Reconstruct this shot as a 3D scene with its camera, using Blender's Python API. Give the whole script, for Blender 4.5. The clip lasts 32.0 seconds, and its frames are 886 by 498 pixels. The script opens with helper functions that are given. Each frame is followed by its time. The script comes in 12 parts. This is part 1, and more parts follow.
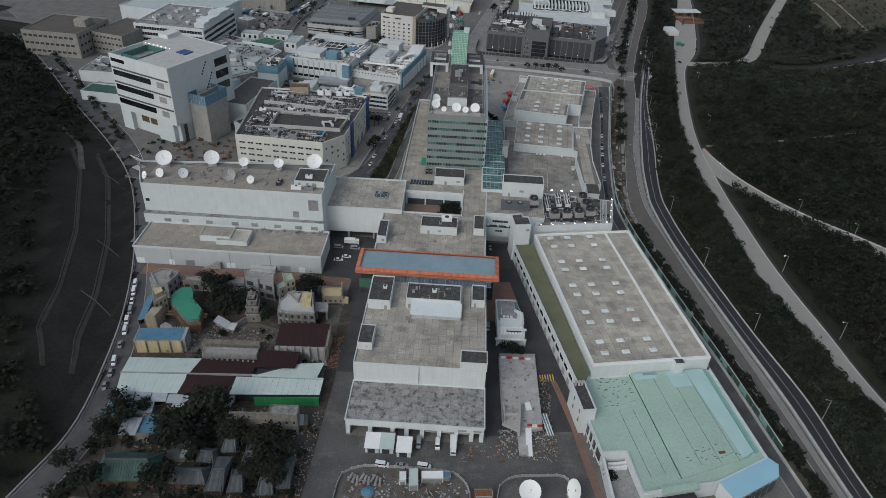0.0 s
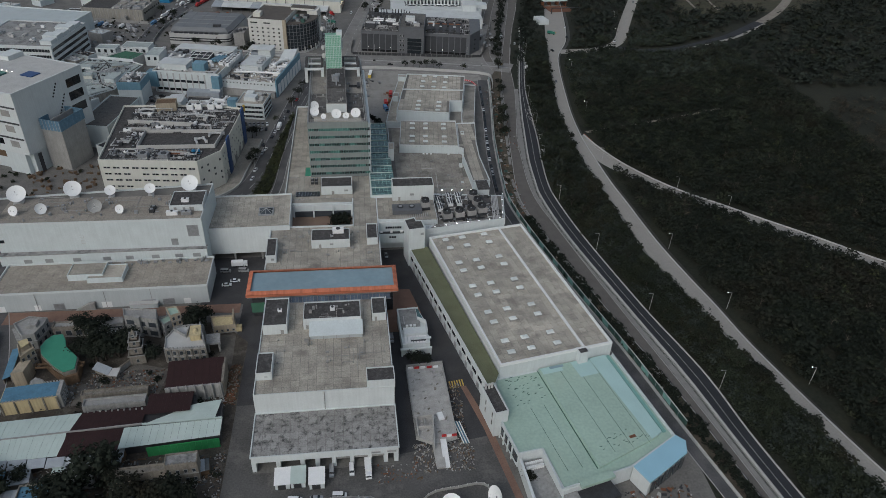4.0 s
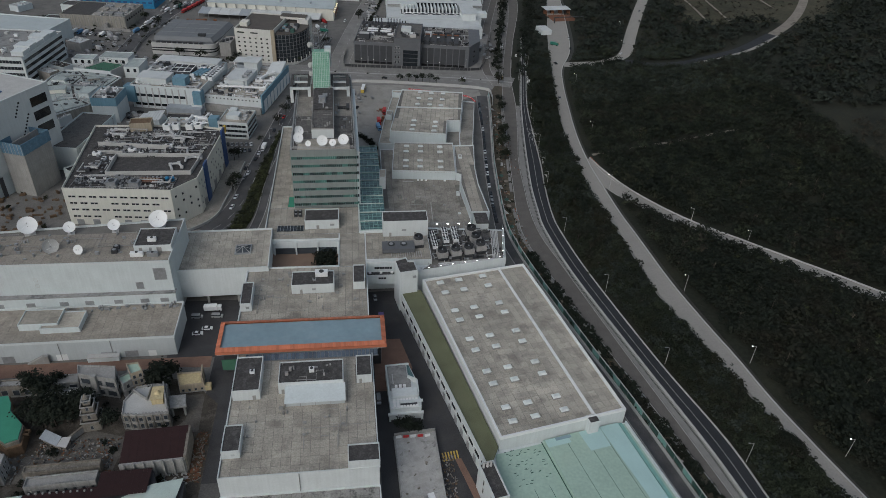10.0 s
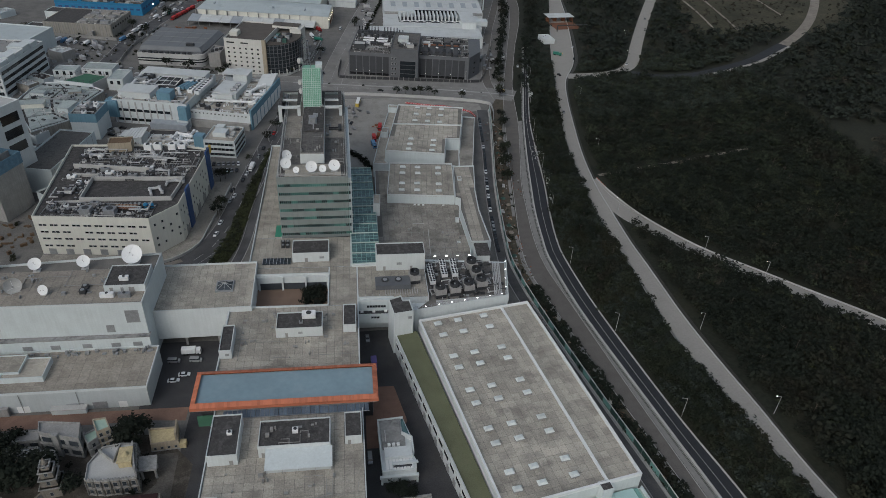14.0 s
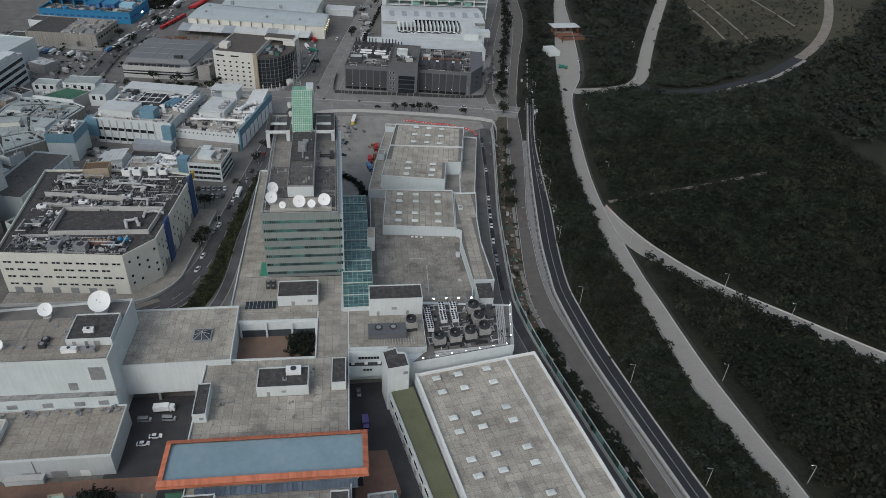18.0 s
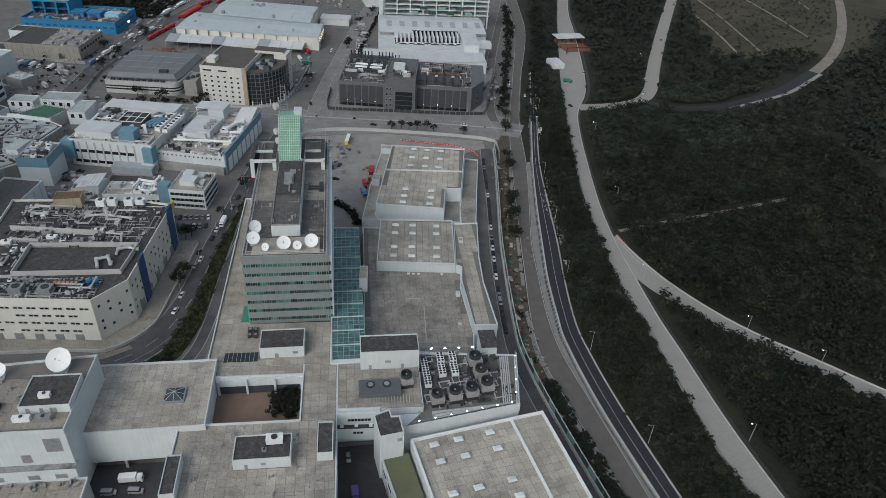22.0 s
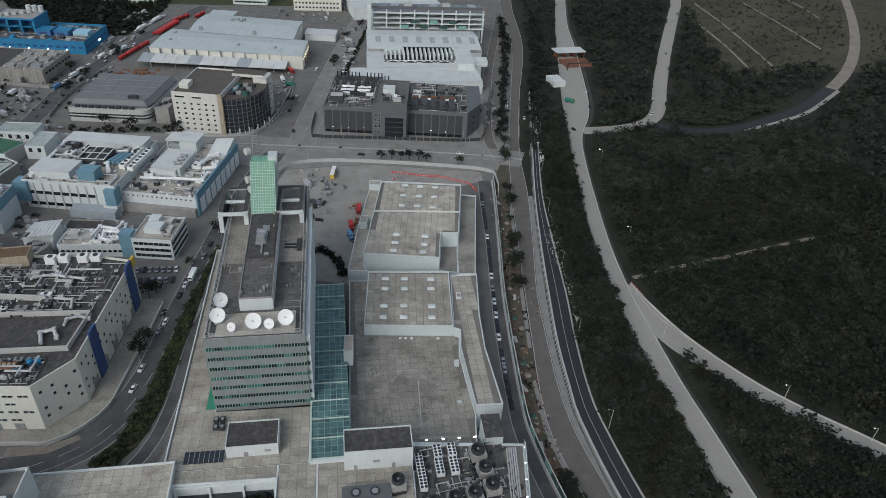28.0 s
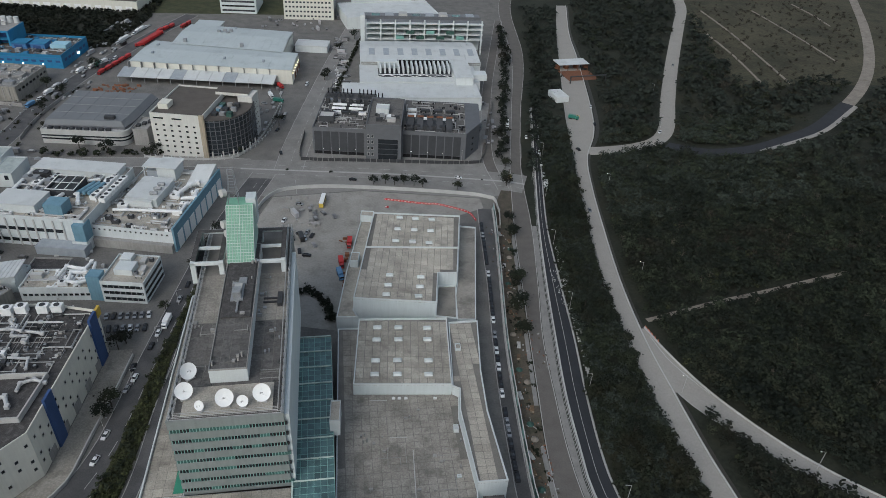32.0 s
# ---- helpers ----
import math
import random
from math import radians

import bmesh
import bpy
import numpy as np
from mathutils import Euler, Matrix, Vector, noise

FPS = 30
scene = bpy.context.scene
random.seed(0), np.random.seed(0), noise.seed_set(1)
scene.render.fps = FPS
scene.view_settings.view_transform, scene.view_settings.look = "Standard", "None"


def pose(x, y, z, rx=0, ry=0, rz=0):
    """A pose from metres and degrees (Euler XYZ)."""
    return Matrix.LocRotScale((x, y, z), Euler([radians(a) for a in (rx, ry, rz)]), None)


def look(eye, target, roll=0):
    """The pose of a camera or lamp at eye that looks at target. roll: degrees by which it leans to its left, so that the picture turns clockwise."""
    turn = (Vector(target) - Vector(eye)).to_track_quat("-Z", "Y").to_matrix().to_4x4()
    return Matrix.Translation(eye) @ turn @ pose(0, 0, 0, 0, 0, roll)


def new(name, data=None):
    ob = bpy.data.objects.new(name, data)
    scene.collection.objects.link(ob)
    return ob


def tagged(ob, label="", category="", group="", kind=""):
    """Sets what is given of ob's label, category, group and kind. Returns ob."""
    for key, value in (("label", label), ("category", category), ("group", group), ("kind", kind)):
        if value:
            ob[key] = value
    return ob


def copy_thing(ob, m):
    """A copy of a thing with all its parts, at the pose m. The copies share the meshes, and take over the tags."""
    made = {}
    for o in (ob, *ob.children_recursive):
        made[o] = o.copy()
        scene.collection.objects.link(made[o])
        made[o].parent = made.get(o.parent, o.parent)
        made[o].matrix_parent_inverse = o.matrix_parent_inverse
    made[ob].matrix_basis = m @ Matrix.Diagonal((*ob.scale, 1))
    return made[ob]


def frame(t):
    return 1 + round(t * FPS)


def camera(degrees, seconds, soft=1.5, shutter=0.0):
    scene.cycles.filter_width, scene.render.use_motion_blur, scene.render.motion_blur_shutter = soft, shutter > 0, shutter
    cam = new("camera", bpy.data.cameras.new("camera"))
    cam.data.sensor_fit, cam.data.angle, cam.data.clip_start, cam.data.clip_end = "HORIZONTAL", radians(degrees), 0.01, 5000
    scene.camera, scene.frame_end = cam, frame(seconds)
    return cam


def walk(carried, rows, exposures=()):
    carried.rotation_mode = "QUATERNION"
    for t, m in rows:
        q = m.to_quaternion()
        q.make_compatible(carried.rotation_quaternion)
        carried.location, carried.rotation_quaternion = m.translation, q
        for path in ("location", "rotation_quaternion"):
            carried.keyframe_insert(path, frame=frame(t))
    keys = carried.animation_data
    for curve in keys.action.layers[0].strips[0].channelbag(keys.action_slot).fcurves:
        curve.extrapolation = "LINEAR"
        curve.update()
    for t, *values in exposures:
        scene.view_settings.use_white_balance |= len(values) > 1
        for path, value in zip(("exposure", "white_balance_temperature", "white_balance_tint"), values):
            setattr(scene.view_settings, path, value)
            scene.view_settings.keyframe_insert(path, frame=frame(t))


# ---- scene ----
# camera: a drone on a level line about 200 m above the estate
cam = camera(65.5, 32.0, 0.6)
PATH = [
    (0, look((0.00, 0.00, 200.38), (-2.80, 82.49, 143.92), 2.85)),
    (0.5, look((0.60, -0.35, 200.46), (3.89, 82.20, 144.12), 2.65)),
    (1, look((0.15, -0.14, 200.54), (8.13, 82.05, 144.15), 2.58)),
    (1.5, look((-0.19, 0.40, 200.59), (9.73, 82.37, 144.18), 2.55)),
    (2, look((-0.27, 1.52, 200.56), (10.64, 83.39, 144.19), 2.57)),
    (3, look((0.42, 5.14, 200.67), (12.06, 86.90, 144.27), 2.61)),
    (3.5, look((0.82, 7.46, 200.63), (12.70, 89.18, 144.23), 2.67)),
    (5.5, look((2.78, 18.46, 200.30), (14.94, 100.13, 143.90), 2.92)),
    (7, look((4.30, 27.49, 200.01), (16.47, 109.15, 143.59), 3.08)),
    (9, look((6.19, 39.96, 199.69), (18.43, 121.59, 143.23), 3.22)),
    (11, look((7.98, 53.07, 199.48), (20.34, 134.65, 143.00), 3.32)),
    (13, look((9.77, 67.10, 199.37), (22.23, 148.66, 142.87), 3.42)),
    (14.5, look((11.16, 78.26, 199.32), (23.65, 159.82, 142.82), 3.52)),
    (16.5, look((13.08, 93.77, 199.25), (25.58, 175.35, 142.78), 3.67)),
    (18, look((14.54, 105.61, 199.17), (27.03, 187.21, 142.72), 3.77)),
    (20, look((16.45, 121.24, 199.00), (28.97, 202.87, 142.61), 3.88)),
    (22, look((18.23, 136.39, 198.77), (30.84, 218.04, 142.42), 3.90)),
    (24, look((19.85, 151.07, 198.53), (32.64, 232.71, 142.22), 3.83)),
    (25.5, look((20.99, 162.00, 198.40), (33.98, 243.63, 142.11), 3.74)),
    (27.5, look((22.53, 177.02, 198.36), (35.87, 258.59, 142.07), 3.62)),
    (29, look((23.81, 188.92, 198.46), (37.46, 270.43, 142.16), 3.58)),
    (30.5, look((25.32, 201.38, 198.66), (39.20, 282.82, 142.32), 3.60)),
    (32, look((27.13, 213.90, 198.84), (40.95, 295.30, 142.42), 3.62)),
]
walk(cam, PATH, [(0, 0.32, 6040, 9), (3, 0.18, 6040, 9), (6, 0.1, 6050, 9), (13, 0.1, 6100, 9), (19, 0.42, 6080, 9), (32, 0.5, 6020, 8)])

# ---- light: a grey dusk sky, no hard sun ----
SUN_EL, SUN_AZ = radians(38), radians(215)
world = bpy.data.worlds.new("world")
scene.world = world
world.use_nodes = True
wn = world.node_tree.nodes
sky = wn.new("ShaderNodeTexSky")
sky.sky_type, sky.sun_disc = "NISHITA", False
sky.sun_elevation, sky.sun_rotation = SUN_EL, SUN_AZ
sky.air_density, sky.dust_density = 1.6, 4.0
cloud = wn.new("ShaderNodeHueSaturation")
cloud.inputs["Saturation"].default_value = 0.6
world.node_tree.links.new(sky.outputs[0], cloud.inputs["Color"])
world.node_tree.links.new(cloud.outputs[0], wn["Background"].inputs["Color"])
wn["Background"].inputs["Strength"].default_value = 0.085
sun = new("sun", bpy.data.lights.new("sun", "SUN"))
sun.data.energy, sun.data.angle, sun.data.color = 0.55, radians(35), (1.0, 0.98, 0.96)
sun.matrix_world = look((0, 0, 300), (math.sin(SUN_AZ) * -100, math.cos(SUN_AZ) * -100, 300 - 100 * math.tan(SUN_EL)))

# ---- materials ----
MATS = {}


def mat(name, col, rough=0.8, metal=0.0, vary=0.18, scale=0.25, fine=4.0, bump=0.15, streak=0.0, spots=0.0, spotcol=None, isle=0.0, rand=0.0, spec=0.3, spotscale=0.12):
    """A weathered surface: base colour, broad stains, fine grain, optional rain streaks, dark blotches and piece-to-piece change."""
    m = bpy.data.materials.new(name)
    m.use_nodes = True
    nt = m.node_tree
    n, l = nt.nodes, nt.links
    b = n["Principled BSDF"]
    b.inputs["Roughness"].default_value, b.inputs["Metallic"].default_value = rough, metal
    b.inputs["Specular IOR Level"].default_value = spec
    co = n.new("ShaderNodeTexCoord")
    geo = n.new("ShaderNodeNewGeometry")
    n1 = n.new("ShaderNodeTexNoise")
    n1.inputs["Scale"].default_value, n1.inputs["Detail"].default_value = scale, 6
    n2 = n.new("ShaderNodeTexNoise")
    n2.inputs["Scale"].default_value, n2.inputs["Detail"].default_value = fine, 4
    l.new(geo.outputs["Position"], n1.inputs["Vector"]), l.new(geo.outputs["Position"], n2.inputs["Vector"])
    add = n.new("ShaderNodeMath")
    add.operation = "ADD"
    l.new(n1.outputs["Fac"], add.inputs[0]), l.new(n2.outputs["Fac"], add.inputs[1])
    last = add.outputs[0]
    mr = n.new("ShaderNodeMapRange")
    mr.inputs["From Min"].default_value, mr.inputs["From Max"].default_value = 0.65, 1.35
    mr.inputs["To Min"].default_value, mr.inputs["To Max"].default_value = 1 - vary, 1 + vary
    l.new(last, mr.inputs["Value"])
    fac = mr.outputs[0]

    def times(a, bb):
        k = n.new("ShaderNodeMath")
        k.operation = "MULTIPLY"
        l.new(a, k.inputs[0]), l.new(bb, k.inputs[1])
        return k.outputs[0]

    def ranged(src, a, bb, c, d):
        k = n.new("ShaderNodeMapRange")
        for key, v in zip(("From Min", "From Max", "To Min", "To Max"), (a, bb, c, d)):
            k.inputs[key].default_value = v
        l.new(src, k.inputs["Value"])
        return k.outputs[0]

    if streak:
        mp = n.new("ShaderNodeMapping")
        mp.inputs["Scale"].default_value = (1.3, 1.3, 0.07)
        l.new(geo.outputs["Position"], mp.inputs["Vector"])
        n3 = n.new("ShaderNodeTexNoise")
        n3.inputs["Scale"].default_value, n3.inputs["Detail"].default_value = 1.0, 5
        l.new(mp.outputs[0], n3.inputs["Vector"])
        fac = times(fac, ranged(n3.outputs["Fac"], 0.35, 0.62, 1 - streak, 1.0))
    if isle:
        fac = times(fac, ranged(geo.outputs["Random Per Island"], 0, 1, 1 - isle, 1 + isle))
    if rand:
        oi = n.new("ShaderNodeObjectInfo")
        fac = times(fac, ranged(oi.outputs["Random"], 0, 1, 1 - rand, 1 + rand))
    mul = n.new("ShaderNodeVectorMath")
    mul.operation = "SCALE"
    mul.inputs[0].default_value = col
    l.new(fac, mul.inputs["Scale"])
    out = mul.outputs[0]
    if spots:
        n4 = n.new("ShaderNodeTexNoise")
        n4.inputs["Scale"].default_value, n4.inputs["Detail"].default_value, n4.inputs["Roughness"].default_value = spotscale, 8, 0.72
        l.new(geo.outputs["Position"], n4.inputs["Vector"])
        mx = n.new("ShaderNodeMix")
        mx.data_type = "RGBA"
        l.new(ranged(n4.outputs["Fac"], 0.5, 0.66, 0, spots), mx.inputs["Factor"])
        l.new(out, mx.inputs[6])
        mx.inputs[7].default_value = (*(spotcol or [c * 0.4 for c in col]), 1)
        out = mx.outputs[2]
    l.new(out, b.inputs["Base Color"])
    if bump:
        bp = n.new("ShaderNodeBump")
        bp.inputs["Strength"].default_value, bp.inputs["Distance"].default_value = bump, 0.3
        l.new(n2.outputs["Fac"], bp.inputs["Height"]), l.new(bp.outputs[0], b.inputs["Normal"])
    MATS[name] = m
    return m


def glow(name, col, power):
    m = bpy.data.materials.new(name)
    m.use_nodes = True
    b = m.node_tree.nodes["Principled BSDF"]
    b.inputs["Base Color"].default_value = (*col, 1)
    b.inputs["Emission Color"].default_value, b.inputs["Emission Strength"].default_value = (*col, 1), power
    MATS[name] = m


mat("slab", (0.352, 0.328, 0.283), 0.9, vary=0.34, scale=0.07, fine=2.0, spots=0.65, spotcol=(0.165, 0.152, 0.138), rand=0.12, isle=0.12, spotscale=0.13)
mat("slab_joint", (0.165, 0.156, 0.143), 0.95, vary=0.25, scale=0.2)
mat("slab_dirty", (0.25, 0.25, 0.245), 0.9, vary=0.25, scale=0.15, fine=1.0, spots=0.9, spotcol=(0.075, 0.077, 0.078), rand=0.1, isle=0.1, spotscale=0.16)
mat("slab_worn", (0.245, 0.23, 0.204), 0.9, vary=0.38, scale=0.1, fine=1.8, spots=0.75, spotcol=(0.12, 0.112, 0.1), rand=0.09, isle=0.09, spotscale=0.11)
mat("slab_stained", (0.115, 0.11, 0.105), 0.92, vary=0.35, scale=0.2, fine=1.4, spots=0.95, spotcol=(0.045, 0.046, 0.045), rand=0.15, isle=0.15, spotscale=0.2)
mat("slab_blotched", (0.285, 0.28, 0.27), 0.92, vary=0.3, scale=0.3, fine=1.6, spots=1.0, spotcol=(0.045, 0.046, 0.046), rand=0.1, isle=0.1, spotscale=0.38)
mat("street_grey", (0.215, 0.21, 0.20), 0.9, vary=0.2, scale=0.1, fine=1.5, spots=0.5, spotcol=(0.13, 0.127, 0.12), bump=0.1)
mat("set_mud", (0.062, 0.054, 0.045), 0.95, vary=0.4, scale=0.3, fine=2, spots=0.7, spotcol=(0.13, 0.12, 0.105), bump=0.3, spotscale=0.25)
mat("lean_glass", (0.10, 0.13, 0.165), 0.2, vary=0.25, scale=0.5, bump=0.0, spec=0.6, rand=0.25)
mat("bitumen", (0.058, 0.055, 0.054), 0.85, vary=0.4, scale=0.5, fine=3.0, spots=0.6, spotcol=(0.14, 0.135, 0.13), spotscale=0.6)
mat("slab_red", (0.29, 0.264, 0.226), 0.92, vary=0.28, scale=0.08, fine=1.3, spots=0.6, spotcol=(0.15, 0.135, 0.122), rand=0.08, isle=0.08, spotscale=0.08)
mat("ivory_wall", (0.56, 0.556, 0.525), 0.8, vary=0.07, scale=0.2, bump=0.05, streak=0.08)
mat("white_wall", (0.565, 0.60, 0.605), 0.7, vary=0.07, scale=0.2, fine=2, bump=0.05, streak=0.06)
mat("grey_wall", (0.44, 0.475, 0.485), 0.7, vary=0.07, scale=0.2, fine=2, bump=0.05, streak=0.06)
mat("pale_wall", (0.54, 0.59, 0.60), 0.7, vary=0.07, scale=0.2, fine=2, bump=0.05, streak=0.06)
mat("cream_wall", (0.62, 0.615, 0.555), 0.8, vary=0.07, scale=0.2, bump=0.05, streak=0.06)
mat("tan_wall", (0.36, 0.31, 0.235), 0.85, vary=0.14, scale=0.3, streak=0.2)
mat("set_stone", (0.225, 0.205, 0.175), 0.9, vary=0.25, scale=0.6, fine=2.5, streak=0.25, spots=0.5, rand=0.12, spotscale=0.4)
mat("set_dust", (0.118, 0.110, 0.098), 0.95, vary=0.35, scale=0.25, fine=1.8, spots=0.7, spotcol=(0.065, 0.058, 0.05), bump=0.3, spotscale=0.2)
mat("set_white", (0.31, 0.31, 0.30), 0.85, vary=0.2, scale=0.5, streak=0.25, spots=0.4, spotcol=(0.2, 0.2, 0.2), spotscale=0.4)
mat("set_yellow", (0.50, 0.42, 0.25), 0.85, vary=0.12, scale=0.4, streak=0.2)
mat("conc", (0.30, 0.295, 0.285), 0.9, vary=0.18, scale=0.2, streak=0.12, spots=0.3)
mat("conc_light", (0.42, 0.42, 0.41), 0.9, vary=0.14, scale=0.2, fine=2)
mat("membrane", (0.335, 0.45, 0.382), 0.6, vary=0.13, scale=0.08, fine=1.0, spots=0.35, spotcol=(0.36, 0.44, 0.36), bump=0.05, spotscale=0.05)
mat("membrane_blue", (0.385, 0.545, 0.535), 0.6, vary=0.08, scale=0.1, bump=0.05)
mat("sky_blue_roof", (0.29, 0.49, 0.60), 0.55, vary=0.08, scale=0.1, bump=0.05)
mat("turf", (0.122, 0.13, 0.078), 0.95, vary=0.25, scale=0.15, fine=3, spots=0.5, spotcol=(0.145, 0.145, 0.09))
mat("canopy_roof", (0.215, 0.30, 0.345), 0.6, vary=0.1, scale=0.08, fine=0.6, bump=0.05, spots=0.25, spotcol=(0.30, 0.36, 0.40))
mat("orange_tile", (0.46, 0.155, 0.085), 0.6, vary=0.12, scale=0.4, rand=0.16, isle=0.16)
mat("tower_panel", (0.215, 0.238, 0.234), 0.5, vary=0.08, scale=0.3, fine=2, streak=0.1, rand=0.05)
mat("teal_frame", (0.19, 0.37, 0.33), 0.45, vary=0.15, scale=0.6, bump=0.03)
mat("atrium_glass", (0.075, 0.135, 0.14), 0.12, vary=0.25, scale=0.15, fine=0.6, bump=0.0, spec=0.6, rand=0.3)
mat("lattice_green", (0.16, 0.36, 0.25), 0.3, vary=0.2, scale=0.3, bump=0.0, rand=0.2, spec=0.5)
mat("dark_glass", (0.018, 0.022, 0.026), 0.12, vary=0.3, scale=0.4, bump=0.0, rand=0.5, spec=0.6)
mat("teal_glass", (0.06, 0.135, 0.122), 0.15, vary=0.3, scale=0.4, bump=0.0, rand=0.4, spec=0.6)
mat("shop_glass", (0.05, 0.06, 0.07), 0.15, vary=0.2, bump=0.0, spec=0.6)
mat("lane_asphalt", (0.092, 0.09, 0.087), 0.9, vary=0.35, scale=0.07, fine=1.6, spots=0.75, spotcol=(0.165, 0.158, 0.148), bump=0.1, spotscale=0.1)
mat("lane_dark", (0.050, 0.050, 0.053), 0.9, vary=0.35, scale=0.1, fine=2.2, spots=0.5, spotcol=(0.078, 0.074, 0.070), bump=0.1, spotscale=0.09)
mat("asphalt", (0.080, 0.080, 0.082), 0.9, vary=0.35, scale=0.12, fine=2.5, spots=0.4, spotcol=(0.125, 0.122, 0.118), bump=0.1)
mat("asphalt_new", (0.030, 0.032, 0.037), 0.9, vary=0.2, scale=0.15, fine=3, bump=0.1)
mat("asphalt_old", (0.118, 0.109, 0.100), 0.9, vary=0.2, scale=0.2, fine=2, spots=0.4, spotcol=(0.15, 0.138, 0.126), bump=0.1)
mat("conc_road", (0.30, 0.285, 0.262), 0.9, vary=0.14, scale=0.12, fine=1.2, spots=0.35, spotcol=(0.20, 0.19, 0.172), bump=0.08, rand=0.05)
mat("dirt_road", (0.23, 0.205, 0.175), 0.95, vary=0.25, scale=0.25, fine=1.5, spots=0.5, spotcol=(0.12, 0.10, 0.08))
mat("mud_wet", (0.035, 0.033, 0.028), 0.6, vary=0.35, scale=0.3, fine=1.5, spots=0.4, spotcol=(0.07, 0.06, 0.045), bump=0.3)
mat("pave_red", (0.20, 0.125, 0.095), 0.9, vary=0.2, scale=0.3, fine=2)
mat("pave", (0.22, 0.215, 0.205), 0.9, vary=0.18, scale=0.25, fine=2, spots=0.3)
mat("yard", (0.145, 0.14, 0.132), 0.95, vary=0.3, scale=0.12, fine=1.2, spots=0.6, spotcol=(0.165, 0.157, 0.145), bump=0.2)
mat("lot", (0.27, 0.26, 0.24), 0.95, vary=0.2, scale=0.08, fine=1, spots=0.6, spotcol=(0.16, 0.15, 0.135), bump=0.1)
mat("earth", (0.082, 0.070, 0.054), 0.95, vary=0.4, scale=0.25, fine=1.5, spots=0.75, spotcol=(0.04, 0.046, 0.026), bump=0.3)
mat("grass", (0.045, 0.05, 0.023), 0.95, vary=0.4, scale=0.12, fine=2, spots=0.6, spotcol=(0.075, 0.062, 0.036), bump=0.3)
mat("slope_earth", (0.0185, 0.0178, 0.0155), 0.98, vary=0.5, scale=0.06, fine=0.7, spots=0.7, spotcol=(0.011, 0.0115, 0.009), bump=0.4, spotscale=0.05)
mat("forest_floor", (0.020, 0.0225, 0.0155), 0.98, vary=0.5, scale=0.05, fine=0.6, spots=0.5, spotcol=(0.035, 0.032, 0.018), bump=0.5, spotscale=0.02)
mat("dry_hill", (0.056, 0.052, 0.033), 0.98, vary=0.45, scale=0.03, fine=0.5, spots=0.85, spotcol=(0.027, 0.031, 0.019), bump=0.4, spotscale=0.035)
mat("leaf_a", (0.0165, 0.0208, 0.0150), 0.95, vary=0.4, scale=0.022, fine=0.9, bump=0.0, isle=0.16, rand=0.2, spots=0.75, spotcol=(0.020, 0.0155, 0.0105), spotscale=0.022, spec=0.15)
mat("leaf_b", (0.0235, 0.029, 0.018), 0.95, vary=0.4, scale=0.022, fine=0.9, bump=0.0, isle=0.22, rand=0.25, spots=0.6, spotcol=(0.028, 0.022, 0.014), spotscale=0.02, spec=0.15)
mat("leaf_c", (0.042, 0.048, 0.019), 0.85, vary=0.35, scale=0.1, fine=0.9, bump=0.0, isle=0.5, rand=0.25)
# leaves of the far woods, paler and greyer: distance haze put into the colour
mat("leaf_hazed", (0.0305, 0.0375, 0.0300), 0.95, vary=0.35, scale=0.02, fine=0.9, bump=0.0, isle=0.18, rand=0.25, spec=0.15)
mat("leaf_dry", (0.034, 0.03, 0.021), 0.95, vary=0.4, scale=0.04, fine=0.9, bump=0.0, isle=0.25, rand=0.25)
mat("twig", (0.075, 0.066, 0.05), 0.95, vary=0.3, scale=1.0)
mat("bark", (0.05, 0.042, 0.035), 0.95, vary=0.3, scale=2)
mat("kerb", (0.34, 0.335, 0.325), 0.9, vary=0.15, scale=0.5)
mat("line_white", (0.42, 0.42, 0.41), 0.8, vary=0.2, scale=0.8)
mat("line_yellow", (0.50, 0.36, 0.08), 0.8, vary=0.25, scale=0.8)
mat("steel", (0.30, 0.31, 0.32), 0.5, 0.4, vary=0.2, scale=0.6)
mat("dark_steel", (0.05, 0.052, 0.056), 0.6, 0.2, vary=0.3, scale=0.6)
mat("pipe", (0.47, 0.475, 0.475), 0.5, vary=0.15, scale=0.8, streak=0.15)
mat("white_paint", (0.72, 0.73, 0.73), 0.45, vary=0.07, scale=0.8, rand=0.04)
mat("dish_white", (0.74, 0.75, 0.75), 0.5, vary=0.05, scale=0.6, rand=0.05)
mat("sheet_pale", (0.44, 0.52, 0.49), 0.55, vary=0.1, scale=0.2, streak=0.0, isle=0.06, spots=0.25, spotcol=(0.52, 0.56, 0.53))
mat("estate_roof", (0.335, 0.375, 0.365), 0.7, vary=0.2, scale=0.12, fine=1.2, spots=0.6, spotcol=(0.20, 0.22, 0.215), isle=0.08, rand=0.1, spotscale=0.15)
mat("skylight_dome", (0.59, 0.63, 0.62), 0.4, vary=0.12, scale=0.6, rand=0.12, spots=0.3, spotcol=(0.36, 0.4, 0.4))
mat("sheet_maroon", (0.026, 0.0105, 0.0105), 0.7, vary=0.25, scale=0.4, isle=0.2)
mat("sheet_green", (0.03, 0.20, 0.07), 0.6, vary=0.2, scale=0.5, isle=0.1)
mat("sheet_blue", (0.085, 0.19, 0.28), 0.6, vary=0.2, scale=0.4, spots=0.4)
mat("sheet_grey", (0.30, 0.33, 0.36), 0.5, vary=0.15, scale=0.4, isle=0.12)
mat("pool_green", (0.05, 0.235, 0.155), 0.7, vary=0.12, scale=0.3)
mat("court_green", (0.05, 0.13, 0.085), 0.9, vary=0.15)
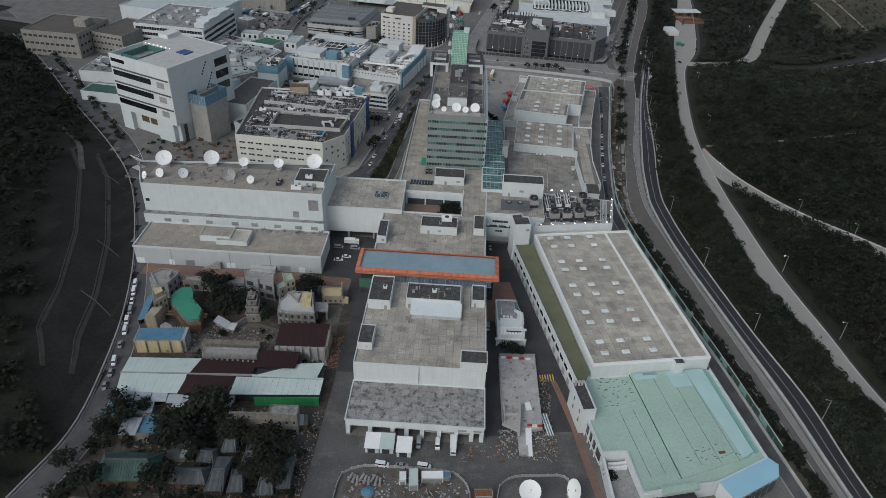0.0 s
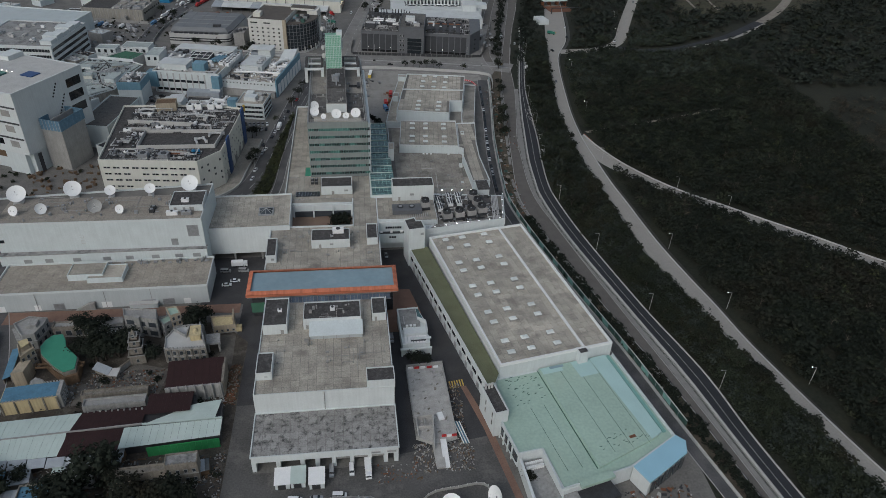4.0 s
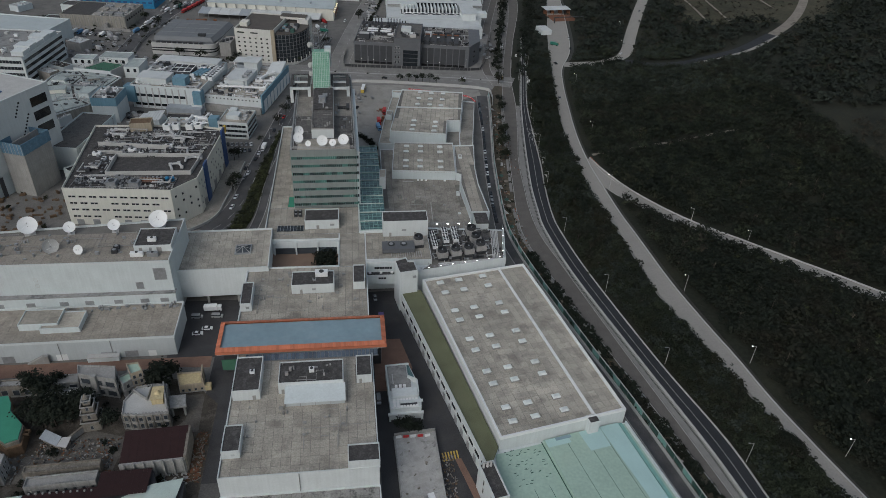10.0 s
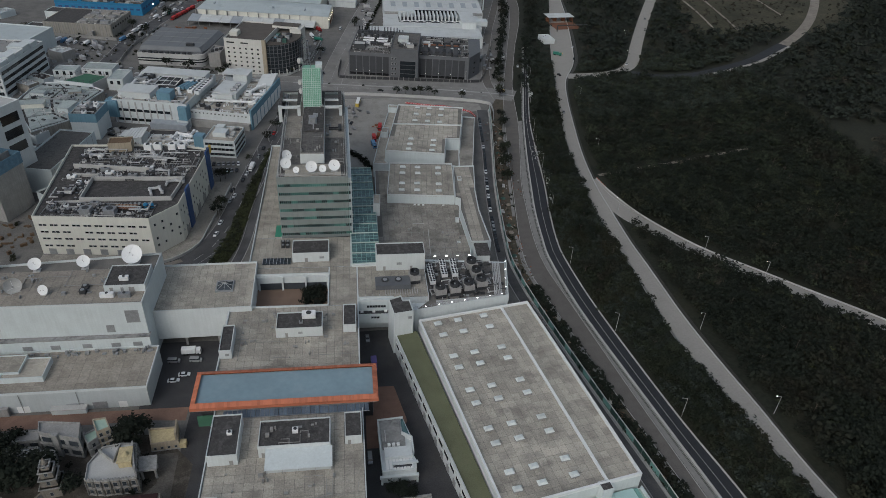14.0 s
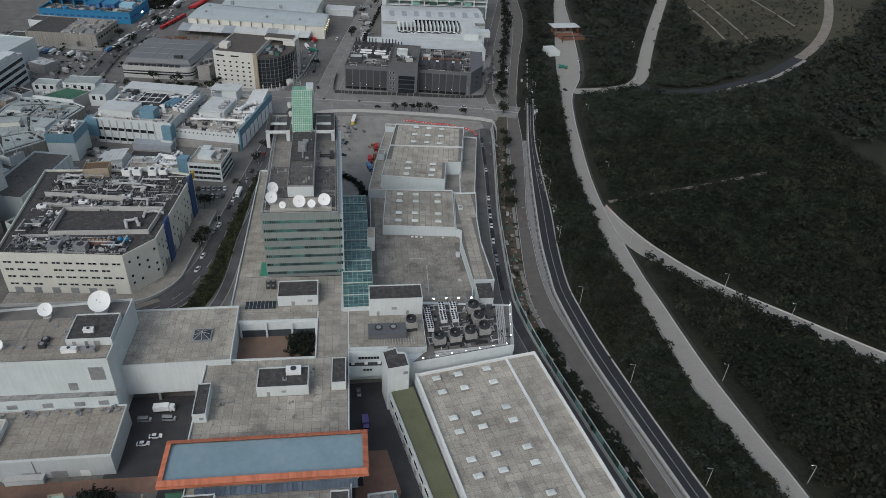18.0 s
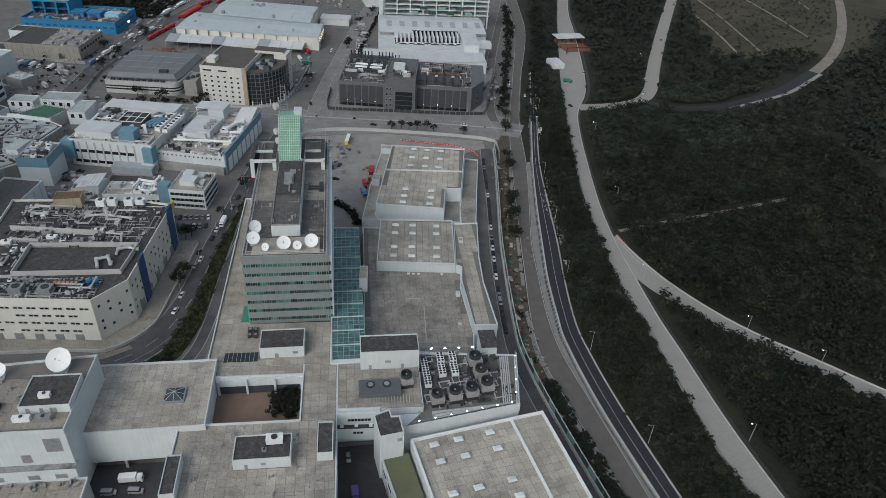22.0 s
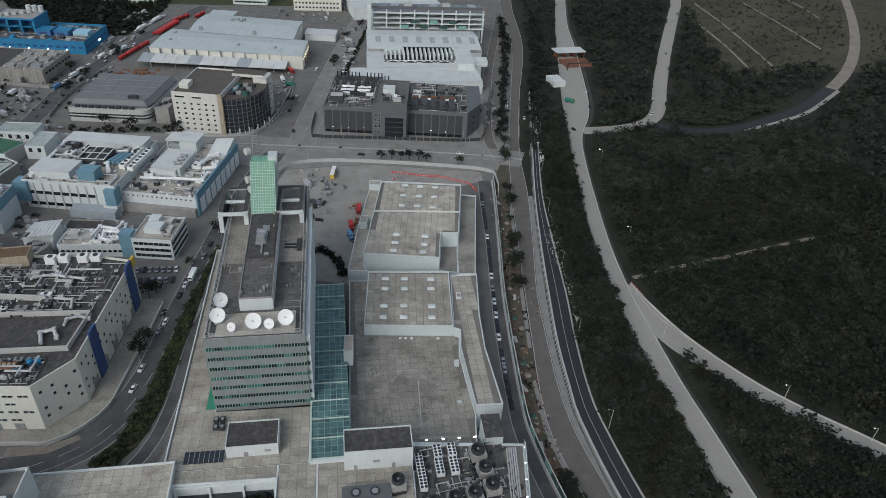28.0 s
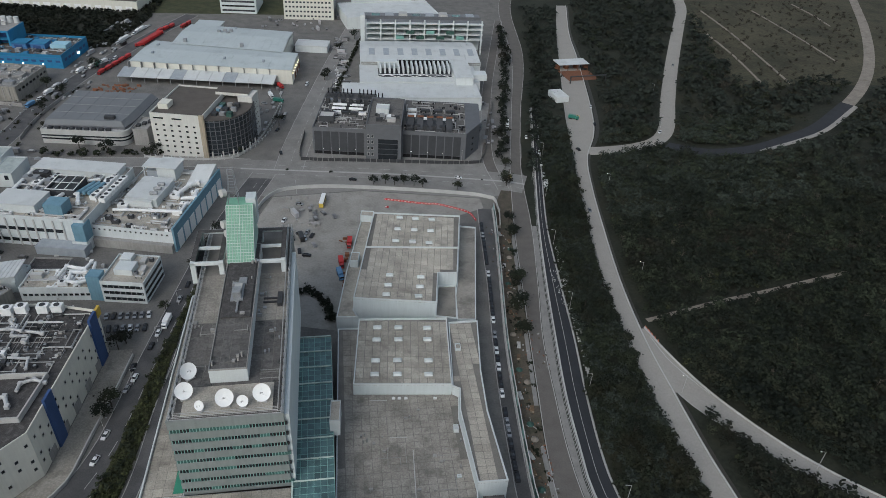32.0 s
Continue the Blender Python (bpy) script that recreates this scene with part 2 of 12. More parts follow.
mat("tile_green", (0.032, 0.075, 0.062), 0.6, vary=0.35, scale=0.5, isle=0.15, spots=0.5, spotcol=(0.09, 0.14, 0.12))
mat("tile_grey", (0.085, 0.095, 0.10), 0.8, vary=0.3, scale=0.6, isle=0.2)
mat("wood_brown", (0.12, 0.08, 0.05), 0.9, vary=0.3, scale=0.8, rand=0.15)
mat("rust", (0.17, 0.075, 0.042), 0.85, vary=0.3, scale=0.8, rand=0.2)
mat("red_paint", (0.42, 0.035, 0.035), 0.5, vary=0.15, scale=0.8)
mat("blue_paint", (0.06, 0.16, 0.34), 0.5, vary=0.15, scale=0.6, rand=0.1)
mat("crane_blue", (0.03, 0.19, 0.36), 0.55, vary=0.15, scale=0.4, rand=0.15)
mat("hoarding_blue", (0.10, 0.185, 0.26), 0.6, vary=0.25, scale=0.6, spots=0.4, spotcol=(0.2, 0.26, 0.31), spotscale=0.5)
mat("navy", (0.035, 0.075, 0.19), 0.5, vary=0.15, scale=0.4)
mat("lab_blue", (0.15, 0.27, 0.345), 0.5, vary=0.12, scale=0.4, streak=0.1)
mat("yellow_paint", (0.55, 0.38, 0.06), 0.55, vary=0.15, scale=0.6)
mat("dark_clad", (0.055, 0.058, 0.064), 0.55, vary=0.15, scale=0.3, rand=0.12)
mat("mid_clad", (0.115, 0.12, 0.13), 0.55, vary=0.15, scale=0.3, rand=0.1)
mat("grey_roof", (0.155, 0.165, 0.175), 0.65, vary=0.12, scale=0.1, isle=0.05)
mat("white_roof", (0.52, 0.54, 0.54), 0.55, vary=0.08, scale=0.1, isle=0.05, spots=0.25)
mat("ware_roof", (0.42, 0.465, 0.475), 0.55, vary=0.08, scale=0.06, isle=0.05, spots=0.25)
mat("brown_roof", (0.10, 0.088, 0.078), 0.85, vary=0.2, scale=0.15, spots=0.4, spotcol=(0.06, 0.055, 0.05))
mat("old_wall", (0.30, 0.285, 0.255), 0.85, vary=0.15, scale=0.3, streak=0.25)
mat("rubber", (0.02, 0.02, 0.021), 0.9, vary=0.2)
mat("car_white", (0.68, 0.69, 0.70), 0.25, vary=0.03, bump=0.0, spec=0.5)
mat("car_silver", (0.33, 0.34, 0.35), 0.25, 0.3, vary=0.04, bump=0.0, spec=0.5)
mat("car_black", (0.018, 0.018, 0.02), 0.22, vary=0.05, bump=0.0, spec=0.5)
mat("car_red", (0.32, 0.03, 0.03), 0.25, vary=0.05, bump=0.0, spec=0.5)
mat("car_blue", (0.10, 0.22, 0.38), 0.25, vary=0.05, bump=0.0, spec=0.5)
mat("car_purple", (0.11, 0.08, 0.25), 0.3, vary=0.05, bump=0.0, spec=0.5)
mat("car_yellow", (0.55, 0.40, 0.08), 0.3, vary=0.05, bump=0.0, spec=0.5)
mat("car_green", (0.03, 0.16, 0.12), 0.3, vary=0.05, bump=0.0, spec=0.5)
mat("car_mixed", (0.22, 0.22, 0.225), 0.3, vary=0.05, bump=0.0, isle=0.95, spec=0.5)
mat("chalk", (0.38, 0.375, 0.36), 0.9, vary=0.25, scale=0.4, spots=0.5, spotcol=(0.28, 0.27, 0.25), spotscale=0.3)
mat("courtyard_floor", (0.20, 0.14, 0.105), 0.9, vary=0.15)
glow("lamp_white", (1.0, 0.97, 0.9), 7.0)
glow("lamp_warm", (1.0, 0.72, 0.4), 6.0)


# ---- building blocks ----
class G:
    """Gathers faces of plain solids for one mesh."""

    def __init__(self):
        self.v, self.f = [], []

    def add(self, vs, fs):
        k = len(self.v)
        self.v += vs
        self.f += [tuple(i + k for i in f) for f in fs]
        return self

    def box(self, x0, y0, z0, x1, y1, z1):
        return self.add([(x0, y0, z0), (x1, y0, z0), (x1, y1, z0), (x0, y1, z0), (x0, y0, z1), (x1, y0, z1), (x1, y1, z1), (x0, y1, z1)],
                        [(3, 2, 1, 0), (4, 5, 6, 7), (0, 1, 5, 4), (1, 2, 6, 5), (2, 3, 7, 6), (3, 0, 4, 7)])

    def cbox(self, cx, cy, w, d, z0, z1, rz=0.0):
        c, s = math.cos(radians(rz)), math.sin(radians(rz))
        p = [(cx + c * a - s * b, cy + s * a + c * b) for a, b in ((-w / 2, -d / 2), (w / 2, -d / 2), (w / 2, d / 2), (-w / 2, d / 2))]
        return self.prism(p, z0, z1)

    def prism(self, poly, z0, z1):
        n = len(poly)
        area = sum(poly[i][0] * poly[(i + 1) % n][1] - poly[(i + 1) % n][0] * poly[i][1] for i in range(n))
        if area < 0:
            poly = poly[::-1]
        vs = [(x, y, z0) for x, y in poly] + [(x, y, z1) for x, y in poly]
        return self.add(vs, [tuple(range(n - 1, -1, -1)), tuple(range(n, 2 * n))] + [(i, (i + 1) % n, n + (i + 1) % n, n + i) for i in range(n)])

    def cyl(self, cx, cy, z0, z1, r, n=12, r2=None):
        r2 = r if r2 is None else r2
        vs = [(cx + r * math.cos(a), cy + r * math.sin(a), z0) for a in (2 * math.pi * i / n for i in range(n))]
        vs += [(cx + r2 * math.cos(a), cy + r2 * math.sin(a), z1) for a in (2 * math.pi * i / n for i in range(n))]
        return self.add(vs, [tuple(range(n - 1, -1, -1)), tuple(range(n, 2 * n))] + [(i, (i + 1) % n, n + (i + 1) % n, n + i) for i in range(n)])

    def tube(self, a, b, r, n=6):
        a, b = Vector(a), Vector(b)
        d = (b - a).normalized()
        s = d.cross(Vector((0, 0, 1)) if abs(d.z) < 0.9 else Vector((1, 0, 0))).normalized()
        u = s.cross(d)
        ring = [s * (r * math.cos(2 * math.pi * i / n)) + u * (r * math.sin(2 * math.pi * i / n)) for i in range(n)]
        vs = [tuple(a + o) for o in ring] + [tuple(b + o) for o in ring]
        return self.add(vs, [tuple(range(n)), tuple(range(2 * n - 1, n - 1, -1))] + [(i, n + i, n + (i + 1) % n, (i + 1) % n) for i in range(n)])

    def wall(self, a, b, z0, z1, th):
        """An upright slab from a to b in plan."""
        dx, dy = b[0] - a[0], b[1] - a[1]
        k = th / 2 / math.hypot(dx, dy)
        ox, oy = -dy * k, dx * k
        return self.prism([(a[0] - ox, a[1] - oy), (b[0] - ox, b[1] - oy), (b[0] + ox, b[1] + oy), (a[0] + ox, a[1] + oy)], z0, z1)

    def rim(self, poly, z0, z1, th):
        """A parapet round a convex outline, lying inside it."""
        n = len(poly)
        area = sum(poly[i][0] * poly[(i + 1) % n][1] - poly[(i + 1) % n][0] * poly[i][1] for i in range(n))
        if area < 0:
            poly = poly[::-1]
        inner = []
        for i in range(n):
            p, q, r = Vector(poly[i - 1]), Vector(poly[i]), Vector(poly[(i + 1) % n])
            d1, d2 = (q - p).normalized(), (r - q).normalized()
            n1, n2 = Vector((-d1.y, d1.x)), Vector((-d2.y, d2.x))
            m = (n1 + n2)
            m = m / max(0.2, m.dot(n1))
            inner.append((q.x + m.x * th, q.y + m.y * th))
        vs = [(x, y, z) for z in (z0, z1) for ring in (poly, inner) for x, y in ring]
        fs = []
        for i in range(n):
            j = (i + 1) % n
            fs += [(i, j, 2 * n + j, 2 * n + i), (n + j, n + i, 3 * n + i, 3 * n + j), (2 * n + i, 2 * n + j, 3 * n + j, 3 * n + i), (i, n + i, n + j, j)]
        return self.add(vs, fs)


def mesh(g, material, name="mesh"):
    me = bpy.data.meshes.new(name)
    me.from_pydata(g.v, [], g.f)
    me.materials.append(MATS[material])
    me.update()
    return me


def part(name, g, material, parent, label="", at=None, rz=0.0):
    """One mesh object under a thing or under a part. g: solids, or a ready mesh to share."""
    ob = new(name, mesh(g, material, name) if isinstance(g, G) else g)
    ob.parent = parent
    if at is not None:
        ob.location = at
        ob.rotation_euler = (0, 0, rz)
    if label:
        ob["label"] = label
    return ob


def thing(name, label, category, at=(0, 0, 0), rz=0.0, group="", kind=""):
    ob = new(name)
    ob.matrix_basis = pose(*at, 0, 0, rz)
    return tagged(ob, label, category, group, kind)


def setting(name, g, material, label="", category=""):
    return tagged(new(name, mesh(g, material, name)), label, category, "", "structure")


def local(x, y, at, rz):
    """A plan point seen from a thing that stands at `at`, turned by rz degrees."""
    c, s = math.cos(radians(-rz)), math.sin(radians(-rz))
    x, y = x - at[0], y - at[1]
    return (c * x - s * y, s * x + c * y)


def panels(parent, x0, y0, x1, y1, z, size, material="slab", gap=0.11, limit=300, skip=(), thick=0.06, name="slab"):
    """Square roof slabs with open joints; up to `limit` of them single objects, the rest one mesh."""
    nx, ny = max(1, round((x1 - x0) / size)), max(1, round((y1 - y0) / size))
    sx, sy = (x1 - x0) / nx, (y1 - y0) / ny
    one = mesh(G().box(-sx / 2 + gap / 2, -sy / 2 + gap / 2, 0, sx / 2 - gap / 2, sy / 2 - gap / 2, thick), material, name)
    rest, k = G(), 0
    for j in range(ny):
        for i in range(nx):
            cx, cy = x0 + (i + 0.5) * sx, y0 + (j + 0.5) * sy
            if any(a + sx / 2 <= cx <= c - sx / 2 and b + sy / 2 <= cy <= d - sy / 2 for a, b, c, d in skip):
                continue
            dz = 0.012 * ((i * 7 + j * 13) % 5)
            if k < limit:
                part(name, one, None, parent, at=(cx, cy, z + dz))
                k += 1
            else:
                rest.box(cx - sx / 2 + gap / 2, cy - sy / 2 + gap / 2, z, cx + sx / 2 - gap / 2, cy + sy / 2 - gap / 2, z + thick + dz)
    if rest.v:
        tagged(part(name + "_field", rest, material, parent), kind="stuff")


def windows(parent, along, w, h, material="dark_glass", frame="conc_light", depth=0.12, name="window"):
    """Framed panes. along: places (x, y, z, turn in degrees) of the panes' lower middles, in the thing's own space; a pane faces -y at turn 0."""
    key = (round(w, 2), round(h, 2), material, frame)
    if key not in WINDOW_MESHES:
        g = G()
        t = min(0.12, w * 0.12)
        g.box(-w / 2 - t, -depth, -t, w / 2 + t, 0, 0).box(-w / 2 - t, -depth, h, w / 2 + t, 0, h + t)
        g.box(-w / 2 - t, -depth, 0, -w / 2, 0, h).box(w / 2, -depth, 0, w / 2 + t, 0, h)
        me = mesh(g, frame, "window_frame")
        me.materials.append(MATS[material])
        bm = bmesh.new()
        bm.from_mesh(me)
        f = bm.faces.new([bm.verts.new(p) for p in ((-w / 2, -0.03, 0), (w / 2, -0.03, 0), (w / 2, -0.03, h), (-w / 2, -0.03, h))])
        f.material_index = 1
        bm.to_mesh(me)
        bm.free()
        WINDOW_MESHES[key] = me
    for x, y, z, turn in along:
        part(name, WINDOW_MESHES[key], None, parent, at=(x, y, z), rz=radians(turn))


WINDOW_MESHES = {}


def hut(name, label, nl, w, l, rz, z0, z1, wall="white_wall", roof="bitumen", parapet=0.5, category="rooftop structure", doors=(), group=""):
    """A flat-roofed box: walls, sunk roof, parapet, doors or louvres on its near face (offset, width, height, material)."""
    t = thing(name, label, category, (nl[0], nl[1], z0), rz, group)
    h = z1 - z0
    part("wall", G().box(0, 0, 0, w, l, h - parapet), wall, t)
    part("parapet", G().rim([(0, 0), (w, 0), (w, l), (0, l)], h - parapet, h, 0.28), wall, t)
    part("roof", G().box(0.3, 0.3, h - parapet, w - 0.3, l - 0.3, h - parapet + 0.08), roof, t)
    for off, dw, dh, m in doors:
        part("door" if dh > 1.7 else "louvre", G().box(off, -0.08, 0.1 if dh > 1.7 else h * 0.35, off + dw, 0.02, (0.1 if dh > 1.7 else h * 0.35) + dh), m, t)
    return t
# ---- the lie of the land ----
def interp(v, table):
    """Straight-line reading of a table of (key, value) in rising order of key."""
    if v <= table[0][0]:
        return table[0][1]
    for (a, p), (b, q) in zip(table, table[1:]):
        if v <= b:
            return p + (q - p) * (v - a) / (b - a)
    return table[-1][1]


HILL_EAST = [(-400, 620), (150, 470), (250, 330), (300, 262), (344, 214), (361, 199), (379, 184), (403, 172), (428, 163), (467, 163), (518, 171), (562, 179), (600, 190), (650, 214), (780, 246), (860, 262), (1000, 310), (1600, 480)]
ROAD_WEST = [(-400, -150), (60, -152), (134, -142), (161, -137), (196, -141), (231, -148), (275, -163), (335, -191), (381, -224), (446, -283), (541, -366), (700, -520), (1000, -820), (2000, -1800)]


def ease(v):
    v = min(1.0, max(0.0, v))
    return v * v * (3 - 2 * v)


def height(x, y):
    east = 15 * ease((x - interp(y, HILL_EAST) - 8) / 170)
    west = 0.3 * max(0.0, interp(y, ROAD_WEST) - 3 - x)
    return east + min(west, 70)


def cutting(y):
    """How far the bare terraced slope reaches west of the perimeter road."""
    return interp(y, [(150, 0), (175, 16), (205, 30), (260, 40), (320, 42), (362, 30), (390, 0)])


def smooth(pts, step=6.0):
    """A curve through plan points, in even steps."""
    p = [Vector(q) for q in pts]
    p = [p[0] * 2 - p[1]] + p + [p[-1] * 2 - p[-2]]
    out = []
    for i in range(1, len(p) - 2):
        n = max(1, round((p[i + 1] - p[i]).length / step))
        for k in range(n):
            t = k / n
            out.append(0.5 * (2 * p[i] + (p[i + 1] - p[i - 1]) * t + (2 * p[i - 1] - 5 * p[i] + 4 * p[i + 1] - p[i + 2]) * t * t + (3 * p[i] - p[i - 1] - 3 * p[i + 1] + p[i + 2]) * t ** 3))
    return out + [p[-2]]


def even(pts, n):
    """n points evenly along a curve."""
    c = smooth(pts, 2.0)
    run = [0.0]
    for a, b in zip(c, c[1:]):
        run.append(run[-1] + (b - a).length)
    out, k = [], 0
    for i in range(n):
        d = run[-1] * i / (n - 1)
        while k < len(c) - 2 and run[k + 1] < d:
            k += 1
        out.append(c[k].lerp(c[k + 1], min(1.0, (d - run[k]) / max(1e-6, run[k + 1] - run[k]))))
    return out


def sides(centre, width):
    c = smooth(centre)
    left, right = [], []
    for i, q in enumerate(c):
        d = (c[min(i + 1, len(c) - 1)] - c[max(i - 1, 0)]).normalized()
        o = Vector((-d.y, d.x)) * (width / 2)
        left.append(q + o), right.append(q - o)
    return left, right


def ribbon(g, left, right, lift):
    """A road bed between two lines of points of equal number, laid on the land."""
    k = len(g.v)
    for a, b in zip(left, right):
        za, zb = height(*a) + lift, height(*b) + lift
        g.v += [(a[0], a[1], za), (b[0], b[1], zb), (a[0], a[1], za - 0.6), (b[0], b[1], zb - 0.6)]
    for i in range(len(left) - 1):
        o = k + 4 * i
        g.f += [(o, o + 1, o + 5, o + 4)[::-1], (o, o + 4, o + 6, o + 2)[::-1], (o + 1, o + 3, o + 7, o + 5)[::-1]]
    return g


def road(name, left, right, material, label, lift=0.06, kerb=True, n=0):
    n = n or max(6, int(sum((Vector(a) - Vector(b)).length for a, b in zip(left, left[1:])) / 6))
    a, b = even(left, n), even(right, n)
    ob = setting(name, ribbon(G(), a, b, lift), material, label, "road")
    if kerb:
        for line, s in ((a, 1), (b, -1)):
            strip(line, 0.3, 0.16, "kerb", ob, "kerb")
    return ob, a, b


def strip(line, width, tall, material, parent, name, dash=0, gap=0, shift=0.0, base=0.0, label=""):
    """A long low solid along a line: kerbs, painted lines (dash and gap in points), walls."""
    g = G()
    for i in range(len(line) - 1):
        if dash and i % (dash + gap) >= dash:
            continue
        p, q = Vector(line[i]), Vector(line[i + 1])
        d = (q - p).normalized()
        o = Vector((-d.y, d.x))
        p, q = p + o * shift, q + o * shift
        zp, zq = height(*p) + base, height(*q) + base
        w = o * (width / 2)
        g.add([(*(p - w), zp), (*(q - w), zq), (*(q + w), zq), (*(p + w), zp), (*(p - w), zp + tall), (*(q - w), zq + tall), (*(q + w), zq + tall), (*(p + w), zp + tall)],
              [(3, 2, 1, 0), (4, 5, 6, 7), (0, 1, 5, 4), (2, 3, 7, 6)] + ([(1, 2, 6, 5), (3, 0, 4, 7)] if dash or i in (0, len(line) - 2) else []))
    if parent is None:
        return setting(name, g, material, label, "road marking")
    return part(name, g, material, parent, label)


# one sheet of ground out to the horizon
def ground():
    fine = lambda a, b, s: list(np.arange(a, b, s))  # noqa: E731
    xs = [-4800, -3000, -1900, -1300] + fine(-900, -400, 50) + fine(-400, 480, 8) + fine(480, 900, 40) + [1000, 1500, 2300, 4800]
    ys = [-3000, -1500, -700, -300] + fine(-100, 120, 40) + fine(120, 760, 8) + fine(760, 1500, 30) + [1600, 2200, 3200, 4800]
    vs = [(x, y, height(x, y) + (0.25 * noise.noise((x * 0.05, y * 0.05, 0)) * (height(x, y) > 0.3) if abs(x) < 900 else 0)) for y in ys for x in xs]
    nx = len(xs)
    fs, mi = [], []
    for j in range(len(ys) - 1):
        for i in range(nx - 1):
            o = j * nx + i
            fs.append((o, o + 1, o + nx + 1, o + nx))
            x, y = (xs[i] + xs[i + 1]) / 2, (ys[j] + ys[j + 1]) / 2
            east = x - interp(y, HILL_EAST)
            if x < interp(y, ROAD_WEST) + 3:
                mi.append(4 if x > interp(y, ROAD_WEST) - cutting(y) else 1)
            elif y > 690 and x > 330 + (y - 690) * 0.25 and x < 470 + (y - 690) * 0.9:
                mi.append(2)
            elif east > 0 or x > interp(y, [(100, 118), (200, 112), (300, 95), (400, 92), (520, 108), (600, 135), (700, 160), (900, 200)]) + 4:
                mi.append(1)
            elif y > 900 and x < 0:
                mi.append(3)
            else:
                mi.append(0)
    me = bpy.data.meshes.new("ground")
    me.from_pydata(vs, [], fs)
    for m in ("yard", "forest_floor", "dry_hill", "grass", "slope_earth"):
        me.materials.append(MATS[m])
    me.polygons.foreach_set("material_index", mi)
    me.update()
    return tagged(new("ground", me), "ground of the estate rising to dark wooded hills", "ground", "", "structure")


ground()


def sheet(name, poly, material, z, label, category="pavement"):
    return setting(name, G().prism(poly, -0.3, z), material, label, category)


# roads east of the buildings
PERIM_L = [(100.5, 539), (98.4, 521.7), (93.3, 471.5), (88.1, 431), (84.6, 399), (82.1, 365), (81.6, 345), (86.6, 312), (98.3, 260.6), (107.5, 217), (116, 175), (126, 130)]
PERIM_R = [(108.5, 539), (106.5, 521.3), (99.3, 471), (93.4, 431), (89.9, 398), (87.2, 365), (86.7, 345), (91.4, 312), (102.4, 260), (112.6, 217), (121, 175), (131, 130)]
OLD_L = [(290.0, 1180), (203.0, 980), (175.7, 795), (149.0, 672), (129.4, 585.5), (117.6, 520.7), (110.2, 470), (104.5, 430), (100.2, 398), (96.5, 370), (95.1, 345), (99.3, 318), (112.0, 257), (128.0, 187), (138.0, 130)]
OLD_R = [(303.0, 1180), (216.0, 980), (186.0, 795), (155.7, 672), (136.2, 585), (127.0, 520), (118.0, 470), (110.3, 430), (106.6, 397), (104.1, 369), (104.4, 345), (108.7, 318), (119.0, 257), (131.5, 188), (141.0, 130)]
DARK_L = [(165.0, 680), (144.5, 585), (130.7, 520), (121.7, 470), (115.2, 429), (110.4, 396), (108.1, 369), (107.4, 350), (112.0, 308), (124.0, 246), (132.9, 202), (138.4, 166), (146.0, 120)]
DARK_R = [(170.0, 680), (149.5, 585), (136.0, 520), (129.3, 469), (124.5, 429), (119.6, 396), (116.5, 368), (116.5, 349), (121.0, 309.6), (132.4, 247), (142.6, 203), (146.8, 167), (155.0, 120)]
CONC_L = [(262.0, 960), (234.9, 860.6), (215.5, 781), (189.4, 672), (174.4, 599.5), (167.0, 562.5), (159.0, 518.6), (150.5, 468), (147.2, 427), (146.1, 394), (146.0, 365), (148.0, 341), (149.1, 292), (153.8, 265), (159.2, 242), (165.0, 209), (175.9, 160), (187.5, 120)]
CONC_R = [(275.0, 960), (250.0, 861), (236.0, 781), (208.8, 651), (186.0, 600), (176.5, 562), (168.7, 518), (161.0, 467), (157.5, 426), (157.4, 396), (157.8, 364), (159.0, 345), (161.7, 304), (165.4, 272), (169.0, 247.4), (173.0, 216), (184.2, 165), (196.5, 120)]
FORK_L = [(156.5, 432), (156.4, 412), (157.2, 393), (169, 373.5), (177, 363.5), (188.5, 349.5), (205, 333), (221, 316), (246, 292), (276, 264), (307, 236)]
FORK_R = [(158.8, 434), (163.5, 418), (172.8, 394), (186, 369.5), (200, 351), (218, 334), (234, 318), (256, 297), (282, 270), (315, 241)]
perim, pa, pb = road("road_perimeter", PERIM_L, PERIM_R, "asphalt", "asphalt service road along the studio halls", 0.09)
old, oa, ob_ = road("road_old", OLD_L, OLD_R, "asphalt_old", "worn brownish asphalt road beside a works strip", 0.06, n=150)
dark, da, db = road("road_new", DARK_L, DARK_R, "asphalt_new", "dark newly laid two lane road", 0.1, n=100)
EDGE_C = [(r[0] + 0.15 * (l[0] - r[0]), r[1] + 0.15 * (l[1] - r[1])) for l, r in zip(CONC_L, CONC_R)]
EDGE_F = [(r[0] + 0.16 * (l[0] - r[0]), r[1] + 0.16 * (l[1] - r[1])) for l, r in zip(FORK_L, FORK_R)]
concrete, ca, cb_ = road("road_concrete", CONC_L, EDGE_C, "conc_road", "pale concrete haul road through the trees", 0.08, n=140)
fork, fa, fb = road("road_fork", FORK_L, EDGE_F, "conc_road", "concrete side road climbing from the haul road", 0.14, n=40)
strip(pb, 0.5, 0.9, "conc_light", perim, "barrier_base", shift=0.5)
strip(da, 0.55, 0.85, "conc_light", dark, "concrete_barrier", shift=0.6)
strip(db, 0.35, 0.7, "conc_light", dark, "guard_rail", shift=-0.5)
strip(cb_, 0.4, 0.5, "conc_light", concrete, "edge_upstand", shift=-0.4)
strip(fb, 0.5, 0.8, "conc_light", fork, "edge_wall", shift=-0.4)
strip(ca, 0.35, 0.7, "conc", concrete, "edge_wall", shift=0.4)
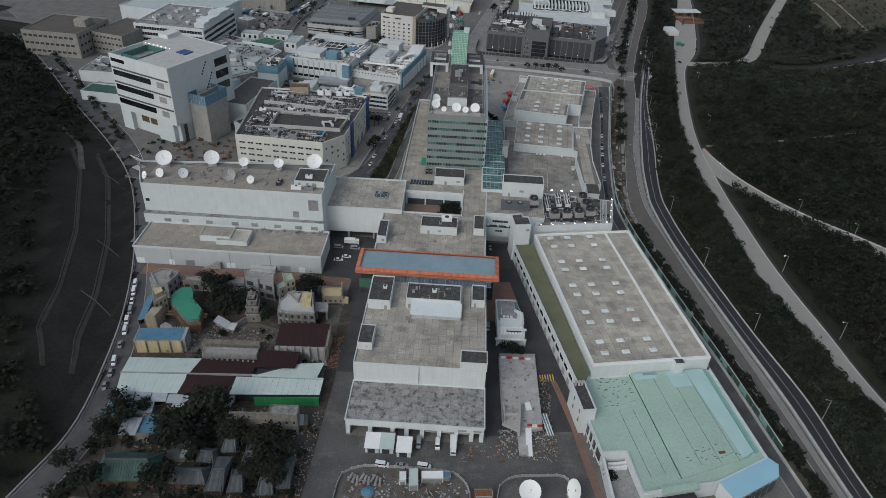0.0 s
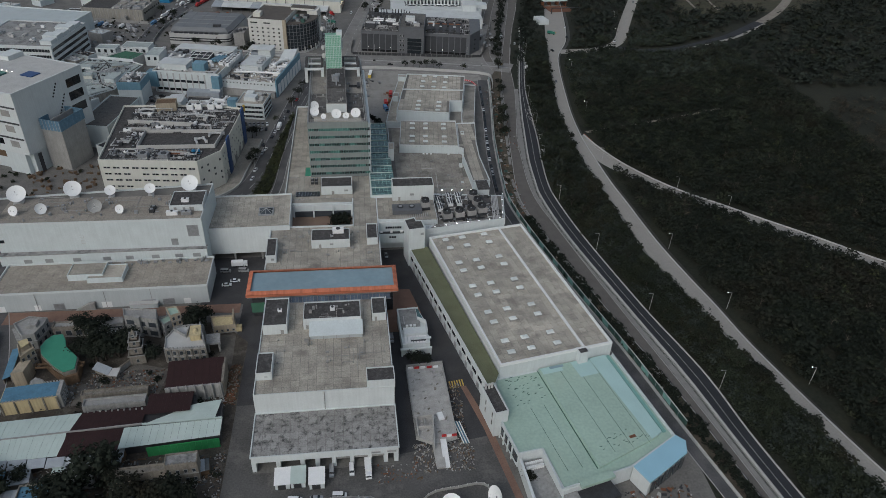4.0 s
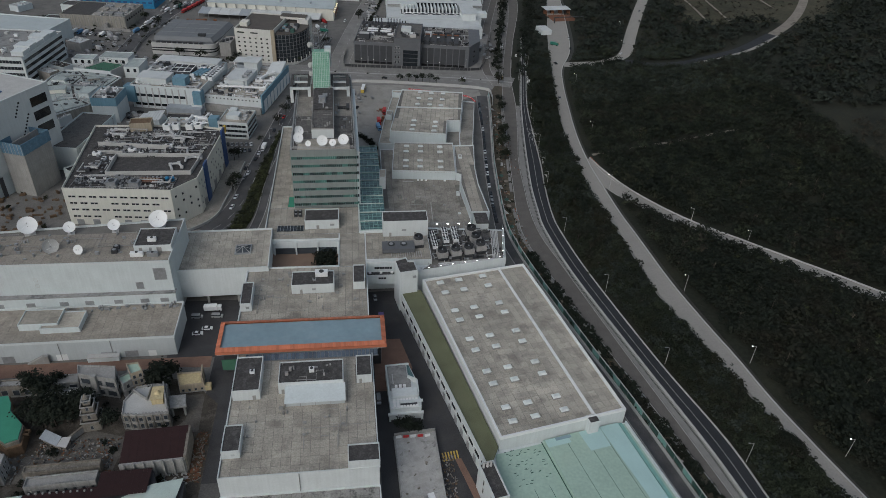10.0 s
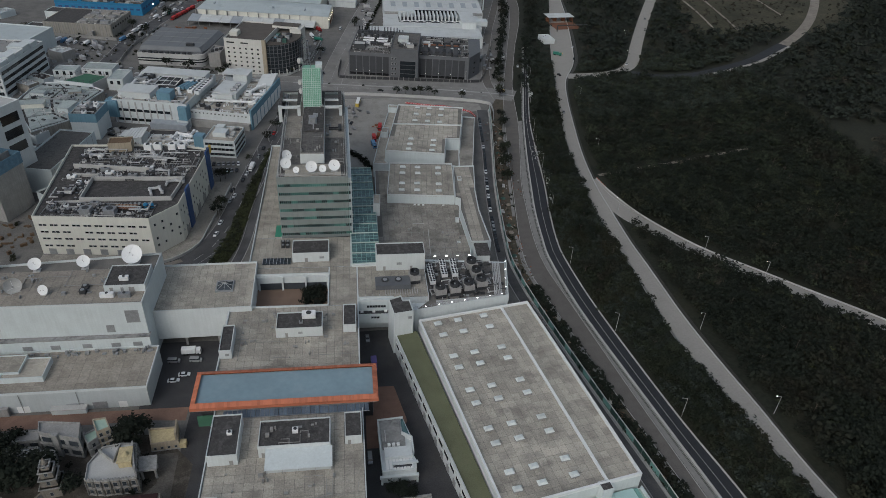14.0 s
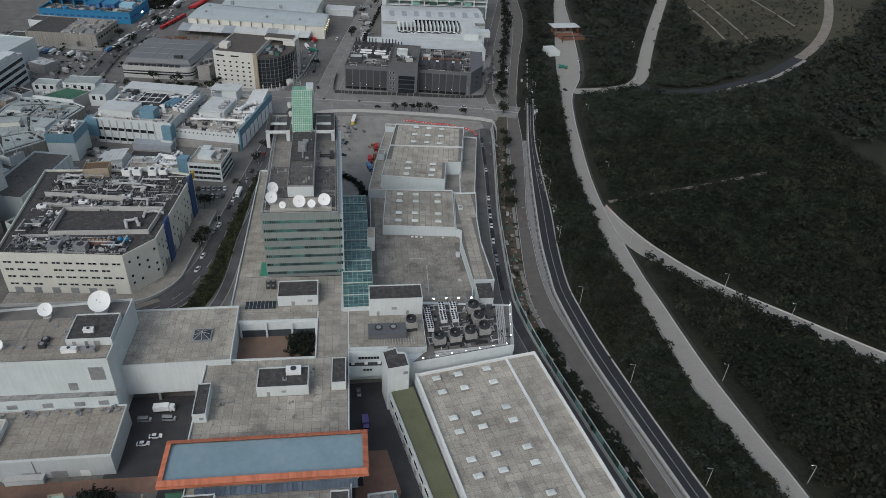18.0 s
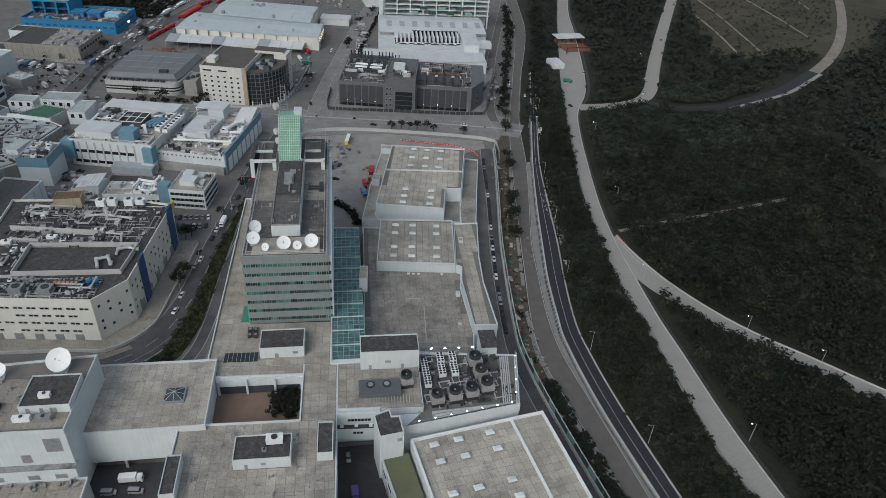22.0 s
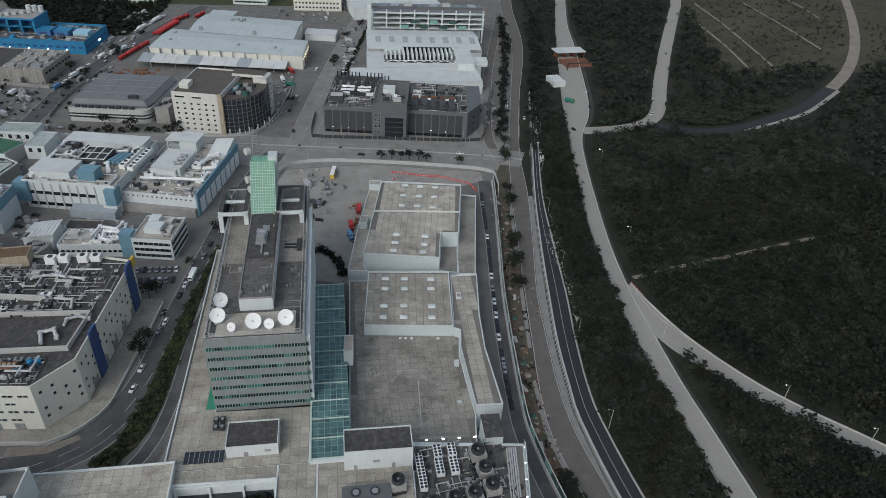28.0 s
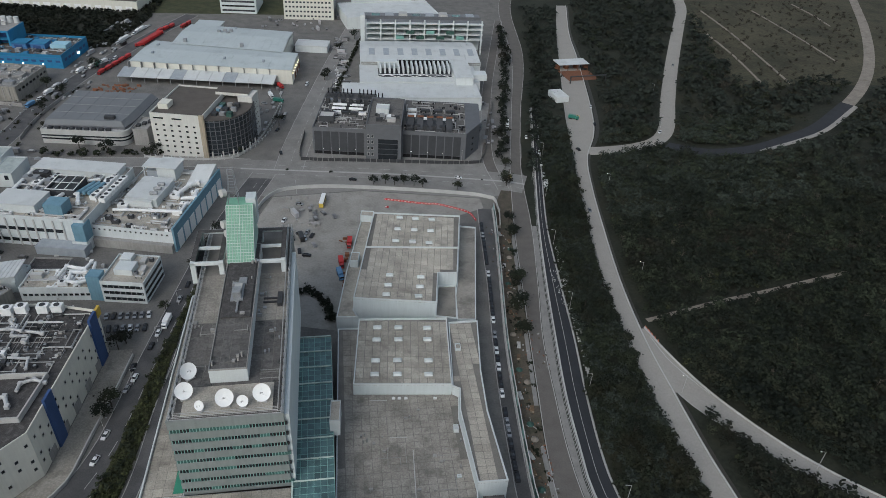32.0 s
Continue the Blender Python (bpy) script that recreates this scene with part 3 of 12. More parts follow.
# flat ditch at the foot of the slope, its shaded depth put into the colour
drain = [(a + (b - a) * 0.25, b) for a, b in zip(even(EDGE_C, 120), even(CONC_R, 120))]
setting("road_drain", ribbon(G(), [a for a, b in drain], [b for a, b in drain], 0.05), "mud_wet", "dark drain beside the haul road, shaded depth put into its colour", "drain")
# paved apron where the side road leaves the haul road, with faded lane lines
apron_w = [(interp(q, [(p[1], p[0]) for p in EDGE_C[::-1]]) - 0.5, q) for q in (394, 402, 410, 418, 426, 433)]
apron_e = [(interp(q, [(393, 158.6), (412, 158), (434, 158.6)]), q) for q in (394, 402, 410, 418, 426, 433)]
apron = setting("road_apron", ribbon(G(), apron_w, apron_e, 0.17), "conc_road", "concrete apron at the road fork", "road")
l_, r_ = sides([(158.5, 428), (160.5, 414), (165, 402), (170, 392)], 0.25)
part("lane_line", ribbon(G(), l_, r_, 0.19), "line_white", apron)
mid = [a.lerp(b, 0.5) for a, b in zip(da, db)]
strip(mid, 0.16, 0.006, "line_white", dark, "centre_line", base=0.1)
strip(da, 0.12, 0.006, "line_white", dark, "edge_line", shift=-0.6, base=0.1)
# verges between those roads
n = 90
bar = even(PERIM_R, n)
oldl = even(OLD_L[4:], n)
setting("verge_works", ribbon(G(), [b + Vector((1.2, 0)) for b in bar], [b - Vector((0.4, 0)) for b in oldl], 0.05), "earth", "muddy works strip with rubble and weeds", "ground")
setting("verge_kerbed", ribbon(G(), [b + Vector((0.4, 0)) for b in even(OLD_R[5:], n)], [b - Vector((0.9, 0)) for b in even(DARK_L[2:], n)], 0.05), "pave", "pale concrete strip between the two roads", "ground")
# the access road and the winding track over the hill
CURVE = [(186.9, 608.9), (203, 610), (224, 613.6), (241.2, 621.7), (255.6, 641.8), (275, 686.4), (307.3, 756.5), (348.6, 841.8), (384, 914), (400, 958.7)]
TRACK = [(243, 611.8), (262.7, 595), (291, 590.6), (323, 599.5), (351.5, 613), (397.6, 650), (443.3, 696), (490.4, 757), (544.7, 842), (605.6, 950)]
for nm, line, w, m, lab in (("road_curve", CURVE, 11, "conc_road", "concrete access road bending up the hill"), ("road_track", TRACK[4:], 9, "dirt_road", "rough pale track over the wooded hill"),
                            ("road_tarred", TRACK[:6], 10, "asphalt_new", "dark newly tarred bend of the hill track"), ("road_shoulder", [(x + 3.6, y - 4.6) for x, y in TRACK[2:6]], 3.2, "conc_road", "pale gravel shoulder of the tarred bend"),
                            ("road_footpath", [(161.2, 438.3), (193.8, 446.5), (220.8, 450.3), (269.8, 456.2)], 2.4, "dirt_road", "narrow footpath through scrub"),
                            ("road_bench", [(-262, 392), (-240, 372), (-228, 352), (-220, 338)], 3, "set_dust", "bench cut across the dark hillside")):
    a, b = sides(line, w)
    setting(nm, ribbon(G(), a, b, {"road_curve": 0.15, "road_tarred": 0.32, "road_shoulder": 0.4}.get(nm, 0.25)), m, lab, "road")
# streets of the estate
STREET = [(-20, 585), (-28, 555), (-38, 510), (-45.5, 460), (-50, 428), (-53, 402), (-56.5, 382), (-64, 363), (-78, 350), (-105, 343), (-160, 345), (-200, 353)]
SLIP = [(-39, 470), (-41.2, 430), (-43.4, 400), (-44.5, 375), (-47.5, 355), (-53.5, 342), (-64, 333)]
for nm, line, w, m, lab, lift in (("road_main", STREET, 14, "asphalt", "estate street with parked cars", 0.06), ("road_slip", SLIP, 4.6, "asphalt", "narrow slip road beside the podium", 0.1),
                                  ("road_north", [(-6, 590), (-2, 625), (9, 694), (26, 791), (49, 908), (70, 1010)], 17, "street_grey", "wide estate street running north", 0.05),
                                  ("road_cross", [(-30, 598), (-60, 601), (-110, 603), (-165, 606), (-240, 640)], 12, "street_grey", "cross street in front of the sheds", 0.07),
                                  ("road_ware", [(-184, 606), (-180, 640), (-178, 675), (-173, 705), (-165, 745), (-152, 790), (-136, 840), (-112, 905)], 13, "asphalt", "street beside the warehouse yard", 0.055),
                                  ("road_depot", [(120, 560), (118, 600), (128, 660), (140, 720), (160, 800), (185, 900)], 7, "asphalt_old", "back road beside the data centre fence", 0.05)):
    a, b = sides(line, w)
    r = setting(nm, ribbon(G(), a, b, lift), m, lab, "road")
    strip(a, 0.3, 0.14, "kerb", r, "kerb"), strip(b, 0.3, 0.14, "kerb", r, "kerb")
    if nm in ("road_main", "road_north"):
        strip([p.lerp(q, 0.5) for p, q in zip(a, b)], 0.18, 0.006, "line_white", r, "centre_line", dash=1, gap=1, base=lift)
        if nm == "road_main":
            strip([p.lerp(q, 0.22) for p, q in zip(a, b)], 0.14, 0.006, "line_white", r, "lane_line", base=lift)
WEST_L = [(-150, 100), (-141.3, 134), (-136, 161), (-140, 196), (-147.8, 231), (-162.8, 274.6), (-190.7, 334.6), (-224, 381), (-282, 446), (-365, 541), (-470, 640)]
WEST_R = [(-140, 100), (-130.4, 135), (-126.2, 162), (-132.2, 200), (-140.5, 232), (-156.8, 275), (-185, 342), (-215.4, 391), (-267, 448), (-363 + 8, 556), (-460, 655)]
west, wa, wb_ = road("road_west", WEST_L, WEST_R, "asphalt", "dim perimeter road under the hillside", 0.07)
strip(wa, 0.5, 1.1, "conc", west, "retaining_wall", shift=0.6)
for k, (off, m, w) in enumerate(((13, "mud_wet", 1.6), (14.6, "set_mud", 0.5), (28, "mud_wet", 1.4), (29.4, "set_mud", 0.45))):
    line = [(interp(q, ROAD_WEST) - off * min(1.0, cutting(q) / 30), q) for q in range(186, 372, 6)]
    l_, r_ = sides(line, w)
    setting("terrace_%d" % (k + 1), ribbon(G(), l_, r_, 0.12 + 0.02 * k), m, "drainage bench cut across the bare slope", "terrace")
for k, q in enumerate((222, 262, 330)):
    x = interp(q, ROAD_WEST)
    l_, r_ = sides([(x - 4, q), (x - 14, q + 7), (x - 22, q + 11)], 0.4)
    setting("channel_%d" % (k + 1), ribbon(G(), l_, r_, 0.2), "set_dust", "stepped concrete channel running down the bare slope", "drain")
sheet("road_campus", [(-60, 90), (-53, 150), (-52.6, 200), (-38, 200), (-38, 168), (13, 168), (13, 172), (48, 178), (56, 140), (66, 90)], "lane_asphalt", 0.04, "stained grey asphalt yard before the loading bays", "road")
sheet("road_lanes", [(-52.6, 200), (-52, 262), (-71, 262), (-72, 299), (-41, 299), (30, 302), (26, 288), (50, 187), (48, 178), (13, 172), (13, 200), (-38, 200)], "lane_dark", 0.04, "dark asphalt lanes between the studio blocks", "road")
sheet("road_junction", [(-62, 576), (-30, 560), (-14, 558), (37, 563), (104, 551.5), (131, 556), (131, 588), (119, 594), (10, 599), (-3, 600), (-50, 606)], "street_grey", 0.03, "broad street junction behind the car park", "road")
sheet("pavement_lot", [(-20, 452), (28, 440), (40, 470), (46, 512), (104, 540), (104, 550.5), (37, 562), (-13, 557), (-21, 530)], "lot", 0.045, "stained concrete car park with weeds", "pavement")
sheet("pavement_brick", [(-152, 254.5), (-66, 257), (-53, 256), (-53, 262.5), (-152, 262.5)], "pave_red", 0.09, "brick red pavement along the low studio wing")
sheet("pavement_brick_east", [(12.6, 238), (23, 238), (28, 250), (24, 268), (12.6, 268)], "pave_red", 0.09, "brick red forecourt under the orange canopy")
sheet("pavement_median", [(-67.9, 345.8), (-60.9, 354.4), (-56.6, 368.5), (-54.6, 382.7), (-52.7, 400), (-51, 417), (-47.6, 441), (-42, 475), (-41, 475), (-43.6, 445), (-44.6, 425), (-45.8, 403), (-47.1, 385), (-48.9, 366), (-52.7, 352), (-58.5, 344.5)], "grass", 0.16, "planted strip between street and slip road")
sheet("pavement_slip", [(-37, 334), (-44, 345), (-41, 360), (-40.4, 400), (-38.4, 430), (-36.4, 470), (-35.6, 470), (-36, 334)], "pave", 0.14, "pale footway below the podium wall")
sheet("pavement_factory", [(-139, 357), (-98, 357), (-83, 356.4), (-73.5, 362.6), (-67.4, 371.8), (-66, 380), (-62, 411), (-60.5, 436), (-69, 436), (-74.5, 376), (-85.6, 363), (-139, 366)], "slab_worn", 0.2, "stained concrete apron round the cream factory")
setting("verge_dug", G().prism([(-96, 355.2), (-83, 354.6), (-74, 359), (-72.5, 357), (-82, 351.6), (-96, 351)], -0.3, 0.22), "dirt_road", "dug up sandy verge beside the street", "ground")
sheet("set_ground", [(-134, 134), (-48, 134), (-47, 236), (-60, 250), (-140, 252), (-140, 200)], "set_mud", 0.05, "dark muddy ground of the film sets", "ground")
sheet("pavement_dust", [(-126, 204.5), (-78, 205.6), (-76, 222), (-90, 226.5), (-99, 216.5), (-110, 216), (-124, 214)], "set_dust", 0.09, "dusty rubble floor between the film sets", "ground")
sheet("pavement_kerbside", [(39.4, 203.5), (41.6, 203.5), (47.7, 183), (53.4, 151.4), (55, 142), (52.4, 142), (50.8, 151.2), (45.1, 181.5)], "pave_red", 0.1, "brick red footway along the hall")
for k in range(6):
    setting("zebra_%d" % (k + 1), G().prism([(34.9 + k * 1.05, 206.3 + k * 0.17), (35.4 + k * 1.05, 206.4 + k * 0.17), (35.7 + k * 1.05, 202.6 + k * 0.2), (35.2 + k * 1.05, 202.5 + k * 0.2)], -0.2, 0.06), "line_yellow", "worn yellow crossing bar on the lane", "road marking")
sheet("pavement_compound", [(-37, 120), (-36.4, 147), (-34.5, 150.8), (-30.6, 153.4), (-23.6, 154.4), (-2, 154.4), (3.6, 153), (7, 149), (8, 142), (7.5, 120)], "set_dust", 0.08, "brown earth floor of the front compound", "ground")
sheet("pavement_mansion", [(-63, 222.5), (-52, 223), (-52.6, 241.5), (-60, 241), (-57.4, 229)], "set_dust", 0.09, "stained concrete forecourt of the set mansion", "pavement")
L_, R_ = even([p for p in OLD_R if p[1] > 560][::-1], 60), even([p for p in CONC_L if p[1] > 540][::-1], 60)
setting("verge_north", ribbon(G(), [q + Vector((0.5, 0)) for q in L_], [q - Vector((0.5, 0)) for q in R_], 0.04), "forest_floor", "tree covered verge between the far roads", "ground")
FRONT = [(-34, 592), (0, 588), (60, 581), (118, 571), (134, 566)]
a, b = sides(FRONT, 22)
r = setting("road_frontage", ribbon(G(), a, b, 0.08), "street_grey", "broad pale street in front of the data centre", "road")
strip([p.lerp(q, 0.5) for p, q in zip(a, b)], 1.4, 0.2, "kerb", r, "median_kerb")
strip([p.lerp(q, 0.25) for p, q in zip(a, b)], 0.16, 0.006, "line_white", r, "lane_line", dash=1, gap=1, base=0.08)
strip([p.lerp(q, 0.75) for p, q in zip(a, b)], 0.16, 0.006, "line_white", r, "lane_line", dash=1, gap=1, base=0.08)
sheet("pavement_data_centre", [(0, 603), (4, 600), (104, 594), (113, 598), (120, 625), (136, 690), (30, 700), (14, 690)], "pave", 0.08, "paved apron round the data centre")

# ---- the studio complex ----
def hall_space(x, y):
    return local(x, y, (54.0, 200.3), 11.4)


def studio_block():
    t = thing("studio_block", "pale grey studio block with a slab roof and lower front terrace", "building", (-38, 167.5, 0), 0.6)
    part("wall", G().box(0, 21, 0, 50.4, 85, 16.2), "white_wall", t)
    part("parapet", G().rim([(0, 21), (50.4, 21), (50.4, 85), (0, 85)], 16.2, 17.0, 0.35), "white_wall", t)
    part("roof", G().box(0.35, 21.35, 16.2, 50.05, 84.65, 16.25), "slab_joint", t)
    panels(t, 0.5, 21.5, 49.9, 84.5, 16.25, 3.1, skip=[(0.3, 54, 10, 72), (16, 55, 39.5, 68), (43, 59, 50.4, 71), (0, 28, 6.5, 41), (40.5, 21, 50.4, 29.5)], limit=48)
    # the lower front part with its loading bays
    part("terrace_wall", G().box(0, 1.2, 4.6, 50.4, 21, 7.3), "white_wall", t)
    for x in (0, 8.2, 16.4, 21.5, 27.2, 33.4, 39.6, 45.2, 48.9):
        part("bay_pier", G().box(x, 1.2, 0, x + 1.5, 9, 4.6), "white_wall", t)
    part("bay_back", G().box(0, 9, 0, 50.4, 21, 4.6), "grey_wall", t)
    part("terrace_edge", G().rim([(-0.3, 0.9), (50.7, 0.9), (50.7, 21), (-0.3, 21)], 7.3, 7.9, 0.4), "white_wall", t)
    part("terrace_roof", G().box(0.1, 1.3, 7.3, 50.3, 21, 7.36), "slab_joint", t)
    panels(t, 0.2, 1.4, 50.2, 20.9, 7.36, 3.1, "slab_blotched", limit=40)
    for x, m in ((29.2, "yellow_paint"), (35.2, "sheet_grey"), (41.2, "yellow_paint")):
        part("shutter", G().box(x, 8.8, 0.1, x + 4, 9.1, 4.0), m, t)
        part("lintel", G().box(x - 0.2, 1.0, 3.9, x + 4.2, 1.3, 4.5), "conc", t)
    windows(t, [(x, 1.2, 5.2, 0) for x in (42.5, 48)], 3, 0.8, "steel")
    part("drain_pipe", G().tube((25, 20.8, 7.4), (25, 20.8, 16.8), 0.12), "conc", t)


studio_block()
hut("stair_hut", "white stair head with black roof on the studio block", (-37.6, 221.4), 9.4, 17, 0.6, 16.25, 21.1, doors=[(6.8, 1.2, 2.1, "conc")])
hut("lift_house", "white lift house with black roof on the studio block", (-22, 223.6), 22.8, 10.8, 0.6, 16.25, 21.6, doors=[(1, 1.0, 2.1, "conc"), (19, 1.0, 2.1, "conc")])
hut("stair_hut", "small white stair head with black roof", (5.4, 227), 5.6, 10.6, 0.6, 16.25, 20.2, doors=[(1, 1, 2.1, "conc")])
hut("stair_hut", "narrow white stair head with dark roof at the parapet", (-37.9, 196.4), 5.8, 11, 0.6, 16.25, 19.9, doors=[(3, 1.2, 0.9, "grey_wall")])
hut("stair_hut", "white corner tank room with dark roof", (2.2, 189.2), 10.2, 7, 0.6, 16.25, 20.2)


def awning():
    t = thing("awning", "pale sheet metal lean-to roof on posts", "canopy", (-19.5, 216.6, 16.3), 0.6)
    part("roof", G().add([(0, 0, 2.2), (21, 0, 2.2), (21, 7, 3.9), (0, 7, 3.9), (0, 0, 2.35), (21, 0, 2.35), (21, 7, 4.05), (0, 7, 4.05)], [(3, 2, 1, 0), (4, 5, 6, 7), (0, 1, 5, 4), (1, 2, 6, 5), (2, 3, 7, 6), (3, 0, 4, 7)]), "pale_wall", t)
    for i in range(5):
        part("post", G().tube((0.3 + i * 5.1, 0.3, 0), (0.3 + i * 5.1, 0.3, 2.25), 0.09), "conc", t)
    part("side_wall", G().box(0.2, 0.8, 0, 20.8, 0.95, 2.2), "grey_wall", t)


awning()


def orange_canopy():
    t = thing("orange_canopy", "blue grey canopy roof edged with orange tiles over the entrance", "canopy", (-46.6, 243.0, 0), 0.4)
    part("roof", G().box(1.6, 1.6, 18.3, 62.1, 16.0, 19.4), "canopy_roof", t)
    part("soffit", G().box(0.4, 0.4, 17.7, 63.3, 17.2, 18.3), "conc", t)
    g1 = mesh(G().add([(0, 0, 0), (0.98, 0, 0), (0.98, 1.75, 0.75), (0, 1.75, 0.75), (0, 0, -0.3), (0.98, 0, -0.3), (0.98, 1.75, 0.45), (0, 1.75, 0.45)], [(0, 1, 2, 3), (7, 6, 5, 4), (4, 5, 1, 0), (5, 6, 2, 1), (6, 7, 3, 2), (7, 4, 0, 3)]), "orange_tile", "tile")
    for i in range(63):
        part("tile", g1, None, t, at=(0.35 + i, 0, 19.6))
        part("tile", g1, None, t, at=(1.35 + i, 17.6, 19.6), rz=math.pi)
    for i in range(15):
        part("tile", g1, None, t, at=(0, 2.6 + i, 19.6), rz=-math.pi / 2)
        part("tile", g1, None, t, at=(63.7, 1.6 + i, 19.6), rz=math.pi / 2)
    part("fascia", G().rim([(0, 0), (63.7, 0), (63.7, 17.6), (0, 17.6)], 18.3, 19.6, 0.35), "orange_tile", t)
    lean = part("lean_to_frame", G().box(11, -2.6, 16.5, 60.5, -2.4, 16.75).box(11, 0.2, 17.3, 60.5, 0.5, 17.5), "steel", t, "steel framed glass lean-to")
    for i in range(32):
        x = 11 + i * 1.54
        part("lean_to_pane", G().add([(x, -2.5, 16.6), (x + 1.42, -2.5, 16.6), (x + 1.42, 0.4, 17.4), (x, 0.4, 17.4), (x, -2.5, 16.68), (x + 1.42, -2.5, 16.68), (x + 1.42, 0.4, 17.48), (x, 0.4, 17.48)], BOXF), "lean_glass", lean)
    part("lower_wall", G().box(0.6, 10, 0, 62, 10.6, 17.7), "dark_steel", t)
    part("green_screen", G().box(1.5, 1.6, 9.0, 9.5, 2.0, 14.0), "court_green", t)
    for x in (2.0, 61.7):
        for y in (12, 15):
            part("column", G().cyl(x, y, 0, 17.7, 0.55), "conc", t)


BOXF = [(3, 2, 1, 0), (4, 5, 6, 7), (0, 1, 5, 4), (1, 2, 6, 5), (2, 3, 7, 6), (3, 0, 4, 7)]
orange_canopy()


def podium():
    t = thing("podium", "low shopping podium with a beige slab roof and sunken court", "building")
    H = 17.0
    rects = [(-41, 262, 10.8, 299.5), (-1.5, 299.5, 10.8, 327), (-33, 321.5, -1.5, 327), (-36.5, 327, 8.2, 351), (-36.5, 351, -24, 448), (10.8, 303.5, 41, 327.0), (8.2, 327, 22, 333)]
    w = G()
    for a, b, c, d in rects:
        w.box(a, b, 0, c, d, H - 0.75)
    part("wall", w, "white_wall", t)
    for a, b in (((-41, 262), (-41, 299.5)), ((-41, 299.5), (-33, 299.5)), ((10.8, 262), (10.8, 303.5)), ((-41, 262), (10.8, 262)), ((-33, 299.5), (-33, 321.5)), ((-1.5, 299.5), (-1.5, 321.5)), ((-33, 321.5), (-1.5, 321.5)), ((-33, 299.5), (-1.5, 299.5)),
                 ((-36.5, 327), (-36.5, 448)), ((-36.5, 327), (-33, 327)), ((-36.5, 448), (-24, 448)), ((10.8, 303.5), (26, 303.5)), ((8.2, 327), (8.2, 351))):
        part("parapet", G().wall(a, b, H - 0.75, H + 0.15, 0.45), "white_wall", t)
    part("court_floor", G().box(-32.8, 299.8, 0, -1.7, 321.3, 9.5), "courtyard_floor", t)
    part("court_wall", G().box(-32.8, 320.6, 9.5, -1.7, 321.2, 16.2), "white_wall", t)
    part("court_glazing", G().box(-32, 320.3, 9.6, -2.5, 320.6, 12.8), "shop_glass", t)
    for x in (-32.0, -22, -12.0, -2.6):
        part("court_column", G().box(x, 319.6, 9.5, x + 0.7, 320.3, 16.2), "white_wall", t)
    for i, (a, b, c, d) in enumerate(rects):
        part("roof", G().box(a + 0.3, b + 0.1, H - 0.75, c - 0.3, d - 0.1, H - 0.7), "slab_joint", t)
        skip = [(-21.2, 280.7, -3, 291), (4.6, 282.5, 10, 296), (-41, 270, -36.3, 285), (-18, 331, -1.5, 342), (19, 322.5, 41, 333), (-32, 328.5, -17, 335)]
        panels(t, a + 0.4, b + 0.2, c - 0.4, d - 0.2, H - 0.7, 3.0, skip=skip, limit=45 if i == 0 else 8)
    part("roof_light", G().box(-31, 329.5, H - 0.7, -18.5, 334, H - 0.2), "dark_glass", t)
    for i in range(9):
        part("roof_light_bar", G().box(-31 + i * 1.55, 329.4, H - 0.2, -30.85 + i * 1.55, 334.1, H - 0.1), "steel", t)
    part("lawn_patch", G().box(-24.0 - 3.2, 352, H - 0.6, -24.2, 362, H - 0.5), "pool_green", t, "small green artificial lawn")


podium()
hut("roof_hut", "white plant hut with black roof on the podium", (-21, 280.9), 17.8, 9.8, 0.5, 16.3, 20.9, doors=[(3.5, 1.0, 2.1, "conc"), (8.5, 1.6, 1.0, "steel")])
hut("stair_hut", "tall narrow white stair head on the podium edge", (4.8, 282.6), 5.1, 12.9, 0, 16.3, 20.2)
hut("stair_hut", "narrow white stair head with black roof at the podium edge", (-40.8, 270.2), 4.5, 14.5, 1.5, 16.3, 20.5, doors=[(2.2, 1.4, 1.1, "steel")])
hut("roof_hut", "white hut with mossy roof before the office tower", (-17.8, 331), 16.3, 10.6, 1, 16.3, 21.3, doors=[(5.5, 1.3, 2.1, "conc"), (12, 2, 1.1, "steel")])
hut("plant_room", "long white plant room with dark roof", (19.3, 322.9), 21.6, 9.3, 0.3, 16.3, 25.0, "white_wall", doors=[(3, 1.1, 2.2, "conc"), (9, 2.2, 1.2, "steel"), (15, 1.1, 2.2, "conc")])


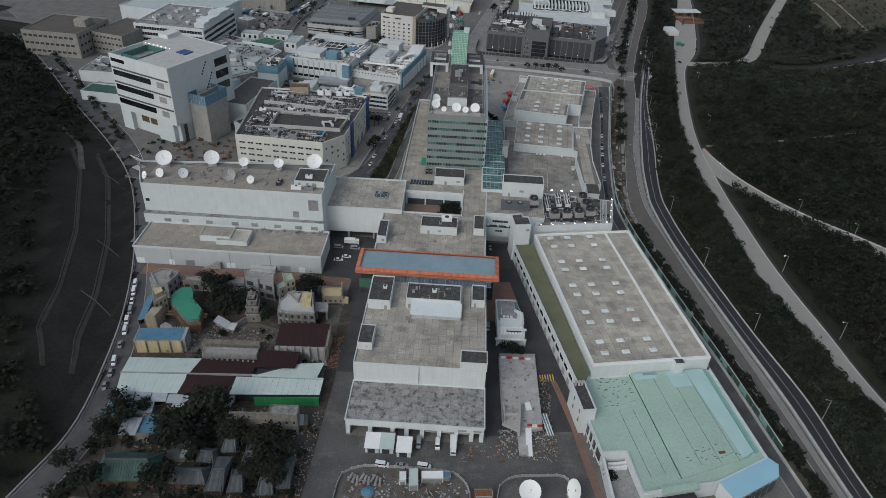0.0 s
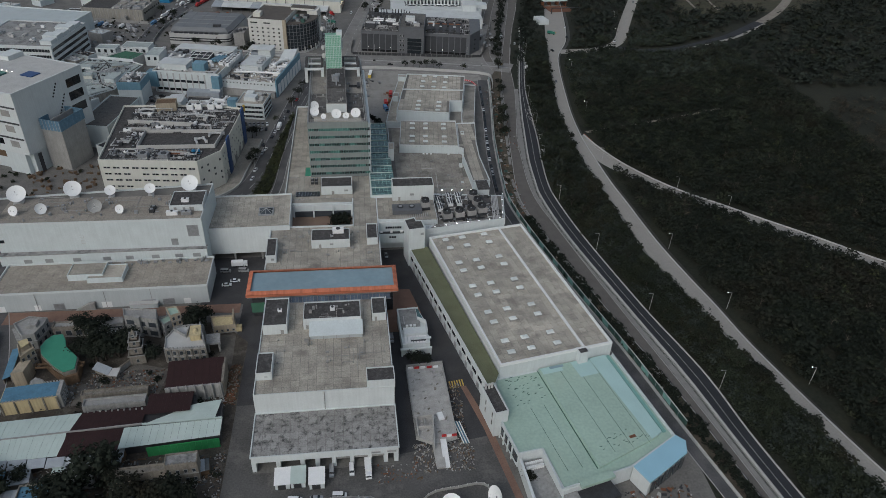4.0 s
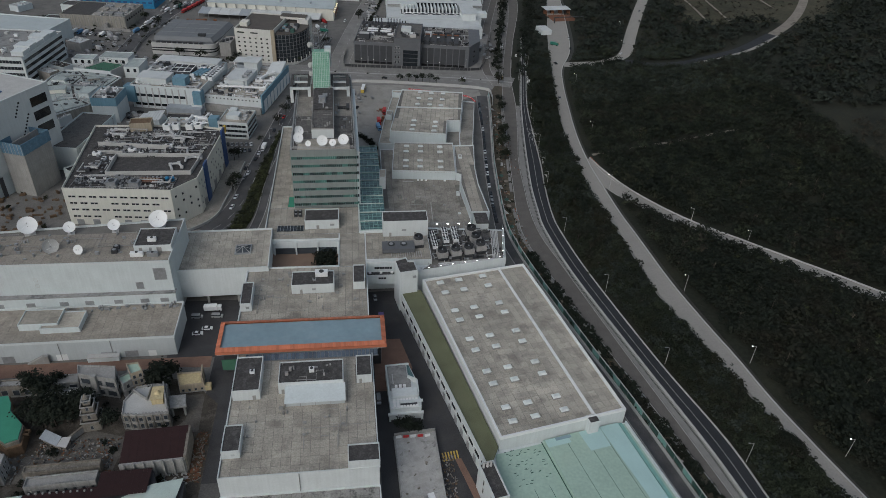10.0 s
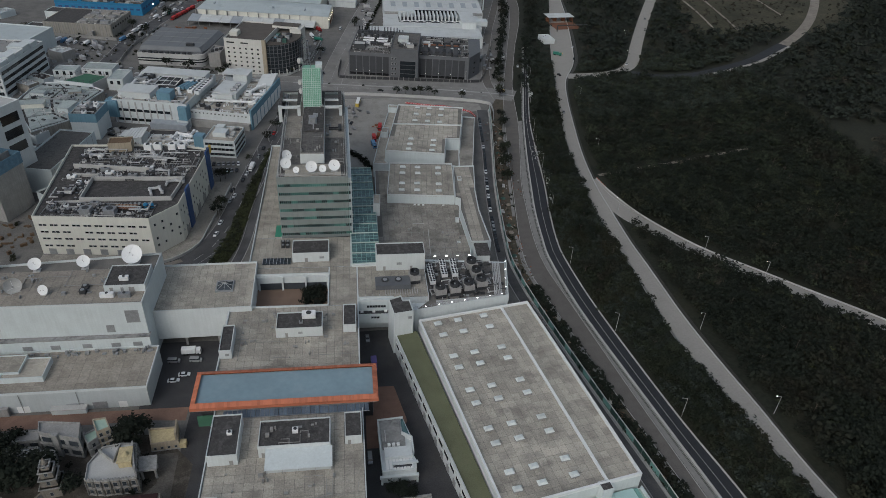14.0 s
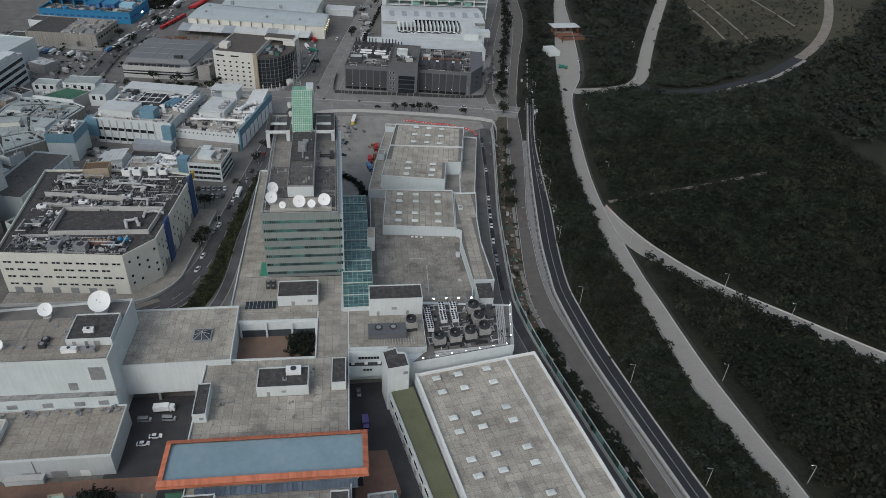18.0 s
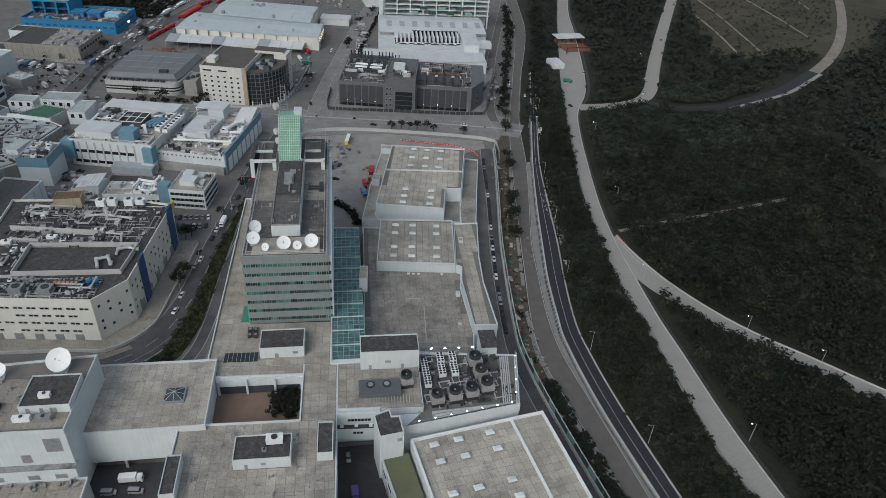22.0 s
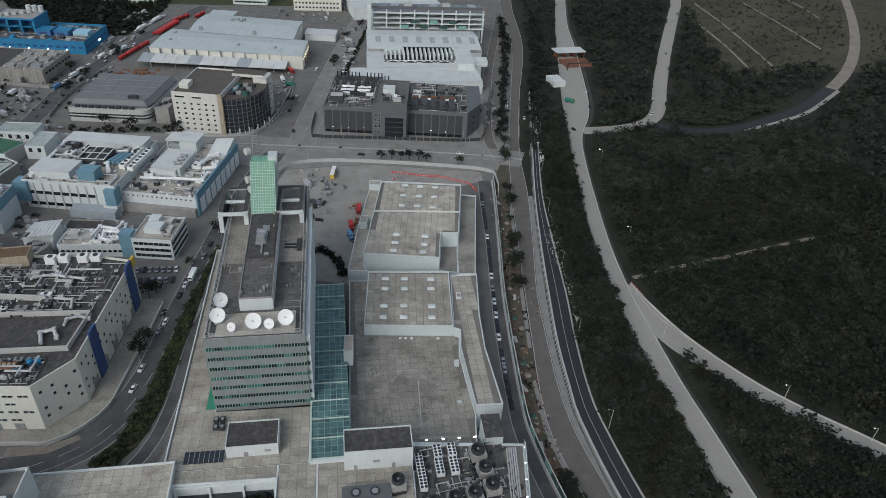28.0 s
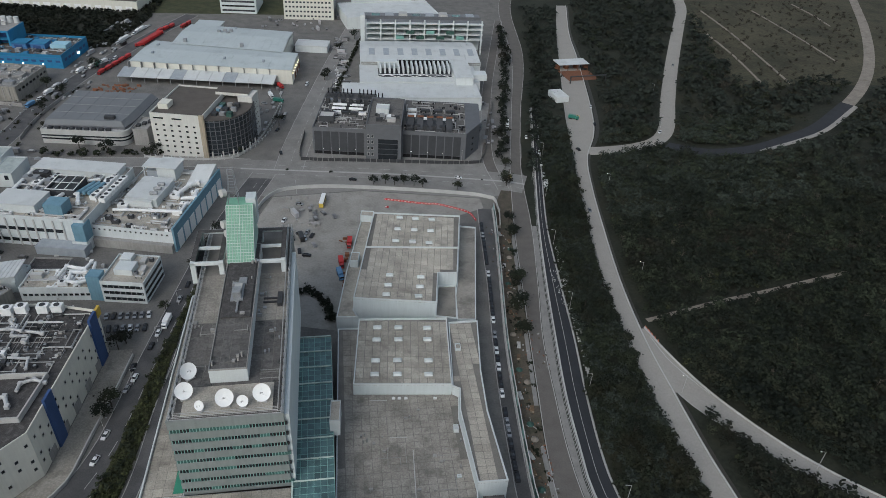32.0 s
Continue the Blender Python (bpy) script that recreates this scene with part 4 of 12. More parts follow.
def tower():
    t = thing("office_tower", "grey panelled office tower with teal ribbon windows", "office building", (-24, 351.6, 0), 1.0)
    W, D, Z0, Z1 = 31.9, 98, 16.3, 47.4
    part("core", G().box(0.4, 0.4, Z0 - 1, W - 0.4, D, Z1), "dark_glass", t)
    storey = 4.33
    for i in range(8):
        zt = Z1 + 0.9 if i == 0 else Z1 - 2.6 - (i - 1) * storey - 1.55
        zb = Z1 - 2.6 if i == 0 else max(Z0 - 0.5, Z1 - 2.6 - i * storey)
        if zb < zt:
            part("spandrel", G().rim([(0, 0), (W, 0), (W, D), (0, D)], zb, zt, 0.5), "tower_panel", t)
    pane = {m: mesh(G().box(0, 0, 0, 2.54, 0.08, 1.55), m, "pane") for m in ("dark_glass", "teal_glass")}
    rng = random.Random(4)
    for i in range(7):
        z = Z1 - 2.6 - i * storey - 1.55
        lit = rng.random() < 0.5
        bars_ = G()
        for k in range(36):
            bars_.box(0.35 + k * 0.9 - 0.05, 0.08, z, 0.51 + k * 0.9 - 0.05, 0.38, z + 1.55)
        band = part("window_frame", bars_, "teal_frame", t)
        for k in range(0, 35, 3):
            run = (k // 6 + i * 2) % 5
            part("pane", pane["teal_glass" if (run in (1, 3) and lit and i % 3 == 0) or rng.random() < 0.22 else "dark_glass"], None, band, at=(0.51 + k * 0.9, 0.22, z))
    part("side_glazing", G().box(W, 1.0, Z0, W + 1.4, D - 16, Z1 - 0.5), "pale_wall", t, "pale blue grey service riser along the tower flank")
    part("roof", G().box(0.5, 0.5, Z1, W - 0.5, D - 0.5, Z1 + 0.06), "slab_joint", t)
    panels(t, 0.8, 0.8, W - 0.8, 42, Z1 + 0.06, 3.2, "slab_stained", skip=[(10, 15, 21.4, 81)], limit=30)
    panels(t, 0.8, 42.2, W - 0.8, 68.5, Z1 + 0.06, 3.2, "slab_worn", skip=[(10, 15, 21.4, 81)], limit=30)
    part("dish_deck", G().box(3.5, 2.2, Z1 + 0.1, W - 3.2, 13, Z1 + 0.5), "slab", t)
    rail = G()
    for z in (0.9, 1.6, 2.2):
        for a, b in (((0.5, 0.5), (W - 0.5, 0.5)), ((0.5, 0.5), (0.5, D)), ((W - 0.5, 0.5), (W - 0.5, D)), ((1.6, 1.6), (W - 1.6, 1.6)), ((1.6, 1.6), (1.6, D)), ((W - 1.6, 1.6), (W - 1.6, D))):
            rail.tube((*a, Z1 + z), (*b, Z1 + z), 0.07, 4)
    tagged(part("roof_rail", rail, "conc_light", t), kind="stuff")
    posts = G()
    for k in range(34):
        for x in (0.5, W - 0.5):
            posts.box(x - 0.45, 1 + k * 2.85, Z1 + 0.1, x + 0.45, 2.4 + k * 2.85, Z1 + 1.0)
    tagged(part("cleaning_track", posts, "steel", t), kind="stuff")
    # the long penthouse along the middle
    part("penthouse_wall", G().box(10.2, 14.6, Z1, 21.2, 80, 52.4), "white_wall", t)
    part("penthouse_roof", G().box(10.4, 14.9, 52.4, 21.0, 79.8, 52.5), "slab_joint", t)
    panels(t, 10.5, 15.0, 20.9, 79.6, 52.5, 2.6, "slab_stained", limit=40)
    part("penthouse_step", G().box(11.2, 38, 52.5, 20.4, 68, 53.1), "bitumen", t)
    part("penthouse_duct", G().box(15.6, 40, 53.1, 16.2, 46, 53.7).box(13.4, 46, 53.1, 17.4, 56, 53.5), "steel", t)
    part("penthouse_parapet", G().rim([(10.2, 14.6), (21.2, 14.6), (21.2, 80), (10.2, 80)], 52.4, 53.0, 0.25), "conc", t)
    # concrete frames at the far end
    for name, x0, x1 in (("frame_west", -2.8, 8.6), ("frame_east", 19.4, 30.3)):
        g = G()
        for x in (x0, x1 - 1.7):
            g.box(x, 69, 44, x + 1.7, 70.8, 52.6).box(x, 88.8, 40, x + 1.7, 90.6, 52.6)
        g.rim([(x0, 69), (x1, 69), (x1, 90.6), (x0, 90.6)], 51.6, 52.9, 0.9).box(x0 + 1, 79, 51.6, x1 - 1, 79.9, 52.6)
        top = part(name, g, "white_wall", t)
        part("frame_coping", G().box(x0 + 0.05, 70.4, 52.9, x0 + 1.8, 90.5, 52.96).box(x0 + 1.8, 88.6, 52.9, x1 - 1.8, 90.5, 52.96).box(x1 - 1.8, 70.4, 52.9, x1 - 0.05, 90.5, 52.96), "bitumen", top)
        part("frame_side", G().box(x0, 71, 44.2, x0 + 0.5, 90.4, 51.6) if x0 < 0 else G().box(x1 - 0.5, 71, 44.2, x1, 90.4, 51.6), "tower_panel", t)
    part("frame_floor", G().box(-2.6, 70, 44, 30.2, 91, 46.9), "bitumen", t)
    part("crane_track", G().box(23.2, 51, Z1 + 0.2, 29, 51.5, Z1 + 0.8).box(23.2, 53, Z1 + 0.2, 29, 53.5, Z1 + 0.8).box(28.0, 49, Z1 + 0.2, 29.6, 55.5, Z1 + 1.6), "dark_steel", t, "dark window cleaning cradle")
    # sloped green glazing over the lift hall
    y0, y1, z0, z1, xa, xb = 68.2, 81.6, 53.0, 68.6, 10.2, 19.6
    at_ = lambda v: (y0 + (y1 - y0) * v, z0 + (z1 - z0) * v)  # noqa: E731
    part("shaft_core", G().add([(xa, y0, z0 - 6), (xb, y0, z0 - 6), (xb, y1 + 6, z0 - 6), (xa, y1 + 6, z0 - 6), (xa, y0, z0), (xb, y0, z0), (xb, y1, z1), (xa, y1, z1), (xa, y1 + 6, z1), (xb, y1 + 6, z1)],
                               [(0, 1, 5, 4), (4, 5, 6, 7), (7, 6, 9, 8), (8, 9, 2, 3), (1, 2, 9, 6, 5), (3, 0, 4, 7, 8), (3, 2, 1, 0)]), "lattice_green", t)
    gb = G()
    for k in range(11):
        x = xa + k * (xb - xa) / 10
        part("glazing_bar", G().tube((x, y0 - 0.1, z0 + 0.1), (x, y1 - 0.1, z1 + 0.1), 0.07 if k % 5 else 0.13, 4), "sheet_pale", t)
    for k in range(19):
        y, z = at_(k / 18)
        part("glazing_rail", G().tube((xa, y - 0.1, z + 0.1), (xb, y - 0.1, z + 0.1), 0.07 if k % 3 else 0.12, 4), "sheet_pale", t)
        gb.tube((xb, y, z), (xb, y1 + 6, z), 0.06, 4)
    tagged(part("side_bars", gb, "sheet_pale", t), kind="stuff")
    gp = G()
    for i in range(10):
        for k in range(18):
            (ya, za), (yb, zb) = at_((k + 0.08) / 18), at_((k + 0.92) / 18)
            u, v = xa + (i + 0.08) * (xb - xa) / 10, xa + (i + 0.92) * (xb - xa) / 10
            gp.add([(u, ya - 0.05, za + 0.05), (v, ya - 0.05, za + 0.05), (v, yb - 0.05, zb + 0.05), (u, yb - 0.05, zb + 0.05)], [(0, 1, 2, 3)])
    tagged(part("shaft_glass", gp, "lattice_green", t), kind="stuff")
    part("lift_head", G().box(17, 83, 60, 20.5, 88, 70.4), "pale_wall", t)
    for y, z in ((86, 71.5), (80, 62.0), (84, 55.5)):
        part("drum_dish", G().tube((9.8, y, z), (8.4, y - 1.0, z + 0.2), 1.5, 16), "conc_light", t, "grey microwave drum dish")
    mast = G()
    for x, y in ((11, 83), (14.5, 83), (11, 86.5), (14.5, 86.5)):
        mast.tube((x, y, 68.6), (x + (12.75 - x) * 0.5, y + (84.75 - y) * 0.5, 82), 0.12, 4)
    for z in (71, 73.5, 76, 78.5, 81):
        q = (z - 68.6) / 26.8
        ring = [(x + (12.75 - x) * q, y + (84.75 - y) * q) for x, y in ((11, 83), (14.5, 83), (14.5, 86.5), (11, 86.5))]
        for a, b in zip(ring, ring[1:] + ring[:1]):
            mast.tube((*a, z), (*b, z), 0.08, 4)
    part("mast", mast, "steel", t)
    for i, (x, y, h) in enumerate(((14.2, 47, 3.4), (14.2, 51, 1.6), (15.4, 55, 1.2))):
        part("roof_unit", G().box(x, y, 52.5, x + 2.6, y + 3.4, 52.5 + h), "conc_light" if i % 2 else "steel", t)


tower()


def atrium():
    t = thing("glass_atrium", "long teal glass roof with white cross beams beside the tower", "glass roof", (8.9, 326.8, 0), 1.0)
    W, D = 12.6, 92.5
    part("base", G().box(0, 6.5, 0, W, D, 15.6), "grey_wall", t)
    part("base_front", G().box(0, 0, 12.6, W, 6.4, 15.6), "grey_wall", t)
    one = mesh(G().box(0.05, 0.05, 0, 2.05, 2.45, 0.1), "atrium_glass", "pane")
    for j in range(36):
        for i in range(6):
            part("pane", one, None, t, at=(0.02 + i * 2.1, 0.6 + j * 2.52, 17.0))
    bars = G()
    for i in range(7):
        bars.box(i * 2.1 - 0.06, 0.5, 16.9, i * 2.1 + 0.06, D, 17.18)
    for j in range(37):
        bars.box(0, 0.54 + j * 2.52, 16.9, W, 0.64 + j * 2.52, 17.16)
    part("glazing_grid", bars, "teal_frame", t)
    for j in range(12):
        part("beam", G().box(0, 0.5 + j * 8.3, 17.2, W, 0.8 + j * 8.3, 17.6), "sheet_pale", t)
    part("gutter", G().box(-0.5, 0, 16.2, 0, D, 17.6), "sheet_pale", t)
    part("sill", G().box(-0.4, -0.6, 15.4, W + 0.3, 0.4, 17.3), "white_wall", t)


atrium()
hut("lift_house", "slim grey lift head beside the glass roof", (19.6, 371.5), 3.4, 9, -3, 15, 22.4, "grey_wall", "slab")


def screening_link():
    t = thing("link_building", "white link building with a slab roof and glass pyramid", "building", (-73, 296.6, 0), 1.5)
    part("wall", G().box(0, 0, 4.2, 41, 31.5, 18.0), "white_wall", t)
    # open loading space under the overhang: its shade is put into this dark block
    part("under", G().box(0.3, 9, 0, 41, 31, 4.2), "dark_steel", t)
    for x in (0.2, 13, 26, 39.4):
        part("column", G().box(x, 0.3, 0, x + 0.9, 1.2, 4.2), "conc", t)
    part("parapet", G().rim([(0, 0), (41, 0), (41, 31.5), (0, 31.5)], 18.0, 18.9, 0.4), "white_wall", t)
    part("roof", G().box(0.4, 0.4, 18.0, 40.6, 31.1, 18.05), "slab_joint", t)
    panels(t, 0.5, 0.5, 40.5, 31, 18.05, 2.9, skip=[(25.5, 11.5, 32.5, 18.5)], limit=40)
    part("skylight_base", G().rim([(25.4, 11.2), (32.6, 11.2), (32.6, 18.4), (25.4, 18.4)], 18.0, 18.9, 0.5), "steel", t)
    part("skylight", G().add([(25.9, 11.7, 18.8), (32.1, 11.7, 18.8), (32.1, 17.9, 18.8), (25.9, 17.9, 18.8), (29, 14.8, 20.3)], [(0, 1, 4), (1, 2, 4), (2, 3, 4), (3, 0, 4)]), "shop_glass", t)
    ribs = G()
    for a in ((25.9, 11.7), (29, 11.7), (32.1, 11.7), (32.1, 14.8), (32.1, 17.9), (29, 17.9), (25.9, 17.9), (25.9, 14.8)):
        ribs.tube((*a, 18.85), (29, 14.8, 20.35), 0.09, 4)
    part("skylight_rib", ribs, "conc_light", t)


screening_link()


def west_studio():
    t = thing("studio_west", "long white studio building with stepped roofs", "building", (-160, 263.2, 0), 0.8)
    part("low_wall", G().box(3, 0, 0, 93, 22, 9.3), "grey_wall", t)
    part("low_parapet", G().rim([(2.7, -0.3), (93.3, -0.3), (93.3, 22), (2.7, 22)], 9.3, 10.2, 0.4), "white_wall", t)
    part("low_roof", G().box(3.2, 0.2, 9.3, 92.8, 21.9, 9.35), "slab_joint", t)
    panels(t, 3.3, 0.3, 92.7, 21.8, 9.35, 3.6, "slab_red", skip=[(31.5, 7.5, 55, 18)], limit=40)
    part("band_wall", G().box(0, 22, 9.3, 90.5, 25, 14.6), "pale_wall", t)
    part("band_roof", G().box(0, 21.9, 14.6, 90.6, 25, 14.8), "slab_dirty", t)
    part("upper_wall", G().add([(0, 25, 0), (90, 24, 0), (91, 57, 0), (-10, 48, 0), (0, 25, 29.2), (90, 24, 29.2), (91, 57, 29.2), (-10, 48, 29.2)], [(3, 2, 1, 0), (4, 5, 6, 7), (0, 1, 5, 4), (1, 2, 6, 5), (2, 3, 7, 6), (3, 0, 4, 7)]), "pale_wall", t)
    part("upper_parapet", G().rim([(0, 25), (90, 24), (91, 57), (-10, 48)], 29.2, 30.1, 0.4), "white_wall", t)
    part("upper_roof", G().prism([(0.2, 25.3), (89.7, 24.3), (90.7, 56.6), (-9.4, 47.8)], 29.2, 29.25), "slab_joint", t)
    panels(t, 0.6, 25.8, 89.2, 47.5, 29.25, 3.6, "slab_red", skip=[(73, 32, 90, 47)], limit=40)
    for x in (10, 19, 31, 44, 54, 65.5, 76, 84):
        part("louvre", G().box(x, 21.85, 10.4, x + 3.4, 22.05, 12.4), "steel", t)
    part("louvre", G().box(83, 24.0, 20.5, 88, 24.2, 26.5), "steel", t), part("louvre", G().box(75, 24.1, 16, 78, 24.3, 19.5), "steel", t)
    windows(t, [(36.5, 24.65, z, -0.6) for z in (18.5, 21.5)], 1.3, 1.5), windows(t, [(2.2, 24.9, 20, 0)], 2, 1.6)
    for x, w, h in ((3, 4, 3.2), (19, 2.6, 3), (27, 4.5, 3.4), (47, 4.2, 3.2), (64, 6, 3.3), (73, 5, 3.3), (82, 3, 3)):
        part("door", G().box(x, -0.1, 0.05, x + w, 0.02, h), "white_paint" if w < 4.3 else "steel", t)
    for x in (20.5, 49, 68.5):
        part("rain_pipe", G().tube((x, -0.15, 0), (x, -0.15, 9.5), 0.1), "conc", t)
    part("outside_stair", G().add([(36, -1.6, 0), (42.5, -1.6, 3.8), (44.5, -1.6, 3.8), (44.5, -1.6, 0), (36, -0.2, 0), (42.5, -0.2, 3.8), (44.5, -0.2, 3.8), (44.5, -0.2, 0)], [(0, 3, 2, 1), (4, 5, 6, 7), (0, 1, 5, 4), (1, 2, 6, 5), (2, 3, 7, 6)]), "conc", t)
    porch = G().box(59, -2.2, 0, 71, -0.2, 2.4)
    part("porch", porch, "pale_wall", t)
    part("porch_roof", G().box(58.8, -2.5, 2.4, 71.2, 0, 2.65), "conc_light", t)


west_studio()
hut("roof_hut", "low pale tank room on the studio wing roof", (-127.7, 271.8), 15, 9.5, 0.8, 9.3, 12.6, "pale_wall", "slab")
hut("roof_hut", "lower half of the tank room on the wing roof", (-119, 269.6), 15, 10.5, 0.8, 9.3, 12.0, "pale_wall", "slab")
hut("lift_house", "white plant room with black roof and air units", (-85.6, 296.2), 15, 13.6, 1, 29.25, 32.6, doors=[(2, 1.2, 2.2, "conc"), (6, 1.1, 2.2, "steel"), (9, 2, 2.2, "conc")])


def main_hall():
    t = thing("exhibition_hall", "wide hall with beige slab roof, domed skylights and turf terrace", "building", (54.0, 200.3, 0), 11.4)
    W, D = 49.4, 93.4
    part("wall", G().box(0, 0, 0, W, D, 12.4), "white_wall", t)
    part("parapet", G().rim([(0, 0), (W, 0), (W, D), (0, D)], 12.4, 13.5, 0.8), "white_paint", t)
    part("upstand", G().box(36.4, 0.8, 12.4, 37.3, D - 0.8, 13.3), "white_paint", t)
    part("roof", G().box(0.5, 0.5, 12.4, W - 0.5, D - 0.5, 12.45), "slab_joint", t)
    panels(t, 0.6, 0.6, 36.3, D - 0.6, 12.45, 3.0, limit=48)
    panels(t, 37.2, 0.6, W - 0.6, D - 0.6, 12.45, 3.0, limit=30)
    # raised turf walk along the lane side
    a, b, c, d = hall_space(25.4, 288.6), hall_space(48.6, 191), hall_space(53.6, 200), hall_space(34.8, 289.5)
    part("terrace_wall", G().prism([a, b, c, d], 0, 9.2), "white_wall", t)
    part("turf", G().prism([(a[0] + 0.6, a[1]), (b[0] + 0.6, b[1]), c, d], 9.2, 9.35), "turf", t)
    edge = G().wall(a, b, 9.2, 10.1, 0.35)
    part("terrace_parapet", edge, "white_wall", t)
    up = Vector((a[0] - b[0], a[1] - b[1])).normalized()
    turn = math.degrees(math.atan2(-up.y, -up.x))
    for k in range(17):
        q = Vector(b) + up * (4 + k * 5.7)
        windows(t, [(q.x - 0.02, q.y, 5.0, turn)], 4.3, 2.2, "dark_glass", "white_paint")
    for k in range(15):
        q = Vector(b) + up * (5 + k * 6.2)
        part("door", G().cbox(q.x - 0.1, q.y, 0.2, 2.2, 0.1, 3.2, math.degrees(math.atan2(up.y, up.x)) - 90), "steel", t)


main_hall()


def skylight(x, y, rz):
    t = thing("roof_skylight", "white domed rooflight on a low kerb", "skylight", (x, y, 12.5), rz, "domed rooflights of the hall")
    # kerb raised and greyed: the rooflight's shaded sides are put into its colour
    kerb = part("kerb", G().rim([(-1.5, -0.95), (1.5, -0.95), (1.5, 0.95), (-1.5, 0.95)], 0, 1.0, 0.15), "conc", t)
    part("dome", G().add([(-1.65, -1.1, 1.0), (1.65, -1.1, 1.0), (1.65, 1.1, 1.0), (-1.65, 1.1, 1.0), (-1.15, -0.62, 1.6), (1.15, -0.62, 1.6), (1.15, 0.62, 1.6), (-1.15, 0.62, 1.6)], [(4, 5, 6, 7), (0, 1, 5, 4), (1, 2, 6, 5), (2, 3, 7, 6), (3, 0, 4, 7)]), "skylight_dome", kerb)
    return t


one = skylight(0, 0, 11.4)
spots = [(x, y) for y in (6, 12.7, 24.9, 31.6, 43.8, 50.5, 62.7, 69.1, 81.9, 89.1) for x in (7.1, 15.8, 27.3)]
for k, (x, y) in enumerate(spots):
    m = pose(54, 200.3, 12.5, 0, 0, 11.4) @ pose(x, y, 0, 0, 0, (k * 37) % 5 - 2)
    if k == 0:
        one.matrix_basis = m
    else:
        copy_thing(one, m)


# ---- the mint-roofed hall south of the exhibition hall ----
def mint_hall():
    t = thing("mint_hall", "low hall with a mint green membrane roof and blue corner porch", "building")
    roof = [(51.9, 199.2), (50.6, 178.1), (53.9, 162.9), (62.8, 164.2), (65.3, 147.2), (92.0, 154.0), (112.2, 166.0), (103.2, 209.6)]
    part("wall", G().prism([(51.9, 200), (50.6, 178.1), (53.9, 162.9), (62.8, 164.2), (66, 146.9), (92.0, 154.0), (112.2, 166.0), (103.2, 209.6)], 0, 6.6), "white_wall", t)
    part("roof", G().prism([(52.5, 198.8), (51.2, 178.1), (54.4, 163.5), (63.4, 164.8), (66.4, 148.2), (92.0, 155.0), (111.6, 166.2), (102.6, 209)], 6.6, 6.75), "membrane", t)
    edge = G()
    for i in range(len(roof) - 1):
        edge.wall(roof[i], roof[i + 1], 6.6, 7.6, 0.45)
    part("parapet", edge, "pale_wall", t)
    fold = lambda x, y, d: (54 + math.cos(radians(11.4)) * x - math.sin(radians(11.4)) * y, 200.3 + math.sin(radians(11.4)) * x + math.cos(radians(11.4)) * y + d)  # noqa: E731
    part("ridge", G().wall(fold(16.1, -0.5, 0), fold(16.4, -50, 0), 6.75, 6.8, 0.35), "tile_green", t)
    part("upper_sheet", G().prism([fold(16.6, -0.6, 0), fold(16.9, -50.2, 0), fold(44, -44, 0), fold(44.5, -0.6, 0)], 6.75, 7.75), "membrane", t)
    part("blue_sheet", G().prism([fold(39, -0.8, 0), fold(41.2, -44.5, 0), fold(46.5, -42.5, 0), fold(46.5, -0.8, 0)], 6.75, 7.85), "membrane_blue", t)
    part("blue_patch", G().prism([fold(30.5, -0.8, 0), fold(31, -9.5, 0), fold(38.9, -9.5, 0), fold(38.9, -0.8, 0)], 7.75, 7.8), "membrane_blue", t)
    part("blue_patch", G().prism([fold(17.2, -0.9, 0), fold(17.2, -4.2, 0), fold(26, -4.2, 0), fold(26, -0.9, 0)], 7.75, 7.8), "membrane_blue", t)
    part("dark_patch", G().prism([fold(21, -0.9, 0), fold(21, -2.2, 0), fold(27, -2.2, 0), fold(27, -0.9, 0)], 7.8, 7.83), "canopy_roof", t)
    for x in (24.5, 31.8, 38.8):
        part("seam", G().wall(fold(x, -1, 0), fold(x + 0.8, -46, 0), 7.75, 7.79, 0.13), "tile_green", t)
    for x in (5.5, 11):
        part("seam", G().wall(fold(x, -18, 0), fold(x + 0.6, -48, 0), 6.75, 6.79, 0.13), "tile_green", t)
    part("gutter", G().wall(fold(47.6, -0.8, 0), fold(47.8, -42.5, 0), 6.75, 7.3, 1.3), "teal_frame", t)
    part("corner_post", G().prism([fold(33.4, 1.2, 0), fold(33.4, -2.6, 0), fold(37.4, -2.6, 0), fold(37.4, 1.2, 0)], 0, 13.4), "white_wall", t)
    part("corner_post_cap", G().prism([fold(33.7, 0.9, 0), fold(33.7, -2.3, 0), fold(37.1, -2.3, 0), fold(37.1, 0.9, 0)], 13.4, 13.45), "bitumen", t)
    rng = random.Random(8)
    for k in range(70):
        x, y = (rng.uniform(1, 14), -rng.uniform(1, 16)) if k < 48 else (rng.uniform(20, 42), -rng.uniform(38, 44))
        a = fold(x, y, 0)
        part("patch", G().cbox(a[0], a[1], 0.9, 0.22, 6.76 if k < 48 else 7.76, 6.8 if k < 48 else 7.8, 20 + rng.uniform(-20, 20)), "tile_green", t)
    part("ponding_stain", G().cbox(*fold(35, -41.5, 0), 2.6, 1.2, 7.76, 7.79, 15), "rust", t)
    # white outer walls of the low courts and the blue corner porch
    part("blue_porch", G().prism([(92.5, 154), (112.4, 166.0), (115.0, 163.2), (113.4, 158.2), (95.8, 147.2)], 0, 7.0), "white_wall", t)
    part("porch_roof", G().prism([(92.4, 154.2), (112.4, 166.2), (115.3, 163.2), (113.6, 157.9), (95.9, 146.9)], 7.0, 7.5), "sky_blue_roof", t)
